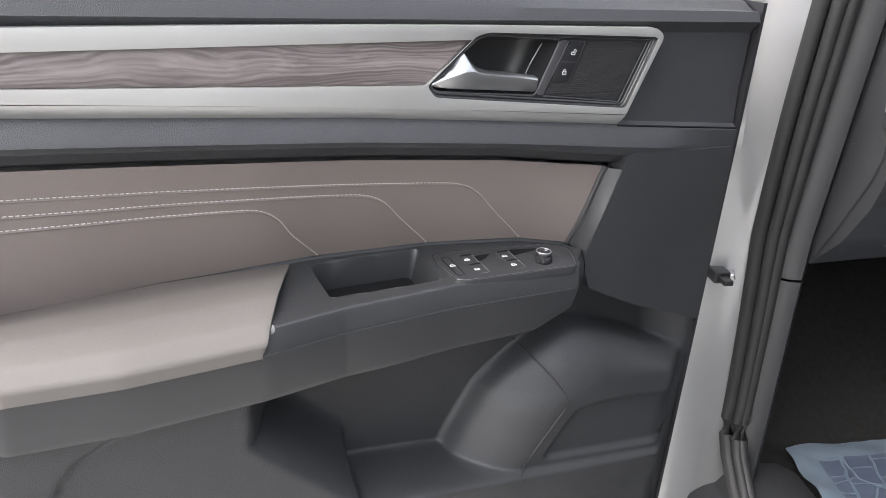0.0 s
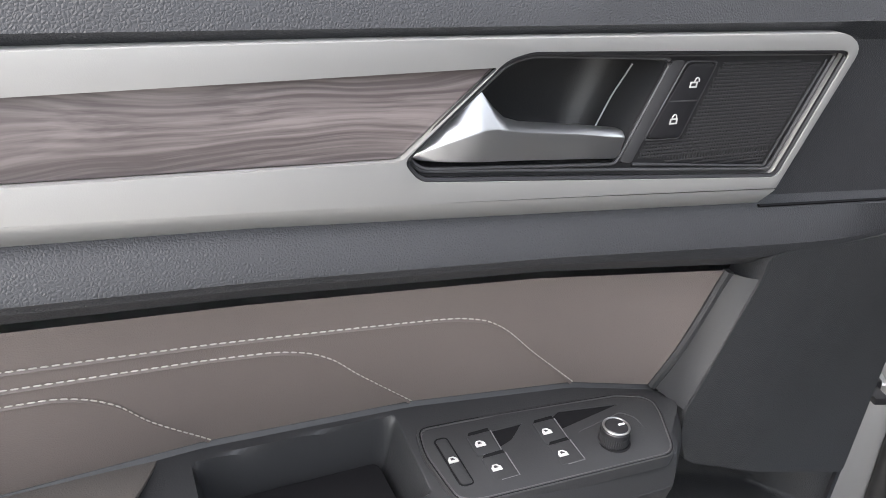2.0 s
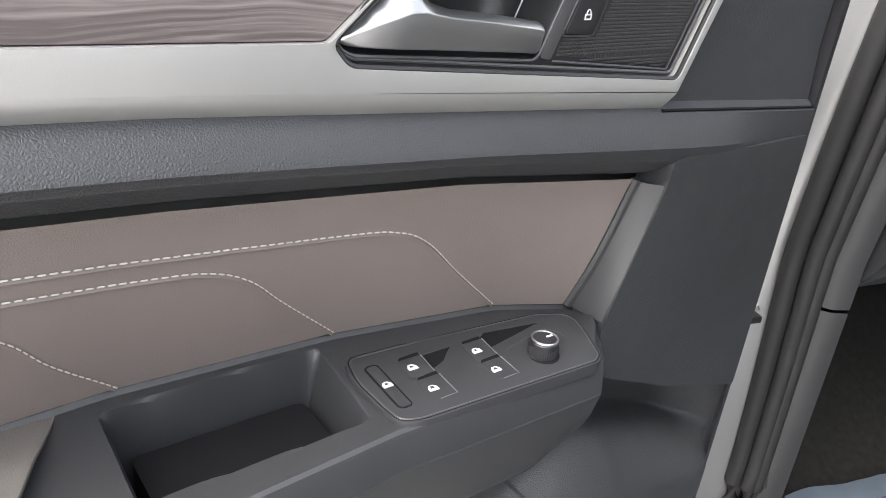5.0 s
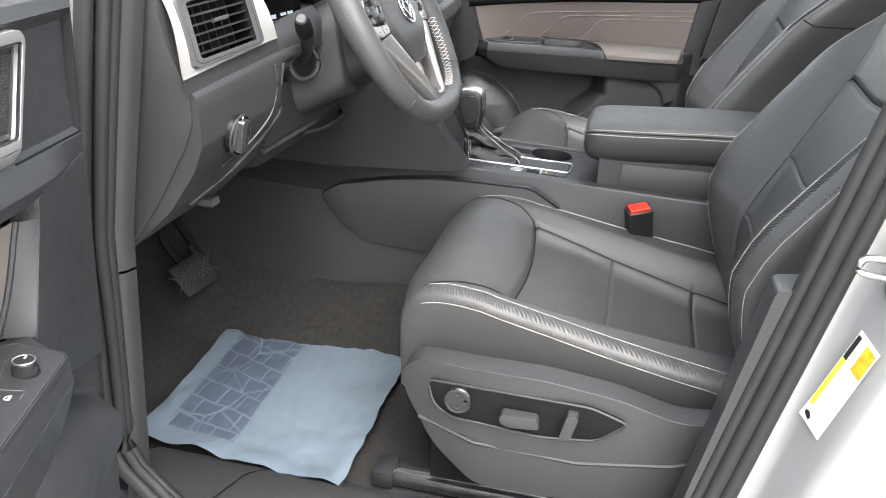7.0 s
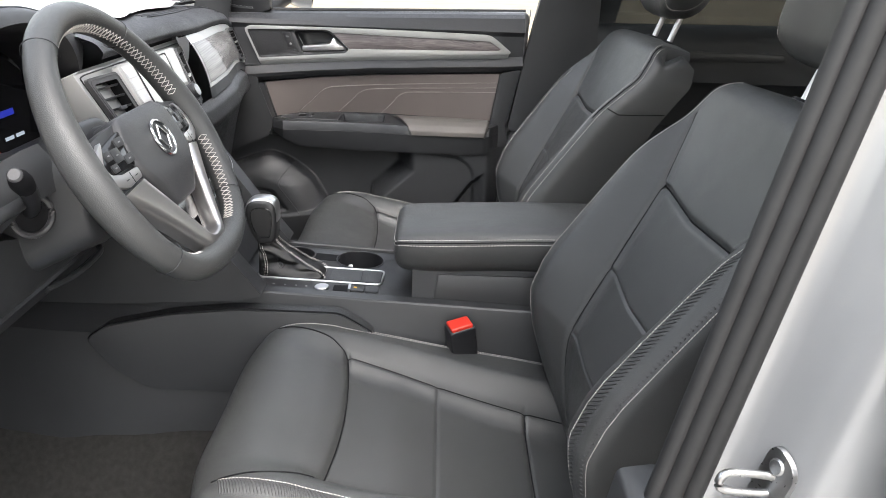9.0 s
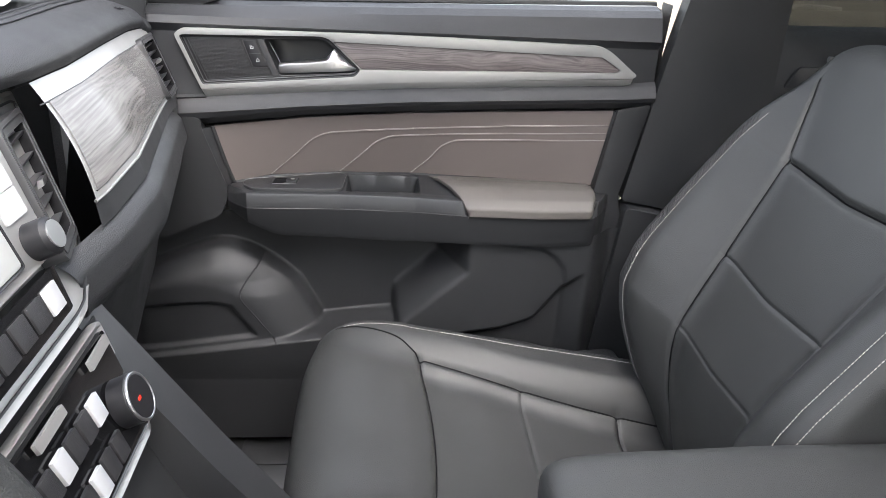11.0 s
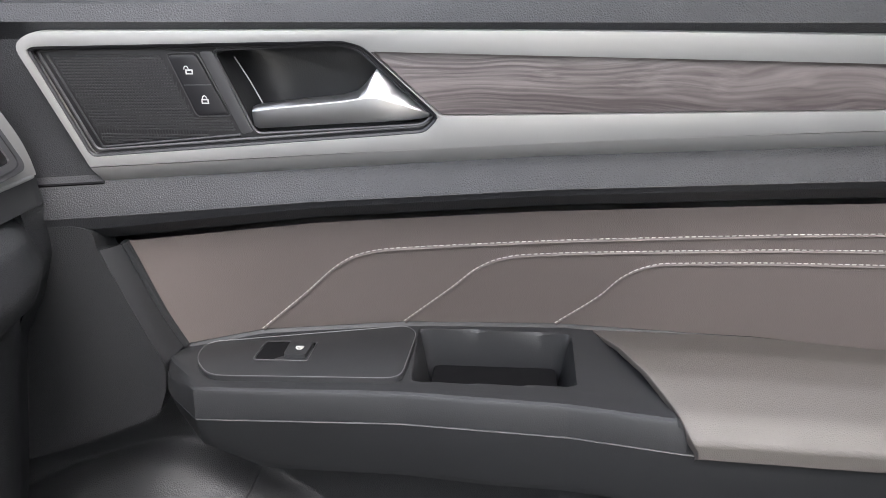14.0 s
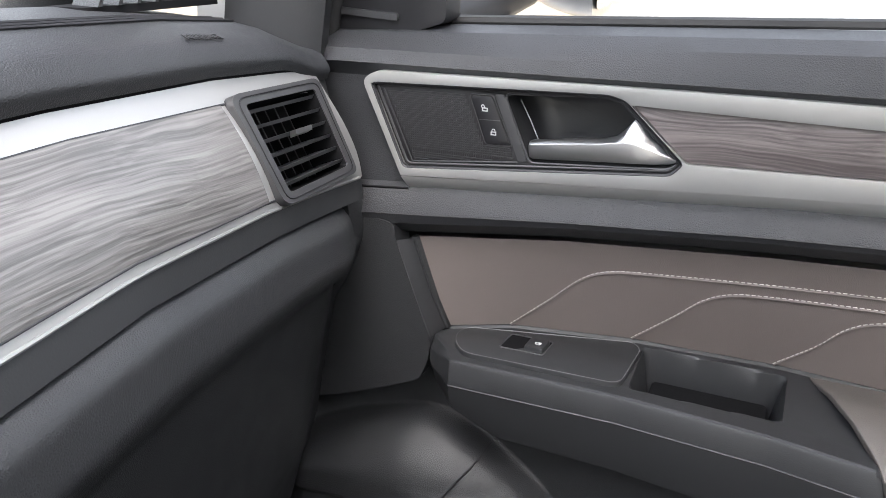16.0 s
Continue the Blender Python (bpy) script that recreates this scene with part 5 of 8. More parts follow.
def back_point(r, s, lift=0.0):
    """r up the backrest and over its top, s across; past S_EDGE it wraps round the flank to the rear."""
    zr = 0.62 + r * 0.74
    w = lerp_table(zr, BACK_W)
    k = abs(s)
    inner = min(lerp_table(zr, BACK_IN), w - 0.040)
    u = inner * k / S_IN if k < S_IN else inner + (w - 0.028 - inner) * min(1, (k - S_IN) / (S_EDGE - S_IN))
    z = min(zr, 1.235)
    if u < inner:
        z -= 0.05 * (inner - u) * step(0.72, 0.90, zr) * step(1.24, 1.10, zr)
    n = Vector((0, 0.893, 0.45))
    p = Vector((0, -0.775 - 0.504 * (z - 0.83) - 0.9 * max(0, 0.86 - z) ** 1.3, z))
    R = 0.040
    if zr > 1.235:
        a = min(1, (zr - 1.235) / 0.065)
        t = a * math.radians(78)
        up = Vector((0, -0.45, 0.893))
        p += up * (R * math.sin(t)) - n * (R * (1 - math.cos(t)))
        n = (n * math.cos(t) + up * math.sin(t)).normalized()
        b = max(0, (zr - 1.300) / 0.06)
        p += Vector((0, -0.95, -0.25)).normalized() * (0.050 * b)
    h = lerp_table(zr, [(0.62, 0.0), (0.70, 0.022), (0.75, 0.040), (0.80, 0.056), (0.854, 0.069), (0.90, 0.076), (0.93, 0.075), (1.0, 0.064), (1.09, 0.048), (1.17, 0.030), (1.235, 0.0)])
    out = h * step(inner - 0.026, inner + 0.085, u) + 0.004 * math.cos(u * 9)
    # sewn joints
    out -= 0.0045 * groove(u - inner, 0.0034) * step(1.215, 1.18, zr)
    if u < inner + 0.004:
        out -= 0.006 * groove(zr - SEAM_Z, 0.0042) + 0.0022 * groove(zr - 0.965, 0.0026) + 0.0018 * groove(zr - 0.860, 0.0026)
    rear = Vector()
    if k > S_EDGE:
        e = (k - S_EDGE) / (1 - S_EDGE)
        t = min(1, e * 2.4)
        u = w - 0.028 + 0.028 * math.sin(t * math.pi / 2)
        out -= 0.030 * (1 - math.cos(t * math.pi / 2))
        if t >= 1:
            f = (e - 1 / 2.4) / (1 - 1 / 2.4)
            rear = Vector((0, -lerp_table(zr, [(0.62, 0.135), (0.95, 0.118), (1.12, 0.100), (1.19, 0.080), (1.235, 0.062)]), 0))
            if zr > 1.235:
                rear = Vector((0, -0.775 - 0.504 * 0.405 - 0.068, 1.238)) - (p + n * out)
            rear *= f
            u -= 0.014 * f * f
    p += n * (out + lift) + rear
    p.x = math.copysign(u, s)
    return p


def split_grid(f, us, vs, classes):
    """Sheets of quads through f, one for each class of cell."""
    P = [[f(u, v) for v in vs] for u in us]
    out = {}
    for i in range(len(us) - 1):
        for j in range(len(vs) - 1):
            c = classes(P[i][j], us[i], vs[j])
            bm, seen = out.setdefault(c, (bmesh.new(), {}))
            q = []
            for a, b in ((i, j), (i, j + 1), (i + 1, j + 1), (i + 1, j)):
                if (a, b) not in seen:
                    seen[a, b] = bm.verts.new(P[a][b])
                q.append(seen[a, b])
            bm.faces.new(q)
    for bm, _ in out.values():
        bmesh.ops.recalc_face_normals(bm, faces=bm.faces[:])
    return {c: b[0] for c, b in out.items()}


def cushion_class(p, r, s):
    y = seat_table(r + 0.001, [q[0] for q in CUSH])
    side = "out" if s < 0 else "in"
    if s < -S_EDGE - 1e-6 or s > S_EDGE - 1e-6:
        return "flank_" + side
    middle = -S_IN - 1e-6 < s < S_IN - 1e-6
    if y > -0.416:
        return "front_pad"
    if middle:
        return "centre_panel" if y > -0.571 else ("rear_panel" if y > -0.722 else "tail_panel")
    return "bolster_" + side


def back_class(p, r, s):
    z = 0.62 + (r + 0.001) * 0.74
    side = "out" if s < 0 else "in"
    if s < -S_EDGE - 1e-6 or s > S_EDGE - 1e-6:
        return "flank_" + side
    middle = -S_IN - 1e-6 < s < S_IN - 1e-6
    if z > 1.20 or z > SEAM_Z and middle:
        return "shoulder_pad"
    if middle:
        return "middle_panel" if z > 0.965 else "lumbar_panel"
    return "wing_" + side


def seat_across():
    near = [S_IN + d for d in (-0.04, -0.024, -0.014, -0.007, 0, 0.007, 0.014, 0.024, 0.04)]
    half = span(0, 0.40, 14) + near + span(0.50, S_EDGE, 16) + span(0.805, 1, 26)
    return sorted(set([-v for v in half] + half))


def along_rows(n, marks, to_r):
    """Even rows, closer together at the sewn joints."""
    rows = set(span(0, 1, n))
    for m in marks:
        for d in (-0.012, -0.008, -0.0055, -0.0035, -0.0018, 0, 0.0018, 0.0035, 0.0055, 0.008, 0.012):
            rows.add(to_r(m + d))
    rows = sorted(v for v in rows if 0 <= v <= 1)
    keep = [rows[0]]
    for v in rows[1:]:
        if v - keep[-1] > 0.0004:
            keep.append(v)
    return keep


def cush_r(y):
    """The row at which the cushion's middle line reaches y, behind the nose."""
    a, b = 0.25, 1.0
    for _ in range(40):
        m = (a + b) / 2
        if seat_table(m, [q[0] for q in CUSH]) > y:
            a = m
        else:
            b = m
    return a


def front_seat(cx, s, label, dy=0.0, dz=0.0):
    m = Matrix.Translation((cx, dy, dz)) @ Matrix.Diagonal((s, 1, 1, 1))
    d = thing("bucket_seat", label, "car seat", base=(0, -0.55, 0.45), m=m, group="front seats")
    names = {"front_pad": "front_pad", "centre_panel": "centre_panel", "rear_panel": "centre_panel", "tail_panel": "centre_panel", "bolster_out": "thigh_bolster", "bolster_in": "thigh_bolster", "flank_out": "cushion_flank", "flank_in": "cushion_flank"}
    ss = seat_across()
    for c, bm in split_grid(cushion_point, along_rows(80, (-0.416, -0.571, -0.722), cush_r), ss, cushion_class).items():
        part(names[c], bm, M_LEATHER, d, sharp=80)
    names = {"shoulder_pad": "shoulder_pad", "middle_panel": "back_panel", "lumbar_panel": "back_panel", "wing_out": "side_wing", "wing_in": "side_wing", "flank_out": "back_flank", "flank_in": "back_flank"}
    for c, bm in split_grid(back_point, along_rows(110, (SEAM_Z, 0.965, 0.860), lambda z: (z - 0.62) / 0.74), ss, back_class).items():
        part(names[c], bm, M_LEATHER, d, sharp=80)
    # seams: dark thread lines in the grooves
    rc, rz = cush_r(-0.416), lambda z: (z - 0.62) / 0.74
    seams = [[cushion_point(rc, q, 0.0002) for q in span(-S_IN, S_IN, 40)], [cushion_point(cush_r(-0.722), q, 0.0002) for q in span(-S_IN, S_IN, 30)]]
    seams += [[cushion_point(r, sg * S_IN, 0.0002) for r in span(rc, 0.99, 40)] for sg in (-1, 1)]
    seams += [[cushion_point(rc + (0.33 - rc) * q, sg * (S_IN + (0.80 - S_IN) * q ** 0.8), 0.0002) for q in span(0, 1, 24)] for sg in (-1, 1)]
    seams += [[back_point(rz(SEAM_Z), q, 0.0002) for q in span(-S_IN, S_IN, 40)]]
    seams += [[back_point(rz(1.128), sg * q, 0.0003) for q in span(0.835, 0.995, 24)] for sg in (-1, 1)]
    seams += [[back_point(r, 0.818, 0.0002) for r in span(rz(1.10), rz(1.28), 60)]]
    seams += [[back_point(r, sg * S_IN, 0.0002) for r in span(0.05, rz(1.205), 60)] for sg in (-1, 1)]
    for line in seams:
        part("seam", tube(line, 0.0013, 5), M_DEEP, d)
    # hard shell at the rear of the backrest
    part("back_shell", grid(lambda r, q: back_point(r, 1) * (0.5 + q / 2) + Vector((-abs(back_point(r, 1).x), *back_point(r, 1)[1:])) * (0.5 - q / 2) + Vector((0, -0.02 * (1 - q * q), 0)), span(0.02, 1, 40), span(-1, 1, 12)), M_PLASTIC, d)
    # piping seams and thread
    for sg in (-1, 1):
        c1, c2 = (0.775, 0.895) if sg < 0 else (0.80, 0.83)
        for c in (c1, c2):
            pts = [cushion_point(r, sg * c, 0.0006) + Vector((sg * 0.0006, 0, 0)) for r in span(0.345, 0.985, 60)]
            part("cushion_stitching", stitches(pts, 0.0046, 0.0034, 0.00060), M_THREAD, d, "off-white stitching")
        b1, b2 = (0.735, 0.855) if sg < 0 else (0.80, 0.835)
        for c, e in ((b1, 0.70 if sg < 0 else 0.90), (b2, 0.90)):
            pts = [back_point(r, sg * c, 0.0008) for r in span(0.08, e, 110)]
            part("back_stitching", stitches(pts, 0.0046, 0.0034, 0.00055), M_THREAD, d, "off-white stitching")
    # ribbed bands between the two threads, outboard
    ribs = [tube([cushion_point(r, -0.785, 0.0), cushion_point(r + 0.007, -0.812, 0.0), cushion_point(r + 0.014, -0.84) + Vector((-0.0001, 0, 0.0001)), cushion_point(r + 0.021, -0.887) + Vector((-0.0004, 0, 0))], 0.0012, 5) for r in span(0.35, 0.96, 84)]
    tagged(part("ribbed_band", join(*ribs), M_RIB, d, "dark ribbed leatherette band"), kind="stuff")
    ribs = [tube([back_point(r, -0.745, 0.0002), back_point(r + 0.010, -0.775, 0.0002), back_point(r + 0.018, -0.80, 0.0002), back_point(r + 0.026, -0.847, 0.0005)], 0.0014, 5) for r in span(0.12, 0.675, 72)]
    tagged(part("ribbed_band", join(*ribs), M_RIB, d, "dark ribbed leatherette band"), kind="stuff")
    # headrest on two posts
    for u in (-0.062, 0.062):
        part("headrest_post", tube([(u, -1.052, 1.235), (u, -1.075, 1.30), (u, -1.098, 1.36)], 0.0060, 10), M_CHROME, d, "chrome headrest post")
        part("post_guide", disc((u, -1.057, 1.246), (0, -0.3, 0.95), 0.017, 0.008, 18, 0.003), M_BLACK, d)
    rings = []
    for t in span(-1, 1, 21):
        k = max(0.0, 1 - abs(t) ** 4) ** 0.5
        k = max(k, 0.02)
        rings.append([(0.142 * t, -1.095 + 0.012 * abs(t) ** 2 * 2 + 0.060 * k * math.copysign(abs(math.cos(q)) ** 0.75, math.cos(q)) - 0.25 * 0.1 * math.sin(q), 1.398 + 0.100 * k * math.copysign(abs(math.sin(q)) ** 0.7, math.sin(q))) for q in [2 * math.pi * j / 28 for j in range(28)]])
    part("headrest", loft(rings), M_LEATHER, d, sharp=70)
    for t in (-0.80, 0.80):
        k = (1 - abs(t) ** 4) ** 0.5
        pts = [(0.142 * t, -1.095 + 0.024 * t * t + 0.0612 * k * math.copysign(abs(math.cos(q)) ** 0.75, math.cos(q)) - 0.025 * math.sin(q), 1.398 + 0.1012 * k * math.copysign(abs(math.sin(q)) ** 0.7, math.sin(q))) for q in [2 * math.pi * j / 70 for j in range(71)]]
        part("headrest_stitching", stitches(pts, 0.0046, 0.0034, 0.00055), M_THREAD, d)
    # outboard side shield with the seat switches
    out = [(-0.276, 0.690), (-0.30, 0.722), (-0.36, 0.730), (-0.49, 0.735), (-0.60, 0.722), (-0.68, 0.700), (-0.765, 0.708), (-0.79, 0.66), (-0.78, 0.575), (-0.69, 0.558), (-0.50, 0.535), (-0.40, 0.535), (-0.335, 0.585), (-0.290, 0.655)]
    fu = lambda y, z, q: (-(0.262 + 0.075 * min(1, max(0, (-0.26 - y) / 0.16)) ** 0.6 * 0.6 + q), y, z)
    sh = part("side_shield", plate(rounded(out, 0.02), 0.012, -0.030, fu, bevel=0.012, seg=3), M_SHIELD, d, "dark moulded side shield with seat switches")
    fo = lambda y, z, q: fu(y, z, q + 0.006)
    inset = [(-0.325, 0.700), (-0.56, 0.708), (-0.615, 0.690), (-0.575, 0.655), (-0.50, 0.646), (-0.36, 0.648), (-0.335, 0.662)]
    part("switch_field", plate(rounded(inset, 0.012), 0.0125, 0.006, fo, bevel=0.001), M_DEEP, sh)
    part("field_rim", tube([fo(y, z, 0.0125) for y, z in rounded(inset, 0.012)], 0.0020, 6, closed=True), M_SHIELD, sh)
    part("shield_crease", tube([fu(y, z, 0.011) for y, z in ((-0.31, 0.625), (-0.40, 0.608), (-0.55, 0.606), (-0.68, 0.628), (-0.77, 0.665))], 0.0035, 6), M_SHIELD, sh)
    part("lumbar_knob", disc(fo(-0.375, 0.683, 0.012), (-1, 0, 0), 0.0205, 0.010, 28, 0.003), M_GLOSS, sh, "round lumbar switch")
    part("knob_rim", ring_bar(fo(-0.375, 0.683, 0.0225), (-1, 0, 0), 0.018, 0.0016), M_SMOOTH, sh)
    for a in (0, 1, 2, 3):
        t = a * math.pi / 2
        part("knob_mark", disc(fo(-0.375 + 0.011 * math.cos(t), 0.683 + 0.011 * math.sin(t), 0.0225), (-1, 0, 0), 0.0025, 0.0006, 10), M_SMOOTH, sh)
    part("cushion_switch", plate(rounded([(-0.440, 0.684), (-0.492, 0.684), (-0.495, 0.668), (-0.450, 0.664), (-0.438, 0.672)], 0.006), 0.030, 0.012, fo, bevel=0.004), M_SHIELD, sh, "satin dark cushion switch")
    part("backrest_switch", plate(rounded([(-0.532, 0.700), (-0.548, 0.698), (-0.538, 0.658), (-0.522, 0.656)], 0.005), 0.030, 0.012, fo, bevel=0.004), M_SHIELD, sh, "satin dark backrest switch")
    # runner under the seat
    part("seat_runner", join(box(-0.262, -0.228, -0.80, -0.245, 0.452, 0.476, 0.006), box(-0.250, -0.240, -0.80, -0.262, 0.474, 0.482, 0.002)), M_STEEL, d, "bare steel seat runner")
    part("runner_bracket", box(-0.255, -0.235, -0.78, -0.32, 0.480, 0.56, 0.004), M_DEEP, d)
    part("seat_runner", join(box(0.195, 0.235, -0.80, -0.245, 0.452, 0.478, 0.004), box(0.205, 0.225, -0.78, -0.30, 0.478, 0.60, 0.004)), M_STEEL, d, "bare steel seat runner")
    part("runner_end", box(-0.270, -0.220, -0.262, -0.225, 0.450, 0.482, 0.006), M_BLACK, d)
    part("seat_frame", box(-0.23, 0.22, -0.78, -0.30, 0.54, 0.64, 0.01), M_DEEP, d)
    return d


front_seat(-0.385, 1, "black leatherette driver seat with off-white stitching and seat switches")
front_seat(0.385, -1, "black leatherette passenger seat with off-white stitching", 0.012, 0.010)

# belt buckle of the driver
bkl = thing("belt_buckle", "black seat belt buckle with a red release button", "seat belt", base=(-0.15, -0.60, 0.70))
q = box(-0.018, 0.018, -0.024, 0.024, -0.035, 0.040, 0.005, 3)
q.transform(pose(-0.148, -0.612, 0.770, -10, -6, 20))
part("housing", q, M_BLACK, bkl)
q = box(-0.0155, 0.0155, -0.020, 0.020, 0.030, 0.046, 0.003, 3)
q.transform(pose(-0.148, -0.612, 0.770, -10, -6, 20))
part("release_button", q, M_RED, bkl, "red release button")
part("stalk", tube([(-0.148, -0.62, 0.745), (-0.15, -0.635, 0.70), (-0.155, -0.65, 0.62)], 0.012, 8, squash=0.5), M_BLACK, bkl)

# ---- dashboard ----
dash = thing("dashboard", "dark dashboard with silver band, wood inlay and air vents", "dashboard", base=(0, 0.1, 0.9))
# the silver band: upper and lower edge along x, mirrored about the middle
BAND_T = [(0.155, -0.031, 1.249), (0.22, -0.043, 1.2495), (0.30, -0.046, 1.2495), (0.45, -0.034, 1.248), (0.60, -0.014, 1.240), (0.70, 0.000, 1.230), (0.757, 0.008, 1.223)]
BAND_B = [(0.155, -0.082, 1.121), (0.22, -0.102, 1.134), (0.30, -0.110, 1.146), (0.45, -0.088, 1.149), (0.60, -0.058, 1.132), (0.70, -0.039, 1.117), (0.770, -0.027, 1.106)]
V_SILVER, V_WOOD0, V_WOOD1 = 0.165, 0.222, 0.845


def along(tab, x):
    t = abs(x)
    return Vector((x, lerp_table(t, [(p[0], p[1]) for p in tab]), lerp_table(t, [(p[0], p[2]) for p in tab])))


def band(x, v, lift=0.0):
    """v 0 at the lower edge to 1 at the upper; bowed a little."""
    a, b = along(BAND_B, x), along(BAND_T, x)
    p = a + (b - a) * v
    n = Vector((0, -(b - a).z, (b - a).y)).normalized()
    return p + n * (lift + 0.008 * math.sin(math.pi * min(1, max(0, v))))


def air_vent(c00, c10, c11, c01, name_parent, slats, side, thin=False):
    """A slatted outlet between four corners (lower left, lower right, upper right, upper left)."""
    C = [Vector(c) for c in (c00, c10, c11, c01)]
    nrm = (C[1] - C[0]).cross(C[3] - C[0]).normalized()
    if nrm.y > 0:
        nrm = -nrm

    def at(u, v, d=0.0):
        return (C[0] * (1 - u) + C[1] * u) * (1 - v) + (C[3] * (1 - u) + C[2] * u) * v + nrm * d

    f = lambda u, v, d: at(u, v, d)
    hw = 0.13 if thin else 0.105
    outer, hole = rounded([(0, 0), (1, 0), (1, 1), (0, 1)], [0.12, 0.09, 0.09, 0.10]), rounded([(hw, 0.10), (1 - hw, 0.10), (1 - hw, 0.90), (hw, 0.90)], 0.04)
    vt = part("air_vent", plate(outer, 0.004, -0.016, f, holes=[hole], bevel=0.0016), M_SATIN, name_parent, "dark slatted air vent")
    part("frame_line", tube([at(u, v, 0.0042) for u, v in rounded([(0.045, 0.04), (0.955, 0.04), (0.955, 0.96), (0.045, 0.96)], 0.09)], 0.0006, 5, closed=True), M_BLACK, vt)
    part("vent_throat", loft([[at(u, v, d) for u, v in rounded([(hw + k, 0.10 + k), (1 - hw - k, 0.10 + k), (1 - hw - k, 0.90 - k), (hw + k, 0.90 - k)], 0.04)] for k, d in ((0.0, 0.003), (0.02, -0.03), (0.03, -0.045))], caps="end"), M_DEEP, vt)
    for i in range(slats):
        v = 0.10 + 0.80 * (i + 0.55) / slats
        part("slat", loft([[at(u, v + dv, d) for dv, d in ((-0.016, -0.001), (0.012, 0.0015), (0.030, -0.020), (0.016, -0.021))] for u in (hw, 1 - hw)]), M_SATIN, vt)
    for i in range(6):
        u = 0.22 + 0.112 * i
        part("vane", loft([[at(u + du, v, d) for du, d in ((-0.007, -0.020), (0.007, -0.020), (0.010, -0.038), (-0.010, -0.038))] for v in (0.12, 0.88)]), M_SHIELD, vt)
    v = 0.12 + 0.76 * (slats // 2 + 0.5) / slats
    part("vent_tab", loft([[at(u, v + dv, d) for dv, d in ((-0.030, 0.000), (0.026, 0.002), (0.024, 0.007), (-0.020, 0.006))] for u in (0.42, 0.62)]), M_CHROME, vt, "chrome vent tab")
    return vt


def mirror(c, s):
    return (s * c[0], c[1], c[2])


def cut_vent(bm):
    """Opens the band where the outer vent sits."""
    gone = []
    for f in bm.faces:
        c = f.calc_center_median()
        x = abs(c.x)
        a, b = along(BAND_B, x), along(BAND_T, x)
        v = (c.z - a.z) / (b.z - a.z)
        w = (v - 0.18) / 0.72
        xl, xr = 0.612 + (0.598 - 0.612) * w, 0.756 + (0.742 - 0.756) * w
        if xl + 0.006 < x < xr - 0.006 and 0.05 < w < 0.95:
            gone.append(f)
    bmesh.ops.delete(bm, geom=gone, context="FACES")
    return bm


for s in (-1, 1):
    x0 = 0.205 if s > 0 else 0.575
    start = lambda v: 0.222 - 0.020 * (1 - v) if s > 0 else 0.575
    sheet_ = lambda v0, v1, lift, n: grid(lambda q, v: band(s * (start(v) + (0.776 - 0.020 * step(0.2, 1.0, v) - start(v)) * q), v, lift), span(0, 1, 120), span(v0, v1, n))
    sb = part("silver_band", cut_vent(sheet_(V_SILVER, 1, 0, 44)), M_SILVER, dash, "satin silver dash band", sharp=60)
    part("band_chamfer", sheet_(0.0, V_SILVER - 0.004, -0.0016, 8), M_SMOOTH, sb, "dark chamfer under the band", sharp=60)
    part("band_lip", tube([band(s * x, V_SILVER, -0.0008) for x in span(x0, 0.772, 30)], 0.0016, 8), M_SILVER, sb)
    # band_gap is a solid near-black bar laid in as the gap's shade
    part("band_gap", tube([band(s * x, 1.0, -0.003) + Vector((0, 0.002, 0.003)) for x in span(x0, 0.757, 30)], 0.0042, 8), M_DEEP, sb)
    if s > 0:
        edge = lambda v: 0.600 - 0.008 * v
        wi = grid(lambda t, v: band(0.224 - 0.014 * (1 - v) + (edge(v) - 0.224 + 0.014 * (1 - v)) * t, V_WOOD0 + (V_WOOD1 - V_WOOD0) * v, 0.0012), span(0, 1, 40), span(0, 1, 12))
        uvl = wi.loops.layers.uv.new("UVMap")
        wi.verts.index_update()
        for f in wi.faces:
            for lp in f.loops:
                lp[uvl].uv = (lp.vert.co.x, (lp.vert.index % 12) / 11 * 0.075)
        part("wood_inlay", wi, M_WOODX, sb, "grey-brown wood inlay")
        for v in (V_WOOD0 - 0.003, V_WOOD1 + 0.003):
            part("inlay_joint", tube([band(x, v, 0.0006) for x in span(0.21, 0.61, 24)], 0.0008, 5), M_BLACK, sb)
    cs = [band(s * x, v, 0.0035) for x, v in ((0.612, 0.155), (0.756, 0.215), (0.742, 0.935), (0.597, 0.885))]
    air_vent(*cs, dash, 6, s)
# upper soft pad
def pad(x, t):
    p = along(BAND_T, max(-0.757, min(0.757, x)) if abs(x) > 0.155 else math.copysign(0.155, x or 1))
    prof = [(0.0, -0.001, 0.002), (0.12, -0.006, 0.012), (0.25, 0.004, 0.026), (0.42, 0.040, 0.038), (0.65, 0.14, 0.044), (1.0, 0.52, 0.010)]
    dy = lerp_table(t, [(q[0], q[1]) for q in prof])
    dz = lerp_table(t, [(q[0], q[2]) for q in prof])
    e = step(0.70, 0.775, abs(x))
    return (x, p.y + dy, p.z + dz - 0.012 * e)


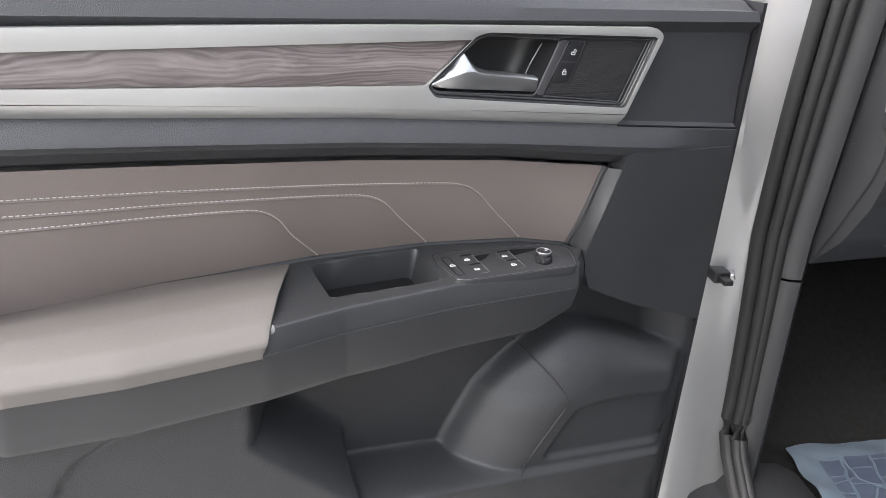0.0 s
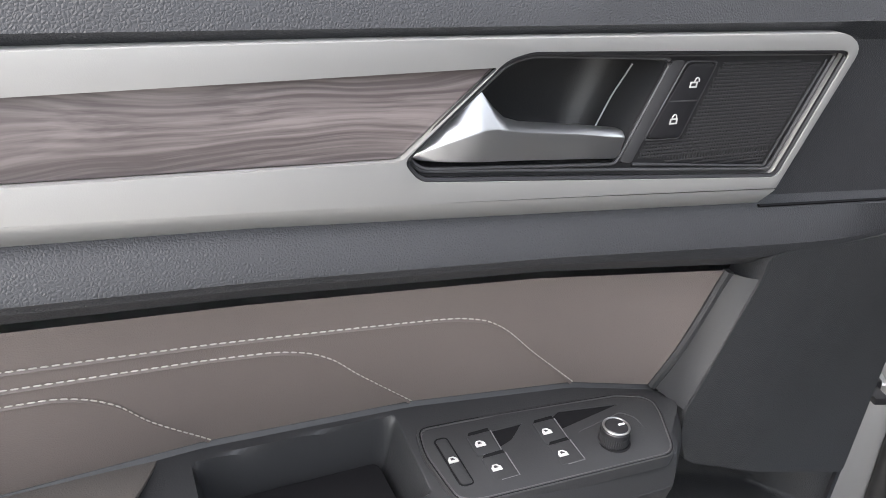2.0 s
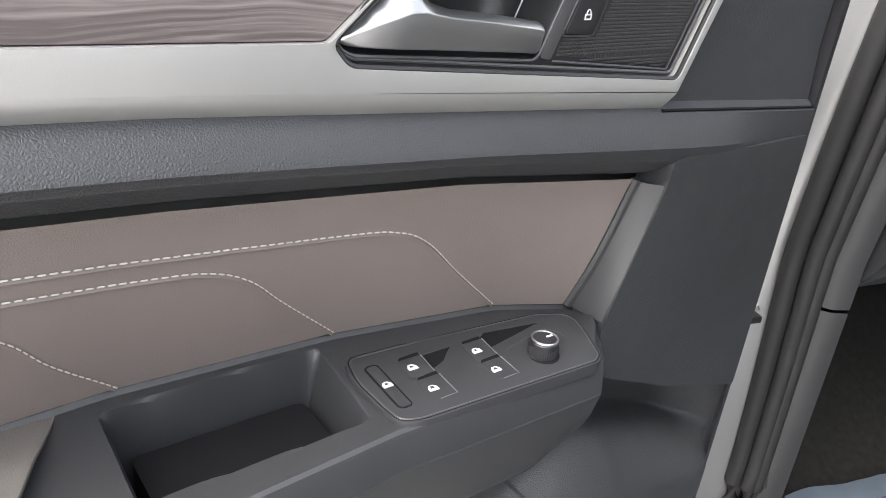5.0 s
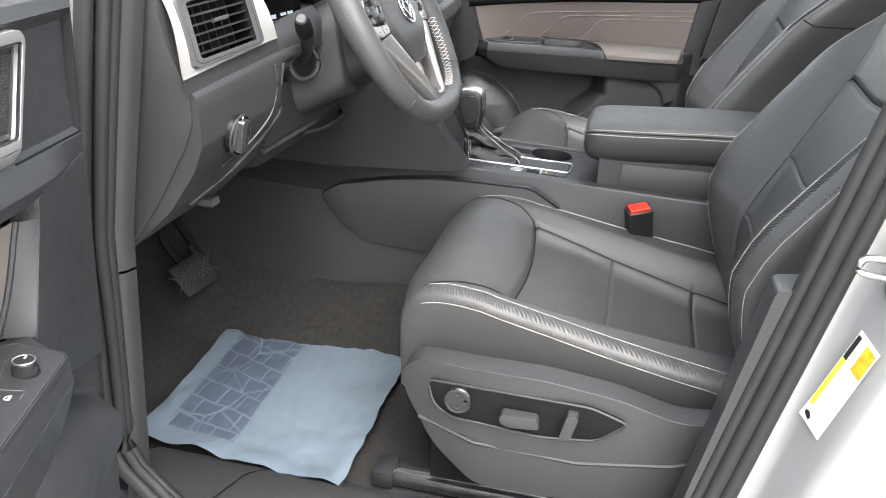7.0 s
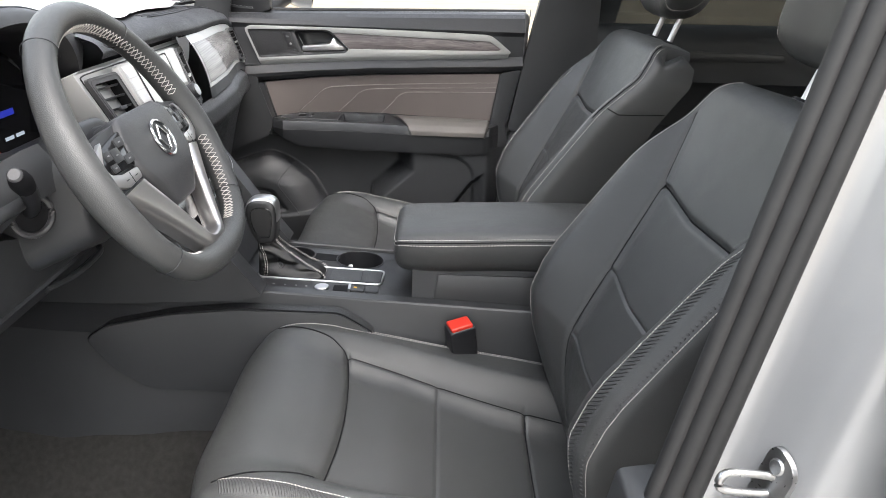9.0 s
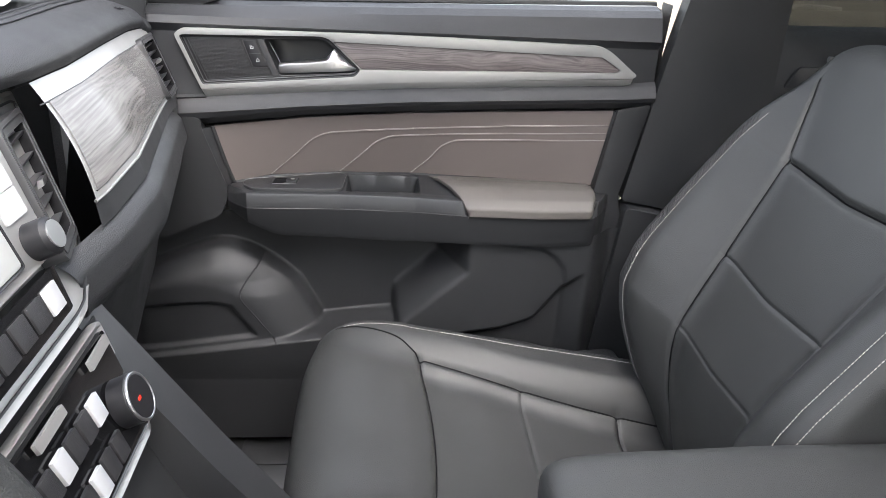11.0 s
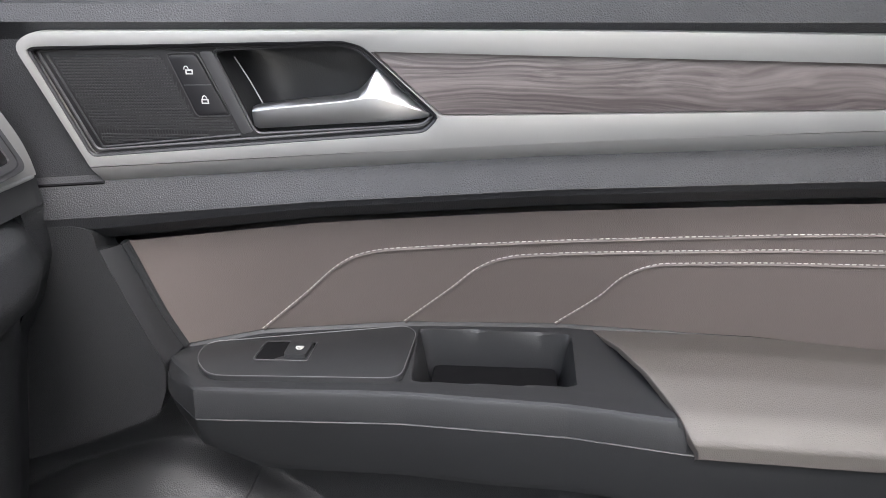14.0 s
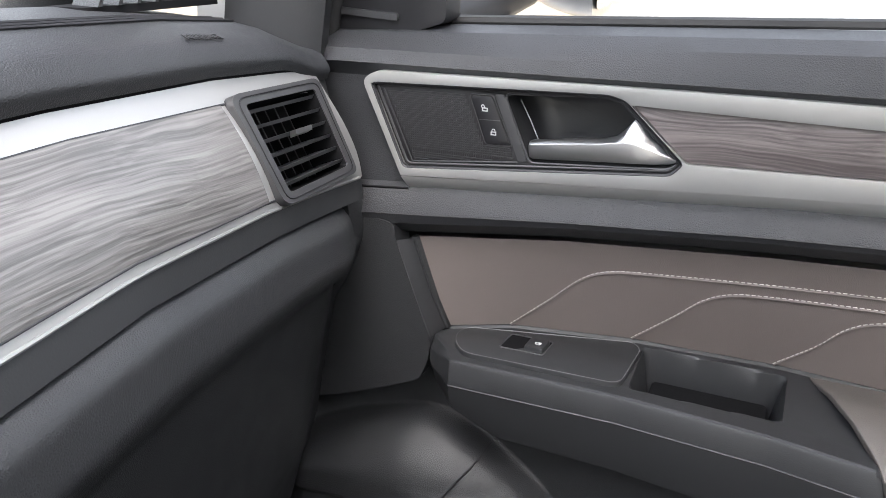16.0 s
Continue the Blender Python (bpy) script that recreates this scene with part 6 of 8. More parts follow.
for x0, x1 in ((-0.170, 0.775),):
    part("upper_pad", grid(pad, span(x0, x1, 80 if x1 > 0 else 24), [0, 0.05, 0.1, 0.14, 0.18, 0.22, 0.27, 0.32, 0.38, 0.45, 0.55, 0.65, 0.8, 1.0]), M_SOFT, dash, "dark grained soft upper pad", sharp=60)
for k, dz in ((0.43, 0.0005), (0.455, 0.0005), (0.48, 0.0005)):
    part("pad_seam", tube([Vector(pad(x, k)) + Vector((0, 0, dz)) for x in span(0.17, 0.70, 40)], 0.0012, 5), M_BLACK, dash)
pt, px_, py_ = Vector(pad(0.606, 0.27)), Vector(pad(0.626, 0.27)), Vector(pad(0.606, 0.32))
e1 = (px_ - pt).normalized()
e3 = e1.cross((py_ - pt).normalized()).normalized()
e2 = e3.cross(e1)
tm = Matrix((e1, e2, e3)).transposed().to_4x4()
tm.translation = pt + e3 * 0.0012
writing("AIRBAG", 0.0125, tm, M_BLACK, dash)
# demister grille at the windscreen
dg = part("demister_grille", plate(rounded([(0.60, 0.095), (0.735, 0.085), (0.74, 0.115), (0.60, 0.135)], 0.006), 1.284, 1.278, lambda x, y, z: (x, y, z)), M_DEEP, dash)
for i in range(7):
    x = 0.61 + i * 0.019
    part("slat", loft([[(x + a + 0.008 * j, 0.090 + 0.035 * j, z) for a, z in ((-0.002, 1.284), (0.002, 1.284), (0.006, 1.292), (0.003, 1.292))] for j in (0, 1)]), M_PLASTIC, dg)
# lower dash on the passenger side: ledge and glovebox
def lower_p(x, t):
    b = along(BAND_B, min(x, 0.767))
    prof = [(0.0, 0.006, -0.002), (0.06, -0.002, -0.006), (0.14, -0.010, -0.014), (0.32, -0.016, -0.042), (0.38, -0.010, -0.056), (0.46, 0.008, -0.072), (0.6, 0.026, -0.14), (0.8, 0.050, -0.25), (0.94, 0.080, -0.345), (1.0, 0.20, -0.375)]
    return (x, b.y + lerp_table(t, [(q[0], q[1]) for q in prof]) + 0.02 * step(0.70, 0.775, x), b.z + lerp_table(t, [(q[0], q[2]) for q in prof]))


part("glovebox", grid(lower_p, span(0.14, 0.775, 40), span(0, 1, 40)), M_PLASTIC, dash, "dark lower dash with glovebox", sharp=70)
# driver side lower dash
def lower_d(x, t):
    b = along(BAND_B, min(abs(x), 0.767) * -1)
    if abs(x) < 0.545:
        b = along(BAND_B, -0.545)
        b.x = x
    e = step(-0.585, -0.555, x)
    prof = [(0.0, 0.002, 0.0), (0.05, -0.004, -0.006), (0.12, -0.006, -0.02), (0.35, -0.006, -0.07), (0.5, 0.008, -0.105), (0.75, 0.050, -0.165), (1.0, 0.115, -0.225)]
    dy = lerp_table(t, [(q[0], q[1]) for q in prof])
    dz = lerp_table(t, [(q[0], q[2]) for q in prof])
    return (x, b.y + dy + 0.075 * e * step(0.06, 0.30, t) + (0.06 if x < -0.7621 else 0.0), b.z + dz)


part("lower_dash", grid(lower_d, [-0.7624] + span(-0.762, -0.14, 110), span(0, 1, 50)), M_SMOOTH, dash, "dark lower dash", sharp=70)
part("panel_edge", tube([Vector(lower_d(x, t)) + Vector((0, -0.001, 0)) for x, t in ((-0.578, 0.10), (-0.579, 0.25), (-0.584, 0.42), (-0.605, 0.58), (-0.640, 0.72), (-0.69, 0.86))], 0.003, 6), M_SHIELD, dash)
part("panel_edge", tube(smooth_line([Vector(lower_d(x, t)) + Vector((0, -0.0015, 0)) for x, t in ((-0.600, 0.08), (-0.598, 0.25), (-0.612, 0.42), (-0.650, 0.56), (-0.690, 0.60))], 20), 0.0020, 6), M_SMOOTH, dash)
part("column_cover", loft([[(x, y, z) for y, z in ((0.05, zt), (-0.012, zt + 0.004), (-0.030, zt - 0.004), (-0.034, zb + 0.012), (-0.026, zb), (0.05, zb - 0.012))] for x, zt, zb in ((-0.566, 1.085, 0.990), (-0.555, 1.088, 0.984), (-0.50, 1.080, 0.984), (-0.40, 1.050, 0.984), (-0.30, 1.030, 0.985), (-0.235, 1.020, 0.988), (-0.222, 1.015, 0.994))]), M_SMOOTH, dash, "dark cover under the steering column", sharp=40)
part("knee_pad", loft([[(x, y, z) for y, z in ((0.07, 0.985), (-0.012, 0.984), (-0.020, 0.972), (-0.010, 0.952), (0.07, 0.930))] for x in span(-0.560, -0.215, 10)]), M_BLACK, dash, "dark knee pad under the column")
part("knee_handle", tube(smooth_line([(-0.40, -0.018, 0.966), (-0.33, -0.030, 0.962), (-0.25, -0.030, 0.964), (-0.225, -0.018, 0.968)], 16), 0.005, 8), M_SMOOTH, dash)
part("lower_closing", grid(lambda x, t: (x, 0.02 + 0.50 * t, 0.945 - 0.03 * math.sin(math.pi * t)), span(-0.60, -0.14, 8), span(0, 1, 8)), M_BLACK, dash)
part("bonnet_latch", box(-0.640, -0.616, 0.030, 0.055, 0.905, 0.917, 0.003), M_SATIN, dash, "small grey latch")
# end cap beside the open door
cap = [(0.100, 1.235), (0.088, 1.16), (0.102, 1.03), (0.098, 0.882), (0.085, 0.884), (0.037, 0.953), (-0.012, 1.035), (-0.026, 1.070), (-0.025, 1.106), (0.0, 1.166), (0.012, 1.226)]
part("end_cap", plate(rounded(cap, 0.010), -0.766, -0.74, lambda y, z, x: (x, y, z), bevel=0.004), M_PLASTIC, dash, "dark curved dash end cap")
part("end_cap", plate(rounded(cap, 0.010), 0.776, 0.75, lambda y, z, x: (x, y, z), bevel=0.004), M_PLASTIC, dash)
# light switch
def sw_pt(x, z, q):
    n = Vector((0, -0.985, -0.17)).normalized()
    up = Vector((0, -0.17, 0.985)).normalized()
    p = Vector(lower_d(-0.688, 0.32))
    return Vector((-0.686, p.y, 1.037)) + Vector((x, 0, 0)) + up * z + n * q


sn = sw_pt(0, 0, 1) - sw_pt(0, 0, 0)
ls = part("light_switch", disc(sw_pt(0, 0, -0.006), sn, 0.029, 0.009, 32, 0.002), M_GLOSS, dash, "rotary light switch with chrome grip")
part("switch_rim", ring_bar(sw_pt(0, 0, 0.002), sn, 0.0285, 0.0018, 36), M_SHIELD, ls)
gpts = rounded([(-0.010, -0.023), (0.010, -0.023), (0.010, 0.023), (-0.010, 0.023)], 0.005)
part("switch_grip", plate(gpts, 0.010, 0.001, sw_pt, bevel=0.004, seg=3), M_STEEL, ls, "chrome grip")
part("grip_rib", plate(rounded([(0.003, -0.020), (0.007, -0.020), (0.007, 0.020), (0.003, 0.020)], 0.001), 0.0108, 0.006, sw_pt), M_BLACK, ls)
part("switch_mark", disc(sw_pt(0, 0.0255, 0.003), sn, 0.0022, 0.0006, 10), M_WHITE, ls)
# instrument hood and display
LIP = [(-0.592, 0.006, 1.232), (-0.572, 0.000, 1.258), (-0.530, -0.006, 1.290), (-0.470, -0.014, 1.312), (-0.380, -0.020, 1.322), (-0.290, -0.014, 1.312), (-0.225, -0.006, 1.290), (-0.185, 0.000, 1.258), (-0.165, 0.006, 1.225)]
FLANK = [(-0.755, 0.030, 1.236), (-0.690, 0.030, 1.268), (-0.600, 0.026, 1.300), (-0.500, 0.020, 1.325), (-0.380, 0.016, 1.337), (-0.270, 0.020, 1.325), (-0.190, 0.026, 1.300), (-0.120, 0.030, 1.285), (-0.090, 0.030, 1.270)]
NH = 49
LIPS, FLANKS = smooth_line(LIP, NH), smooth_line(FLANK, NH)


def hood_pt(i, v):
    """v: -1 inside by the display, 0 the lip, 1 the ridge, 2 the rear edge."""
    a, b = LIPS[i], FLANKS[i]
    if v < 0:
        c = Vector((-0.380 + (a.x + 0.380) * 0.93, 0.078, 1.19 + (a.z - 1.19) * 0.80))
        return a + (c - a) * -v + Vector((0, 0, -0.006 * min(1, -v * 8)))
    if v <= 1:
        return a + (b - a) * v + Vector((0, -0.006, 0.010)) * math.sin(math.pi * v) + Vector((0, -0.004, 0)) * (1 - v)
    c = Vector((b.x, 0.40, 1.255))
    w = v - 1
    return b + (c - b) * w + Vector((0, 0, 0.030 * math.sin(math.pi * w)))


vs = [0, 0.04, 0.1, 0.2, 0.3, 0.4, 0.5, 0.6, 0.7, 0.8, 0.9, 1.0, 1.05, 1.12, 1.2, 1.35, 1.5, 1.75, 2.0]
cl = part("instrument_hood", grid(lambda i, v: hood_pt(i, v), range(NH), vs), M_SOFT, dash, "dark padded instrument hood", sharp=60)
part("hood_inside", grid(lambda i, v: hood_pt(i, v), range(NH), [0, -0.03, -0.1, -0.3, -0.6, -1]), M_BLACK, cl)
part("hood_skirt", grid(lambda q, v: band(-(0.592 + 0.165 * q), 1) * (1 - v) + hood_pt(0, q) * v + Vector((0, 0, 0.004 * math.sin(math.pi * v))), span(0, 1, 14), span(0, 1, 6)), M_SOFT, cl)
for r in (0.62, 0.78, 0.94):
    part("hood_seam", tube([hood_pt(i, r) + Vector((0, 0, 0.0006)) for i in range(2, NH - 2)], 0.0016, 5), M_BLACK, cl)
part("hood_floor", loft([[(x, y, z) for y, z in ((-0.020, 1.158), (0.02, 1.150), (0.085, 1.125), (0.085, 1.10), (-0.02, 1.10))] for x in (-0.585, -0.48, -0.38, -0.28, -0.17)]), M_SMOOTH, cl)
dp = lambda x, z, y: (x, y + (z - 1.16) * 0.12, z)
disp = part("instrument_display", plate(rounded([(-0.550, 1.120), (-0.19, 1.120), (-0.20, 1.295), (-0.53, 1.295)], 0.01), 0.070, 0.080, dp), M_GLOSS, cl, "dark glossy instrument display")
marks = ((-0.412, -0.402, 1.196, 1.236, M_DISP), (-0.445, -0.345, 1.1845, 1.186, M_BLUE), (-0.394, -0.386, 1.164, 1.176, M_DISP), (-0.290, -0.245, 1.179, 1.188, M_BLUE), (-0.425, -0.375, 1.160, 1.181, M_NAVY), (-0.352, -0.305, 1.144, 1.151, M_DISP), (-0.285, -0.262, 1.146, 1.151, M_DISP), (-0.255, -0.232, 1.146, 1.151, M_DISP), (-0.318, -0.308, 1.134, 1.139, M_REDG), (-0.328, -0.322, 1.236, 1.240, M_DISP))
for x0, x1, z0, z1, mm in marks:
    part("display_mark", plate([(x0, z0), (x1, z0), (x1, z1), (x0, z1)], 0.0690 if mm != M_NAVY else 0.0695, 0.0698, dp), mm, disp)

# ---- centre stack ----
stack = thing("centre_stack", "silver-framed centre stack with screen, knobs and two vents", "media unit", base=(0, -0.05, 1.05))
S_T, S_B = Vector((0, -0.026, 1.250)), Vector((0, -0.110, 1.062))


def st_pt(x, v, d):
    """x sideways, v 0 foot to 1 top, d out of the face."""
    p = S_B + (S_T - S_B) * v
    k = 0.79 + 0.21 * v
    n = Vector((0, -(S_T - S_B).z, (S_T - S_B).y)).normalized()
    return Vector((x * k, p.y, p.z)) + n * (d - 0.19 * max(0, abs(x) - 0.145))


part("surround", plate(rounded([(-0.130, 0.13), (0.130, 0.13), (0.205, 0.20), (0.238, 0.34), (0.243, 0.97), (-0.243, 0.97), (-0.238, 0.34), (-0.205, 0.20)], 0.02), 0.008, -0.03, st_pt, bevel=0.004), M_SILVER, stack, "satin silver surround")
part("stack_body", loft([[st_pt(x, v, d) for x, v in ((-0.18, 0), (0.18, 0), (0.18, 0.98), (-0.18, 0.98))] for d in (-0.025, -0.10)] ), M_SMOOTH, stack)
part("stack_foot", loft([[(s * w, y, z) for s, w, y, z in ((-1, 0.148, y0, z0), (1, 0.148, y0, z0), (1, 0.148, 0.06, z0), (-1, 0.148, 0.06, z0))] for y0, z0 in ((-0.098, 1.07), (-0.120, 1.00), (-0.150, 0.94), (-0.20, 0.85))]), M_SMOOTH, stack, "dark foot of the centre stack")
part("face_joint", tube([st_pt(x, v, 0.0085) for x, v in rounded([(-0.130, 0.165), (0.130, 0.165), (0.198, 0.225), (0.230, 0.35), (0.234, 0.93), (-0.234, 0.93), (-0.230, 0.35), (-0.198, 0.225)], 0.02)], 0.0012, 5, closed=True), M_BLACK, stack)
for s in (-1, 1):
    cs = [st_pt(s * x, v, 0.0085) for x, v in ((0.146, 0.33), (0.222, 0.36), (0.228, 0.90), (0.150, 0.88))]
    air_vent(*cs, stack, 5, s, thin=True)
sc = part("screen_panel", plate(rounded([(-0.138, 0.40), (0.138, 0.40), (0.140, 0.91), (-0.140, 0.91)], 0.02), 0.0115, 0.0, st_pt, bevel=0.002), M_SILVER, stack, "glossy touch screen reflecting daylight")
# glass coloured light grey to stand for the sky's reflection
part("screen_glass", plate(rounded([(-0.078, 0.45), (0.078, 0.45), (0.078, 0.87), (-0.078, 0.87)], 0.01), 0.0130, 0.009, st_pt), M_SCREEN_GLARE, sc)
part("screen_edge", tube([st_pt(x, v, 0.0126) for x, v in rounded([(-0.080, 0.44), (0.080, 0.44), (0.080, 0.88), (-0.080, 0.88)], 0.01)], 0.0014, 5, closed=True), M_BLACK, sc)
for s in (-1, 1):
    for v in (0.63, 0.735, 0.84):
        part("key", plate(rounded([(s * 0.090, v - 0.05), (s * 0.126, v - 0.05), (s * 0.126, v + 0.05), (s * 0.090, v + 0.05)], 0.004), 0.0135, 0.010, st_pt), M_GREYBAR, sc)
    k = part("knob", disc(st_pt(s * 0.112, 0.48, 0.010), st_pt(0, 0, 1) - st_pt(0, 0, 0), 0.015, 0.020, 24, 0.003), M_BLACK, sc, "black rotary knob")
    part("knob_cap", disc(st_pt(s * 0.112, 0.48, 0.030), st_pt(0, 0, 1) - st_pt(0, 0, 0), 0.011, 0.0012, 20), M_CHROME, k)
part("slot_trim", plate(rounded([(-0.120, 0.20), (0.120, 0.20), (0.125, 0.37), (-0.125, 0.37)], 0.01), 0.0105, 0.0, st_pt, bevel=0.002), M_GLOSS, stack, "gloss black key strip")
for i in range(7):
    x = -0.096 + i * 0.032
    part("strip_key", plate(rounded([(x - 0.013, 0.235), (x + 0.013, 0.235), (x + 0.013, 0.335), (x - 0.013, 0.335)], 0.003), 0.0125, 0.009, st_pt, bevel=0.001), M_GREYBAR if i in (0, 6) else M_SHIELD, stack)
# climate panel on the slope below
cp = part("climate_panel", plate(rounded([(-0.170, -0.42), (0.170, -0.42), (0.178, 0.06), (-0.178, 0.06)], 0.03), 0.004, -0.03, st_pt, bevel=0.003), M_SILVER, stack, "silver-framed climate panel")
part("climate_face", plate(rounded([(-0.158, -0.38), (0.158, -0.38), (0.165, 0.03), (-0.165, 0.03)], 0.02), 0.0052, 0.0, st_pt), M_GLOSS, cp)
for x in (-0.120, 0.120):
    k = part("climate_knob", disc(st_pt(x, -0.22, 0.004), st_pt(0, 0, 1) - st_pt(0, 0, 0), 0.021, 0.018, 28, 0.003), M_BLACK, cp, "black climate knob with chrome ring")
    part("knob_ring", ring_bar(st_pt(x, -0.22, 0.021), st_pt(0, 0, 1) - st_pt(0, 0, 0), 0.0195, 0.0014), M_CHROME, k)
    part("red_mark", plate([(x - 0.009, -0.223), (x - 0.002, -0.223), (x - 0.002, -0.211), (x - 0.009, -0.211)], 0.0226, 0.0218, st_pt), M_RED, k)
for i in range(6):
    for v in (-0.30, -0.13):
        x = -0.0725 + i * 0.029
        part("climate_key", plate(rounded([(x - 0.012, v - 0.05), (x + 0.012, v - 0.05), (x + 0.012, v + 0.05), (x - 0.012, v + 0.05)], 0.003), 0.0072, 0.004, st_pt, bevel=0.0008), M_GREYBAR if (i + (v > -0.2)) % 3 == 0 else M_SHIELD, cp)
for x in (-0.13, 0.0, 0.13):
    part("climate_bar", plate(rounded([(x - 0.030, -0.030), (x + 0.030, -0.030), (x + 0.030, 0.010), (x - 0.030, 0.010)], 0.003), 0.0072, 0.004, st_pt, bevel=0.0008), M_SILVER, cp)

# white sheet lying on the dash top
def sheet(u, v):
    z = 1.297 + 0.010 * noise.noise((u * 8, v * 9, 1.0)) + 0.006 * abs(noise.noise((u * 22, v * 17, 5.0)))
    return (u + 0.015 * noise.noise((v * 8, u, 2)), v + 0.015 * noise.noise((u * 7, v, 9)), z - 0.03 * step(0.25, 0.5, v))


pp = thing("protective_sheet", "crumpled white protective sheet on the dashboard top", "sheet", base=(0.1, 0.2, 1.30))
part("sheet", grid(sheet, span(-0.20, 0.46, 60), span(0.030, 0.46, 40)), M_PAPER, pp)

# ---- steering wheel and column ----
HUB = Vector((-0.389, -0.196, 1.184))
WN = Vector((0, -0.866, 0.5))
WU = Vector((0, 0.5, 0.866))
WX = Vector((1, 0, 0))


def wh(x, y, d=0.0):
    return HUB + WX * x + WU * y + WN * (d - 0.02)


sw = thing("steering_wheel", "black leather steering wheel with silver lower spoke", "steering wheel", base=tuple(HUB))
RW = 0.183


def rim_pt(t):
    x, y = RW * math.sin(t), RW * math.cos(t)
    if y < -0.135:
        y = -0.135 - 0.050 * (1 - math.exp((y + 0.135) / 0.050))
    return wh(x, y)


ts = [2 * math.pi * i / 120 for i in range(120)]
rings = []
for t in ts:
    p, a, b = rim_pt(t), rim_pt(t - 0.02), rim_pt(t + 0.02)
    tan = (b - a).normalized()
    out = tan.cross(WN).normalized()
    if out.dot(p - wh(0, 0)) < 0:
        out = -out
    r1 = 0.0195 + 0.0015 * math.cos(4 * t)
    rings.append([p + out * (math.cos(q) * r1 * 0.92) + WN * (math.sin(q) * r1 * 1.05) for q in [2 * math.pi * j / 18 for j in range(18)]])
bm = loft(rings + [rings[0]], caps=False)
bmesh.ops.remove_doubles(bm, verts=bm.verts[:], dist=1e-6)
rim = part("rim", bm, M_LEATHER, sw, "black leather rim")
for t in (0.62, 2.28, -0.62, -2.28):
    p = rim_pt(t)
    tan = (rim_pt(t + 0.02) - rim_pt(t - 0.02)).normalized()
    part("rim_joint", ring_bar(p, tan, 0.0203, 0.0007, 24, 5), M_BLACK, rim)
# crossed thread round the inside of the rim, parted at the side spokes
xs = []
for t0, t1 in ((-1.30, 1.30), (1.74, 2.72), (-2.72, -1.74)):
    n = 2 * int((t1 - t0) / 0.085)
    for sgn in (1, -1):
        pts = []
        for i in range(4 * n + 1):
            t = t0 + (t1 - t0) * i / (4 * n)
            p, tan = rim_pt(t), (rim_pt(t + 0.02) - rim_pt(t - 0.02)).normalized()
            inn = tan.cross(WN).normalized()
            if inn.dot(wh(0, 0) - p) < 0:
                inn = -inn
            r1 = 0.0195 + 0.0015 * math.cos(4 * t)
            q = 0.24 + 0.36 * sgn * math.asin(0.96 * math.sin(math.pi * i / 4)) / 1.287
            pts.append(p + inn * (math.cos(q) * (r1 * 0.92 + 0.0003)) + WN * (math.sin(q) * (r1 * 1.05 + 0.0003)))
        xs.append(tube(pts, 0.00055, 5))
part("cross_stitching", join(*xs), M_THREAD, rim, "off-white cross stitching")
# hub pad: broad shield with a crease across its lower third
HUB_OUT = rounded([(-0.090, 0.016), (-0.074, 0.050), (0.074, 0.050), (0.090, 0.016), (0.088, -0.018), (0.054, -0.062), (0.036, -0.082), (-0.036, -0.082), (-0.054, -0.062), (-0.088, -0.018)], [0.02, 0.022, 0.022, 0.02, 0.03, 0.02, 0.014, 0.014, 0.02, 0.03], 6)


def hub_rise(x, y):
    """Height of the hub pad's face: crowned, with a soft crease towards its foot."""
    return 0.0205 - 0.9 * x * x - 0.012 * step(-0.030, -0.082, y) - 0.006 * step(0.030, 0.052, y)


rings = [[wh(x * k, y * k - 0.001 * (1 - k), hub_rise(x * k, y * k) - drop) for x, y in HUB_OUT] for k, drop in ((0.98, 0.034), (1.0, 0.012), (1.0, 0.007), (0.985, 0.0028), (0.96, 0.0008), (0.92, 0.0), (0.82, 0.0), (0.7, 0.0), (0.55, 0.0), (0.4, 0.0), (0.25, 0.0), (0.1, 0.0), (0.01, 0.0))]
part("hub_pad", loft(rings), M_HUB, sw, "dark grained soft hub pad", sharp=50)
eb = part("emblem", disc(wh(0, 0.001, 0.0195), WN, 0.0262, 0.0022, 40, 0.001), M_BLACK, sw, "round chrome emblem")
part("emblem_ring", ring_bar(wh(0, 0.001, 0.0222), WN, 0.0245, 0.0020, 40), M_BADGE, eb)
for x0, y0, x1, y1 in ((-0.014, 0.0, 0.0, 0.017), (0.0, 0.017, 0.014, 0.0), (0.014, 0.0, 0.0, -0.017), (0.0, -0.017, -0.014, 0.0)):
    part("emblem_bar", tube([wh(x0, y0 + 0.001, 0.0225), wh(x1, y1 + 0.001, 0.0225)], 0.0017, 6), M_BADGE, eb)
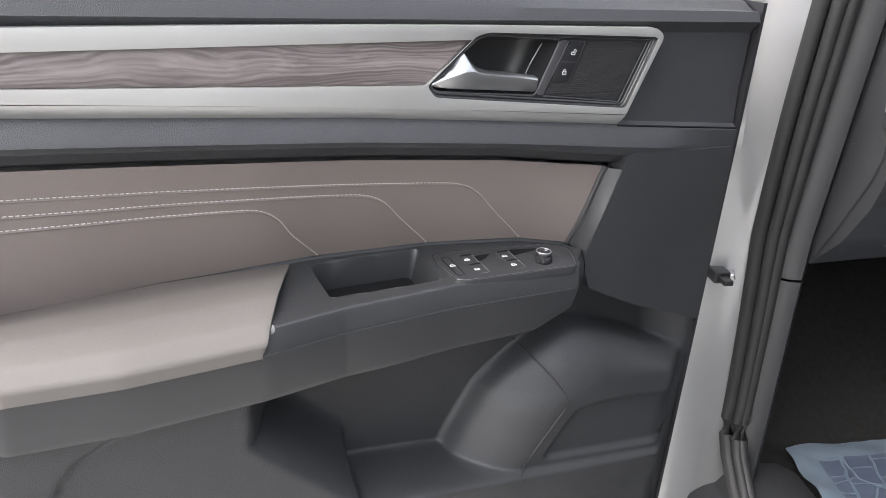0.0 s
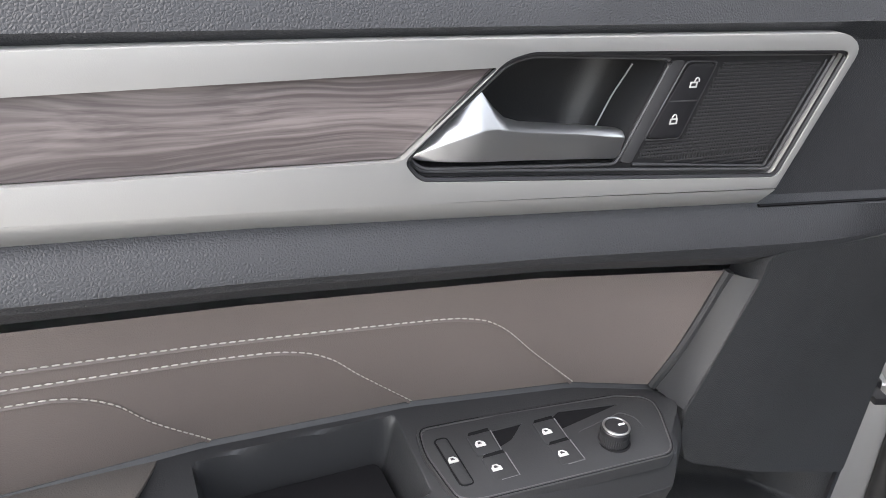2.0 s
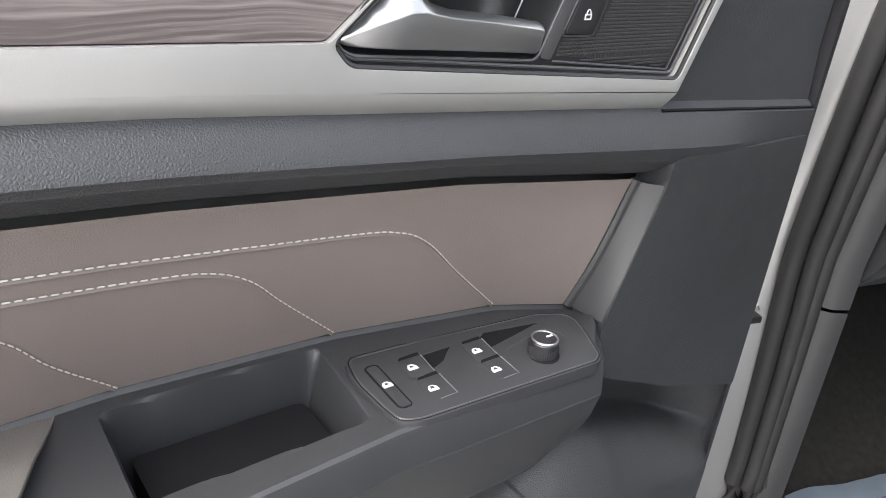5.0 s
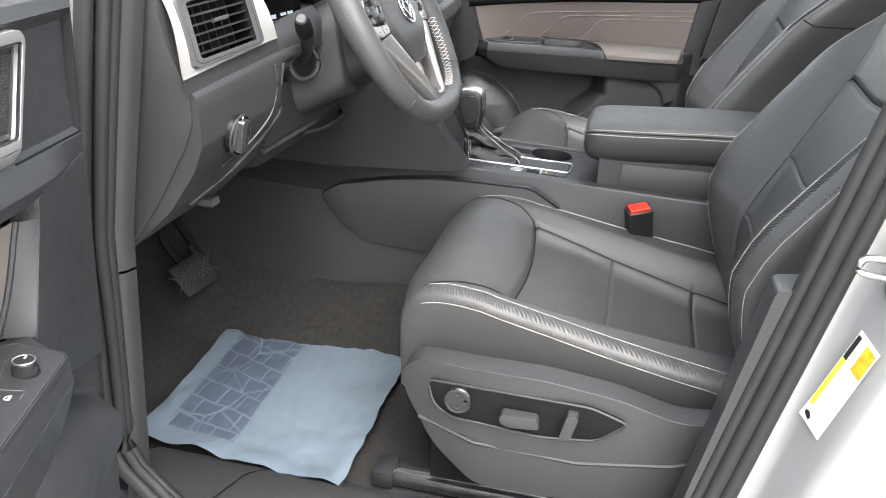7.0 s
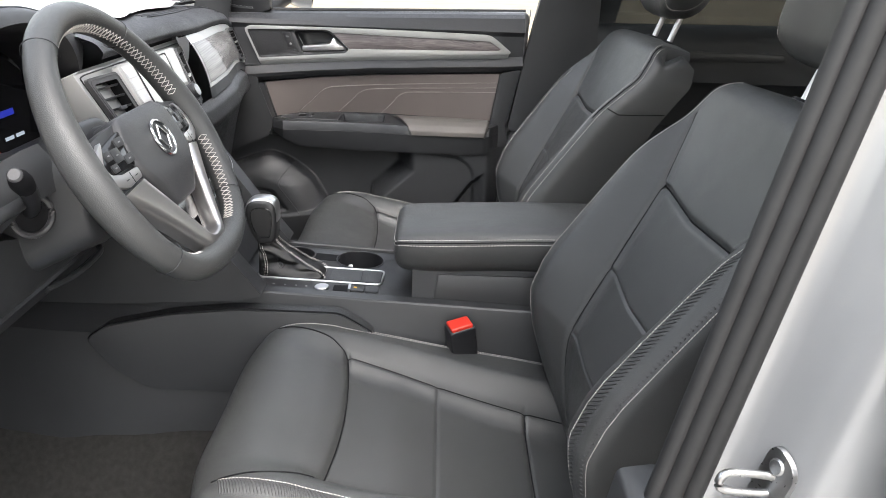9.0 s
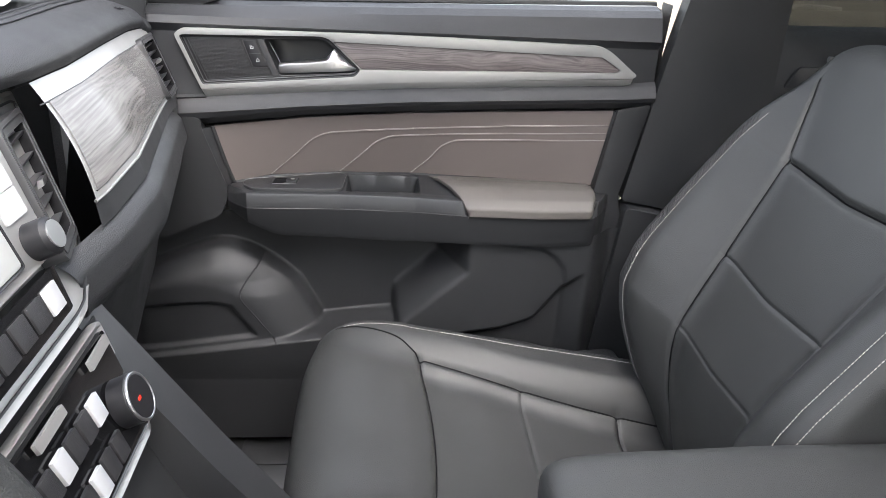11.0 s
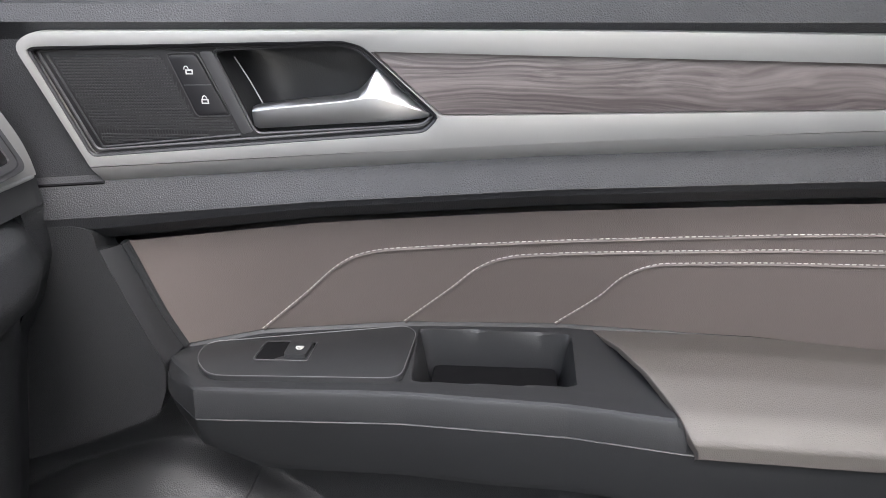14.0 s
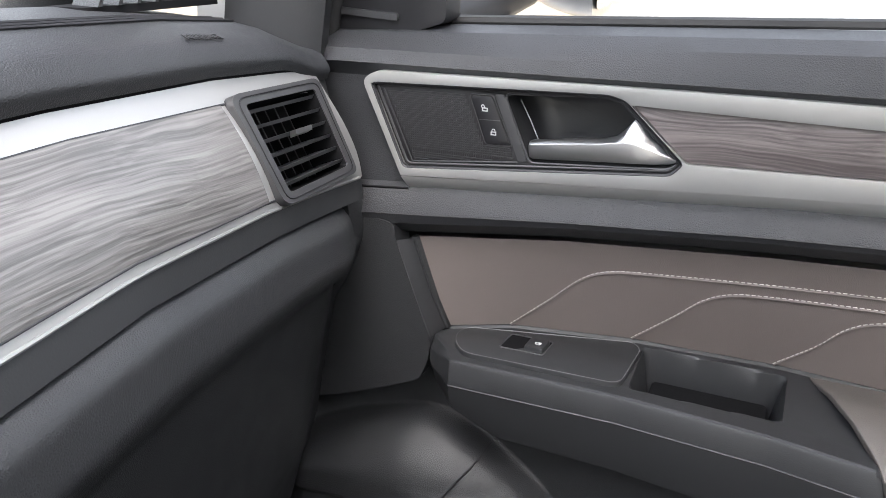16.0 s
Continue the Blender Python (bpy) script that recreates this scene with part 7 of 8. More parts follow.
# side spokes with their key pads
for s in (-1, 1):
    f = lambda x, y, d, s=s: wh(s * x, y, d - 0.10 * (x - 0.08))
    part("side_spoke", plate(rounded([(0.060, 0.046), (0.110, 0.041), (0.178, 0.034), (0.178, -0.018), (0.130, -0.034), (0.062, -0.030)], 0.008), 0.006, -0.016, f, bevel=0.004), M_SMOOTH, sw)
    kb = part("key_pad", plate(rounded([(0.080, 0.036), (0.130, 0.027), (0.147, 0.010), (0.142, -0.006), (0.088, -0.008)], 0.005), 0.0115, 0.004, f, bevel=0.0015), M_GLOSS, sw, "gloss black key pad with grey signs")
    part("key_frame", plate(rounded([(0.128, 0.034), (0.146, 0.024), (0.159, 0.004), (0.153, -0.017), (0.128, -0.027), (0.092, -0.024), (0.090, -0.011), (0.126, -0.010), (0.146, -0.004), (0.149, 0.008), (0.130, 0.029)], 0.004), 0.0125, 0.002, f, bevel=0.002), M_SPOKE, kb, "satin silver frame with two keys")
    part("key_split", plate([(0.112, -0.0265), (0.1132, -0.0265), (0.1132, -0.0105), (0.112, -0.0105)], 0.0128, 0.011, f), M_BLACK, kb)
    for x, y, w, h in ((0.095, 0.024, 0.009, 0.0055), (0.095, 0.002, 0.009, 0.0055), (0.114, 0.012, 0.0085, 0.0085), (0.131, 0.016, 0.006, 0.006), (0.131, 0.000, 0.006, 0.005)):
        k = part("key", plate(rounded([(x - w, y - h), (x + w, y - h), (x + w, y + h), (x - w, y + h)], 0.002), 0.0135, 0.010, f, bevel=0.001), M_SMOOTH, kb)
        part("key_mark", plate([(x - 0.0022, y - 0.0008), (x + 0.0022, y - 0.0008), (x + 0.0022, y + 0.0008), (x - 0.0022, y + 0.0008)], 0.0138, 0.013, f), M_PRINT, k)
    for x in (0.102, 0.124):
        part("key_mark", plate([(x - 0.003, -0.019), (x + 0.003, -0.019), (x + 0.003, -0.0178), (x - 0.003, -0.0178)], 0.0128, 0.012, f), M_BLACK, kb)


def fork(t):
    """Inner and outer edge of the forked lower spoke, from one end round its foot to the other."""
    k = abs(t)
    inn = [(0.0, 0.0, -0.1400), (0.10, 0.0130, -0.1392), (0.20, 0.0225, -0.1335), (0.30, 0.0280, -0.1245), (0.60, 0.0500, -0.0870), (0.80, 0.0690, -0.0560), (1.0, 0.0900, -0.0240)]
    out = [(0.0, 0.0, -0.1580), (0.10, 0.0200, -0.1565), (0.20, 0.0360, -0.1500), (0.30, 0.0490, -0.1350), (0.60, 0.0790, -0.0980), (0.80, 0.1100, -0.0660), (1.0, 0.1480, -0.0300)]
    at = lambda tab: (math.copysign(table_curve(k, tab, 1), t), table_curve(k, tab, 2))
    return at(inn), at(out)


def table_curve(k, tab, c):
    """Smooth value along a short table."""
    return sum(lerp_table(min(1, abs(k + o)), [(r[0], r[c]) for r in tab]) for o in (-0.05, -0.03, -0.015, 0, 0.015, 0.03, 0.05)) / 7 if k > 0.06 else lerp_table(k, [(r[0], r[c]) for r in tab])


rings = []
for t in span(-1, 1, 90):
    (xi, yi), (xo, yo) = fork(t)
    w = math.hypot(xo - xi, yo - yi)
    rings.append([wh(xi + (xo - xi) * k, yi + (yo - yi) * k, d - 0.15 * w * max(0, k)) for k, d in ((0.02, -0.012), (0.0, 0.004), (0.03, 0.0098), (0.10, 0.0122), (0.20, 0.0130), (0.24, 0.0128), (0.45, 0.0125), (0.70, 0.0118), (0.90, 0.0100), (0.97, 0.0070), (1.0, 0.0030), (0.97, -0.012))])
ls_ = part("lower_spoke", loft(rings), M_SPOKE, sw, "satin silver forked lower spoke", sharp=50)
gap = [fork(t)[0] for t in span(-0.62, 0.62, 40)]
part("spoke_lining", plate(offset(gap, -0.004), -0.012, -0.018, wh, holes=[offset(gap, 0.005)]), M_GLOSS, ls_)
part("spoke_filler", plate(rounded([(-0.046, -0.074), (0.046, -0.074), (0.024, -0.112), (-0.024, -0.112)], 0.006), -0.008, -0.018, wh, bevel=0.002), M_GLOSS, ls_)
# leather foot where the spoke meets the rim
part("rim_foot", loft([[wh(x, -0.158 + dy * e, d * e) for dy, d in ((0.008, -0.008), (0.009, 0.004), (0.003, 0.012), (-0.008, 0.017), (-0.016, 0.004), (-0.006, -0.012))] for x, e in [(x, 1 - 0.30 * abs(x / 0.058) ** 4) for x in span(-0.058, 0.058, 24)]]), M_LEATHER, rim, sharp=80)
part("wheel_core", loft([[wh(0.05 * math.cos(q), 0.05 * math.sin(q), d) for q in [2 * math.pi * j / 24 for j in range(24)]] for d in (-0.06, -0.02)]), M_BLACK, sw)

col = thing("steering_column", "dark steering column cover with control stalks", "steering column", base=(-0.389, -0.1, 1.12))
rings = []
for w, yt, zt, yb, zb in ((0.050, -0.112, 1.180, -0.120, 1.075), (0.066, -0.106, 1.198, -0.122, 1.054), (0.072, -0.094, 1.203, -0.116, 1.046), (0.075, -0.060, 1.190, -0.080, 1.030), (0.082, -0.020, 1.165, -0.030, 1.005), (0.090, 0.030, 1.150, 0.030, 0.978), (0.09, 0.075, 1.14, 0.075, 0.96)):
    ring = []
    for j in range(36):
        q = 2 * math.pi * j / 36
        cx, sx = math.copysign(abs(math.cos(q)) ** 0.55, math.cos(q)), math.copysign(abs(math.sin(q)) ** 0.6, math.sin(q))
        ring.append((-0.389 + w * cx, (yt + yb) / 2 + (yt - yb) / 2 * sx, (zt + zb) / 2 + (zt - zb) / 2 * sx))
    rings.append(ring)
part("shroud", loft(rings), M_SMOOTH, col, sharp=60)
part("column_collar", loft([[wh(r * math.cos(q), r * math.sin(q) - 0.01, d) for q in [2 * math.pi * j / 32 for j in range(32)]] for d, r in ((-0.02, 0.058), (-0.06, 0.066), (-0.11, 0.066))]), M_BLACK, col)
# neck between the band and the column
part("neck", loft([[(x, y, z) for y, z in ((-0.030 - k, 1.152 + h), (-0.048 - k, 1.130 + h), (-0.052 - k, 1.095 + h), (0.02, 1.080), (0.03, 1.140))] for x, k, h in ((-0.585, 0.0, 0.0), (-0.55, 0.002, 0.006), (-0.51, 0.010, 0.022), (-0.475, 0.025, 0.032), (-0.455, 0.035, 0.036))]), M_SMOOTH, col, sharp=50)
# stalk with its boot on the outboard side
stp = [(-0.470, -0.045, 1.105), (-0.492, -0.066, 1.118), (-0.522, -0.082, 1.142), (-0.546, -0.089, 1.164)]
sk = part("indicator_stalk", tube(smooth_line(stp, 16), lambda t: 0.0125 - 0.003 * math.sin(math.pi * t), 12), M_BLACK, col, "black indicator stalk")
part("stalk_tip", tube(smooth_line([(-0.538, -0.087, 1.157), (-0.556, -0.092, 1.170), (-0.572, -0.096, 1.181)], 8), lambda t: 0.0085 + 0.0045 * math.sin(math.pi * min(1, t + 0.15)) ** 0.5, 12), M_DEEP, sk)
part("tip_cap", disc((-0.5715, -0.0958, 1.1805), (-0.80, -0.20, 0.56), 0.0085, 0.004, 18, 0.002), M_SHIELD, sk)
part("stalk_boot", ring_bar((-0.484, -0.060, 1.104), (-0.6, -0.78, 0.1), 0.025, 0.0045), M_SHIELD, col)
part("boot_core", disc((-0.478, -0.054, 1.104), (-0.6, -0.78, 0.1), 0.024, 0.006, 20), M_DEEP, col)
part("wiper_stalk", tube([(-0.33, -0.075, 1.13), (-0.28, -0.09, 1.15), (-0.225, -0.10, 1.165)], 0.009, 10), M_BLACK, col)

# ---- centre console ----
con = thing("centre_console", "dark centre console with gear lever, cup holders and armrest", "console", base=(0.0, -0.4, 0.45))


def wall_x(y):
    return 0.152 + 0.03 * step(-0.20, 0.12, y) - 0.012 * step(-0.45, -0.60, y)


def rim_z(y):
    return lerp_table(y, [(-1.0, 0.815), (-0.70, 0.825), (-0.45, 0.837), (-0.25, 0.848), (-0.1, 0.862), (0.2, 0.88), (0.58, 0.90)])


for s in (-1, 1):
    rows = []
    for y in span(0.58, -1.0, 64):
        w, z = wall_x(y), rim_z(y)
        ix = 0.136 if s > 0 and y > -0.50 else 0.0
        rows.append([(s * x, y, q) for x, q in ((max(0.090, ix - 0.004), z - 0.014), (max(0.0915, ix - 0.002), z - 0.002), (max(0.094, ix), z), (max(0.115, ix + 0.010), z - 0.001), (max(0.1185, ix + 0.012), z - 0.0035), (max(0.1205, ix + 0.013), z - 0.010), (max(0.128, ix + 0.014), z - 0.05), (w - 0.008, z - 0.09), (w + 0.002, z - 0.14), (w + 0.010, 0.60), (w + 0.018, 0.45))])
    part("side_wall", loft(rows, closed=False), M_SMOOTH, con, "dark plastic side wall", sharp=24)
    pn = [(0.042, 0.776), (0.005, 0.800), (-0.10, 0.818), (-0.216, 0.828), (-0.395, 0.826), (-0.455, 0.790), (-0.44, 0.66), (-0.176, 0.668), (-0.06, 0.678), (-0.005, 0.715)]
    part("side_panel", plate(rounded(pn, 0.014), 0.004, -0.030, lambda y, z, d, s=s: (s * (wall_x(y) + 0.007 + 0.010 * max(0, 0.8 - z) / 0.2 + d), y, z), bevel=0.003), M_PLASTIC, con, "dark raised knee panel")
    part("panel_joint", tube([(s * (wall_x(y) + 0.0055 + 0.010 * max(0, 0.8 - z) / 0.2), y, z) for y, z in rounded(offset(pn, -0.0012), 0.014)], 0.0016, 6, closed=True), M_DEEP, con)
    br = [(-0.262, 0.856), (-0.20, 0.935), (-0.085, 1.085), (0.06, 1.12), (0.56, 1.12), (0.56, 0.84), (0.0, 0.842), (-0.22, 0.846)]
    part("brace", plate(rounded(br, 0.008), 0.112, 0.160, lambda y, z, d, s=s: (s * (d + 0.02 * step(-0.20, 0.0, y)), y, z), bevel=0.006), M_SMOOTH, con, "sloping brace to the dash")
# deck with cup holders
def circle(cx, cy, r, n=36):
    return [(cx + r * math.cos(2 * math.pi * i / n), cy + r * math.sin(2 * math.pi * i / n)) for i in range(n)]


deck_z = lambda x, y, z: (x, y, z + 0.045 * (y + 0.45))
C1, C2 = (0.083, -0.408, 0.046), (0.090, -0.276, 0.038)
deck = [(-0.104, 0.02), (0.142, 0.02), (0.146, -0.25), (0.140, -0.52), (-0.100, -0.52), (-0.104, -0.25)]
dk = part("deck", plate(deck, 0.830, 0.815, deck_z, holes=[circle(*C1), circle(*C2)], bevel=0.002), M_SMOOTH, con, "dark console deck")
for c in (C1, C2):
    cup = part("cup_holder", loft([[deck_z(x, y, z) for x, y in circle(c[0], c[1], c[2] * k)] for k, z in ((1.0, 0.8295), (0.97, 0.80), (0.93, 0.745), (0.5, 0.744))], caps="end"), M_BLACK, dk, "black cup holder")
    part("cup_rim", tube([deck_z(x, y, 0.8305) for x, y in circle(c[0], c[1], c[2] + 0.0015)], 0.0015, 6, closed=True), M_SMOOTH, cup)
    for a in (0.6, 2.7, 4.6):
        part("cup_grip", box(-0.004, 0.004, -0.003, 0.003, -0.012, 0.012, 0.001), M_GREYBAR if a == 0.6 else M_BLACK, cup).matrix_basis = pose(c[0] + c[2] * 0.92 * math.cos(a), c[1] + c[2] * 0.92 * math.sin(a), 0.795, 0, 0, math.degrees(a) + 90)
# thin near-black plate painted as the shaded dip between the cups
part("cup_link", plate(rounded([(0.068, -0.3110), (0.104, -0.3110), (0.101, -0.3655), (0.068, -0.3655)], 0.003), 0.8306, 0.826, deck_z), M_DEEP, dk)
# chrome frame round lever and tray
fr = rounded([(-0.040, -0.228), (0.029, -0.222), (0.030, -0.461), (-0.037, -0.459)], 0.010)
part("chrome_frame", tube([deck_z(x, y, 0.8315) for x, y in fr], 0.0021, 8, closed=True), M_CHROME, con, "thin chrome frame")
part("lever_plate", plate(fr, 0.8312, 0.826, deck_z), M_BLACK, con)
part("coin_tray", plate(rounded([(-0.031, -0.360), (0.024, -0.360), (0.024, -0.418), (-0.031, -0.418)], 0.003), 0.8322, 0.829, deck_z), M_SMOOTH, con)
part("tray_lid", plate(rounded([(-0.032, -0.421), (0.025, -0.421), (0.025, -0.456), (-0.032, -0.456)], 0.004), 0.8335, 0.829, deck_z, bevel=0.001), M_SMOOTH, con)
part("start_button", disc(deck_z(-0.066, -0.351, 0.8305), (0, 0.04, 1), 0.0135, 0.003, 28, 0.001), M_CHROME, con, "round silver start button")
# the well is a flat plate, its shade given by colour only
part("brake_well", plate(rounded([(-0.078, -0.372), (-0.052, -0.372), (-0.050, -0.402), (-0.077, -0.402)], 0.003), 0.8312, 0.826, deck_z), M_DEEP, con)
bk_ = part("brake_switch", plate(rounded([(-0.078, -0.402), (-0.051, -0.402), (-0.050, -0.430), (-0.077, -0.430)], 0.003), 0.8345, 0.826, deck_z, bevel=0.001), M_SMOOTH, con)
part("switch_lip", plate(rounded([(-0.078, -0.400), (-0.051, -0.400), (-0.051, -0.4045), (-0.078, -0.4045)], 0.0015), 0.836, 0.830, deck_z), M_CHROME, bk_)
part("switch_mark", plate([(-0.067, -0.410), (-0.061, -0.410), (-0.061, -0.416), (-0.067, -0.416)], 0.8348, 0.834, deck_z), M_AMBER, bk_)
part("hold_switch", plate(rounded([(-0.077, -0.432), (-0.050, -0.432), (-0.049, -0.456), (-0.076, -0.456)], 0.003), 0.8340, 0.826, deck_z, bevel=0.001), M_SMOOTH, con)
part("switch_strip", plate(rounded([(-0.084, -0.245), (-0.046, -0.240), (-0.044, -0.460), (-0.083, -0.462)], 0.004), 0.8307, 0.826, deck_z), M_BLACK, con)
for y in (-0.262, -0.283, -0.303, -0.322):
    part("print_mark", plate(rounded([(-0.068, y - 0.002), (-0.064, y - 0.002), (-0.064, y + 0.002), (-0.068, y + 0.002)], 0.001), 0.8312, 0.8305, deck_z), M_PRINT, con)
# gear lever: leather gaiter that falls rearwards in a ramp, with two twin-stitched ridges
GAITER = [(0.0, 0.0345, -0.2240, -0.3500, 0.0, 0.0), (0.12, 0.0335, -0.2245, -0.3490, 0.010, 0.004), (0.3, 0.0300, -0.2250, -0.3380, 0.030, 0.012), (0.55, 0.0245, -0.2245, -0.3120, 0.048, 0.024), (0.8, 0.0180, -0.2230, -0.2780, 0.060, 0.046), (0.93, 0.0155, -0.2225, -0.2600, 0.066, 0.060), (1.0, 0.0150, -0.2225, -0.2560, 0.070, 0.068)]


def gaiter_pt(t, q):
    w, y0, y1, zf, zr = (lerp_table(t, [(g[0], g[k]) for g in GAITER]) for k in range(1, 6))
    cx, sy = math.copysign(abs(math.cos(q)) ** 0.42, math.cos(q)), math.copysign(abs(math.sin(q)) ** 0.42, math.sin(q))
    v = (1 - sy) / 2
    crease = 0.0046 * math.sin(math.pi * min(1, t * 1.1)) * (math.sin(9 * t + 5 * v + 1.5 * math.sin(3 * q)) + 0.6 * math.sin(21 * t - 9 * v + 2.0))
    crease *= step(0.2, 0.7, abs(cx)) * (1 - abs(sy) ** 8)
    sag = 0.006 * math.sin(math.pi * t) * step(0.3, 0.9, abs(cx))
    return deck_z(-0.005 + (w - sag + crease) * cx, y0 + (y1 - y0) * v, 0.832 + zf + (zr - zf) * v)


gb = part("lever_gaiter", loft([[gaiter_pt(t, 2 * math.pi * (j + 0.5) / 64) for j in range(64)] for t in span(0, 1, 40)]), M_GAITER, con, "creased black leather gaiter with white stitching", sharp=80)
for s in (-1, 1):
    for off in (-0.0042, 0.0008):
        pts = []
        for t in span(0.05, 0.97, 30):
            w, y1, zr = (lerp_table(t, [(g[0], g[k]) for g in GAITER]) for k in (1, 3, 5))
            pts.append(Vector(deck_z(-0.005 + s * (w * 0.80 + off), y1, 0.832 + zr)) + Vector((0, -0.0022, 0.0022)))
        part("gaiter_stitching", stitches(pts, 0.0050, 0.0036, 0.0005), M_THREAD, gb, "white twin stitching")
for off in (0.0, 0.004):
    pts = [Vector(gaiter_pt(t, math.pi - 0.42)) + Vector((-0.0008, off, 0)) for t in span(0.05, 0.9, 22)]
    part("gaiter_stitching", stitches(pts, 0.0050, 0.0036, 0.0005), M_THREAD, gb)
part("lever_collar", tube([(-0.005, -0.239, 0.896), (-0.005, -0.238, 0.910)], 0.0165, 18), M_BLACK, con)
# knob: a flat-sided grip with a chrome hoop over its top and rear
KNOB = [(-0.226, 0.902), (-0.215, 0.922), (-0.207, 0.948), (-0.2065, 0.972), (-0.216, 0.9845), (-0.236, 0.9885), (-0.254, 0.9850), (-0.2625, 0.972), (-0.2635, 0.945), (-0.2605, 0.920), (-0.2535, 0.902)]
kc = (-0.236, 0.945)
prof_ = [(p.x, p.y) for p in smooth_line([(y, z, 0) for y, z in KNOB + KNOB[:1]], 56)][:-1]
gk = part("gear_knob", loft([[(-0.005 + x, kc[0] + (y - kc[0]) * k, kc[1] + (z - kc[1]) * k) for y, z in prof_] for x, k in ((-0.0245, 0.55), (-0.0240, 0.80), (-0.0215, 0.93), (-0.016, 0.99), (-0.006, 1.01), (0.006, 1.01), (0.016, 0.99), (0.0215, 0.93), (0.0240, 0.80), (0.0245, 0.55))]), M_KNOB, con, "black gear knob with a chrome hoop", sharp=50)
for s in (-1, 1):
    part("knob_inset", tube([(-0.005 + s * 0.0242, kc[0] + (y - kc[0]) * 0.66, kc[1] + (z - kc[1]) * 0.66) for y, z in prof_], 0.0009, 6, closed=True), M_GLOSS, gk)
hoop = [p for p in smooth_line([(y, z, 0) for y, z in KNOB[2:9]], 40)]
part("knob_hoop", loft([[(-0.005 + x, kc[0] + (p.x - kc[0]) * k, kc[1] + (p.y - kc[1]) * k) for x, k in ((-0.0195, 0.955), (-0.0185, 0.985), (-0.014, 1.025), (0, 1.04), (0.014, 1.025), (0.0185, 0.985), (0.0195, 0.955))] for p in hoop], closed=False), M_CHROME, gk, "chrome hoop over the knob", sharp=50)
# bin and padded lid
part("bin_wall", loft([[(x, y, z) for x, z in ((-0.092, 0.80), (-0.080, 0.892), (0.108, 0.892), (0.116, 0.80))] for y in (-0.98, -0.535, -0.522, -0.519)]), M_PLASTIC, con, sharp=30)
part("bin_panel", plate(rounded([(-0.556, 0.812), (-0.566, 0.876), (-0.97, 0.876), (-0.97, 0.812)], 0.004), 0.0035, -0.002, lambda y, z, d: (-0.092 + (z - 0.80) * 0.13 - d, y, z), bevel=0.0015), M_SMOOTH, con)
part("bin_ledge", box(-0.104, 0.14, -1.0, -0.50, 0.780, 0.8035, 0.002), M_SMOOTH, con)


def lid_pt(y, k, q, lift=0.0):
    """Section of the armrest lid: crowned above, drawn in below."""
    cx, sx = math.cos(q), math.sin(q)
    zc = 0.918 + 0.010 * step(-0.5, -0.8, y)
    low = -min(0, sx)
    w = 0.112 * (0.55 + 0.45 * k) * (1 - 0.20 * low ** 1.5)
    return Vector((0.016 + (w + lift) * math.copysign(abs(cx) ** 0.5, cx), y, zc + ((0.040 if sx > 0 else 0.057) * k + lift) * math.copysign(abs(sx) ** 0.55, sx)))


LID = ((-0.484, 0.30), (-0.4845, 0.45), (-0.4865, 0.62), (-0.491, 0.76), (-0.499, 0.86), (-0.511, 0.925), (-0.528, 0.97), (-0.55, 0.993), (-0.58, 1.0), (-0.70, 1.0), (-0.90, 1.0), (-0.97, 0.97), (-0.98, 0.9))
ld = part("armrest_lid", loft([[lid_pt(y, k, 2 * math.pi * j / 48) for j in range(48)] for y, k in LID]), M_LEATHER, con, "padded black armrest lid with off-white stitching", sharp=80)
for sx, nm, mt in ((0.42, "lid_stitching", M_THREAD), (0.30, "lid_seam", M_DEEP), (0.18, "lid_stitching", M_THREAD)):
    q = math.pi - math.asin(sx)
    run_ = [lid_pt(y, lerp_table(-y, [(-a, b) for a, b in LID]), q, 0.0004) for y in span(-0.95, -0.487, 60)]
    z1 = run_[-1].z
    run_ += [Vector((x, -0.4838 - 0.0005, z1)) for x in span(run_[-1].x + 0.012, 0.07, 16)]
    part(nm, stitches(run_, 0.0058, 0.0042, 0.0008) if mt == M_THREAD else tube(run_, 0.0011, 5), mt, ld)

# ---- pedals and floor film ----
pd = thing("brake_pedal", "ribbed rubber brake pedal over the carpet", "pedal", base=(-0.30, 0.30, 0.45))
q = box(-0.045, 0.045, -0.036, 0.036, -0.006, 0.006, 0.004)
q.transform(pose(-0.300, 0.290, 0.605, 50, -8, -16))
pb = part("pad", q, M_BLACK, pd)
ribs = []
for i in range(7):
    for sg in (-1, 1):
        b = box(-0.030, 0.030, -0.0015, 0.0015, 0, 0.003)
        b.transform(pose(-0.300, 0.290, 0.605, 50, -8, -16) @ Matrix.Translation((-0.036 + i * 0.012, 0, 0.006)) @ Matrix.Rotation(radians(45 * sg), 4, "Z") @ Matrix.Diagonal((0.9, 1, 1, 1)))
        ribs.append(b)
part("pad_ribs", join(*ribs), M_SHIELD, pb)
# arm coloured near-black so that it is lost in the footwell's shade
part("arm", tube([(-0.30, 0.295, 0.60), (-0.30, 0.35, 0.67), (-0.30, 0.38, 0.85)], 0.009, 8), M_DEEP, pd)
pa = thing("accelerator_pedal", "black accelerator pedal beside the brake", "pedal", base=(-0.21, 0.33, 0.45))
q = box(-0.020, 0.020, -0.055, 0.045, -0.006, 0.006, 0.003)
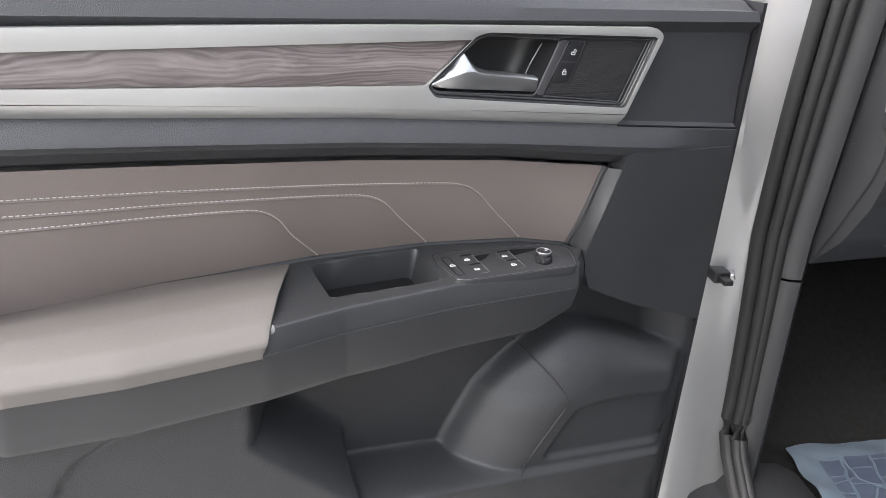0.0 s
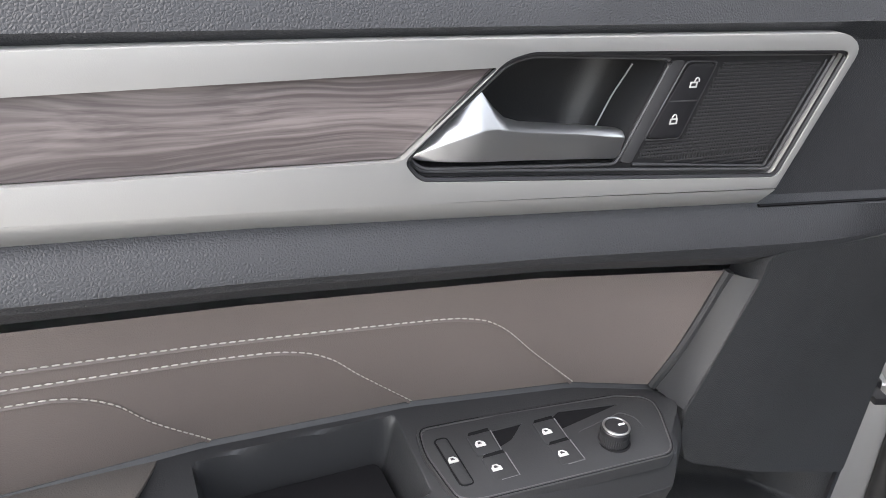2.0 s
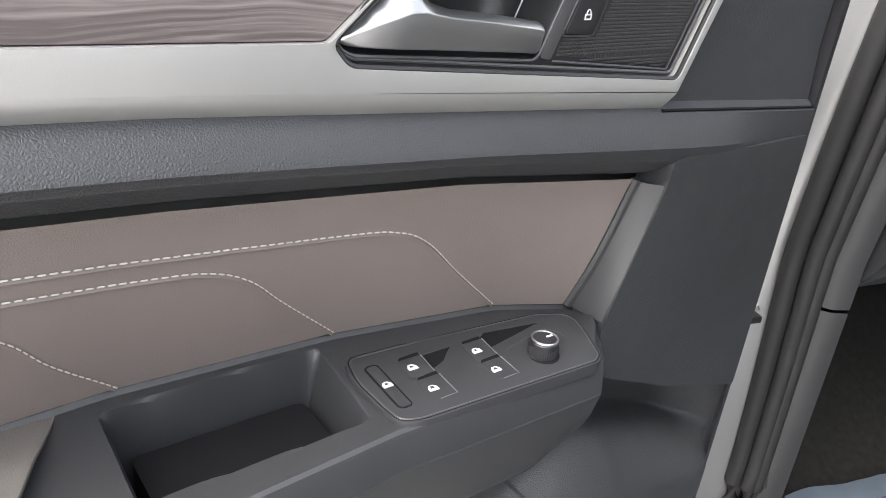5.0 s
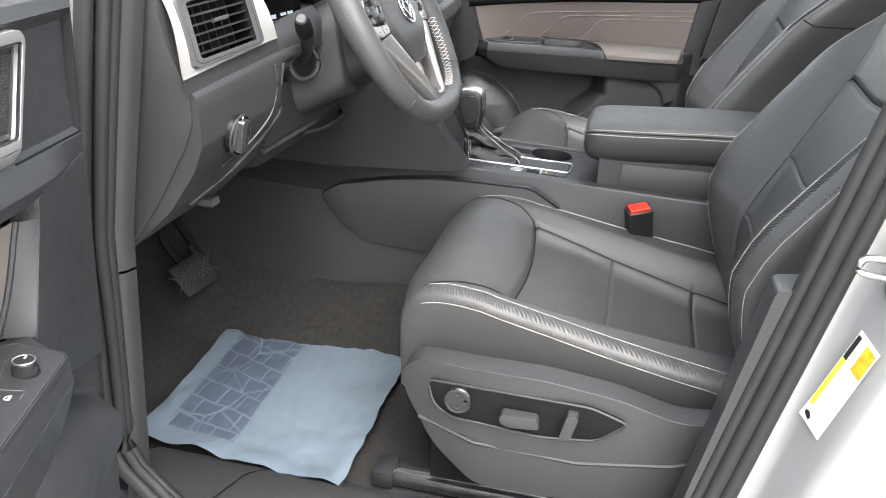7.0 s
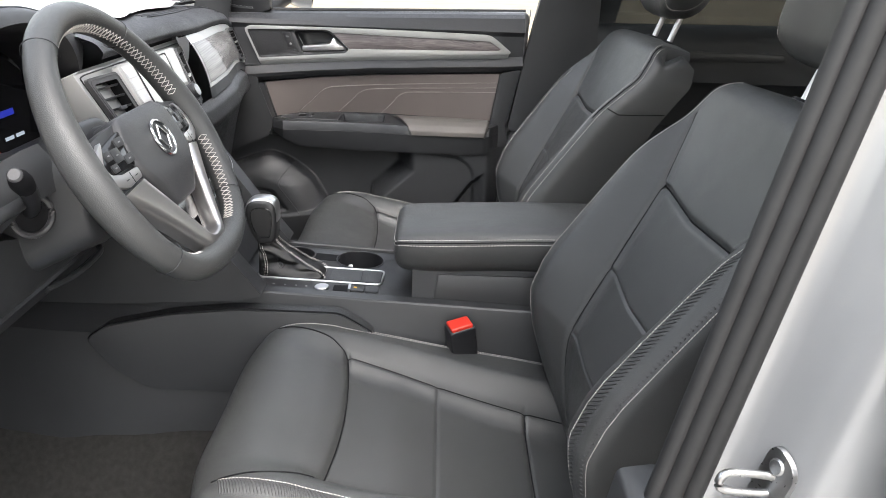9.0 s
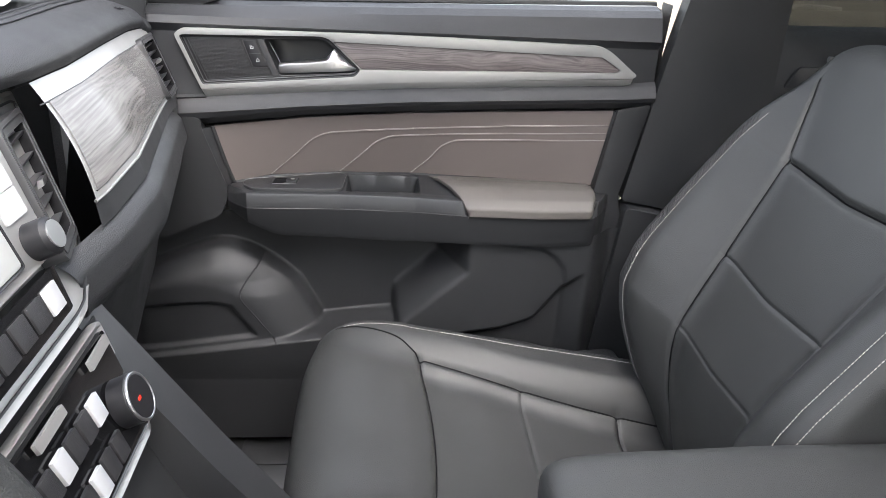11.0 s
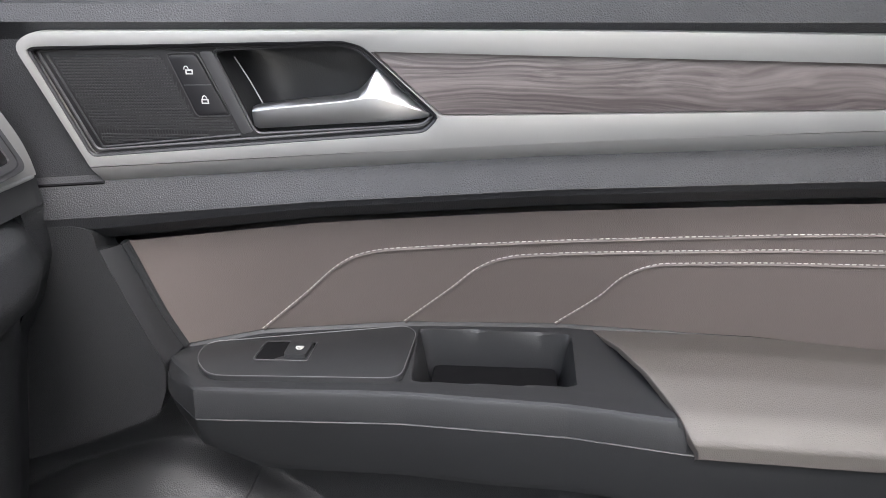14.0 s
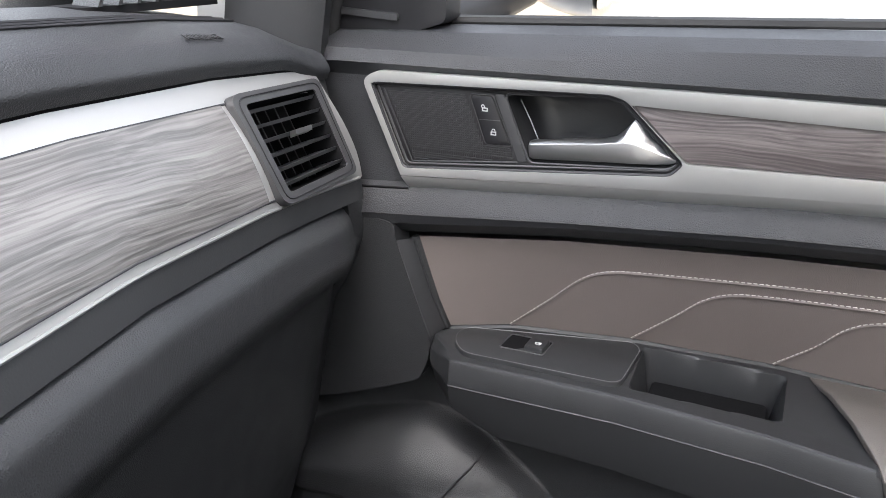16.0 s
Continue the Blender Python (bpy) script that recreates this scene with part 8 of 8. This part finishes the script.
q.transform(pose(-0.215, 0.310, 0.600, 52, -6, -14))
part("pad", q, M_BLACK, pa)
# same darkened colour here, footwell shade painted onto the arm
part("arm", tube([(-0.215, 0.32, 0.61), (-0.215, 0.38, 0.70), (-0.215, 0.40, 0.85)], 0.008, 8), M_DEEP, pa)

FC = [Vector((-0.658, 0.208)), Vector((-0.182, 0.240)), Vector((-0.284, -0.180)), Vector((-0.692, -0.185))]
fm = bmesh.new()
uvl = fm.loops.layers.uv.new("UVMap")
N1, N2 = 60, 60
vv = []
for i in range(N1 + 1):
    row = []
    for j in range(N2 + 1):
        a, b = i / N1, j / N2
        # a: front to rear, b: outboard to inboard
        p = (FC[0] * (1 - b) + FC[1] * b) * (1 - a) + (FC[3] * (1 - b) + FC[2] * b) * a
        e = 0.014 * noise.noise((a * 6, b * 6, 3.1)) + 0.008 * noise.noise((a * 19, b * 17, 7.7))
        ed = max(abs(a - 0.5), abs(b - 0.5)) * 2
        wob = 0.004 * step(0.85, 1.0, ed)
        p = p + Vector((noise.noise((a * 11, b * 9, 1.5)), noise.noise((a * 9, b * 12, 8.5)))) * wob
        row.append(fm.verts.new((p.x, p.y, 0.464 + e * 0.30 + 0.012 * step(0.75, 1.0, ed) * (0.5 + noise.noise((a * 5, b * 5, 4))))))
    vv.append(row)
for i in range(N1):
    for j in range(N2):
        f = fm.faces.new((vv[i][j], vv[i][j + 1], vv[i + 1][j + 1], vv[i + 1][j]))
        for lp, (a, b) in zip(f.loops, ((i, j), (i, j + 1), (i + 1, j + 1), (i + 1, j))):
            lp[uvl].uv = (a / N1, b / N2)
ff = thing("floor_film", "crumpled bluish protective film on the footwell carpet", "floor protector", base=(-0.45, 0.0, 0.455))
for nm, first, lab_ in (("printed_band", True, "bluish film with a dark printed grid"), ("plain_film", False, "milky bluish film")):
    half = fm.copy()
    cut = N1 * 0.44
    gone = [f for k, f in enumerate(half.faces) if (k // N2 < cut) != first]
    bmesh.ops.delete(half, geom=gone, context="FACES")
    part(nm, half, M_FILM, ff, lab_)
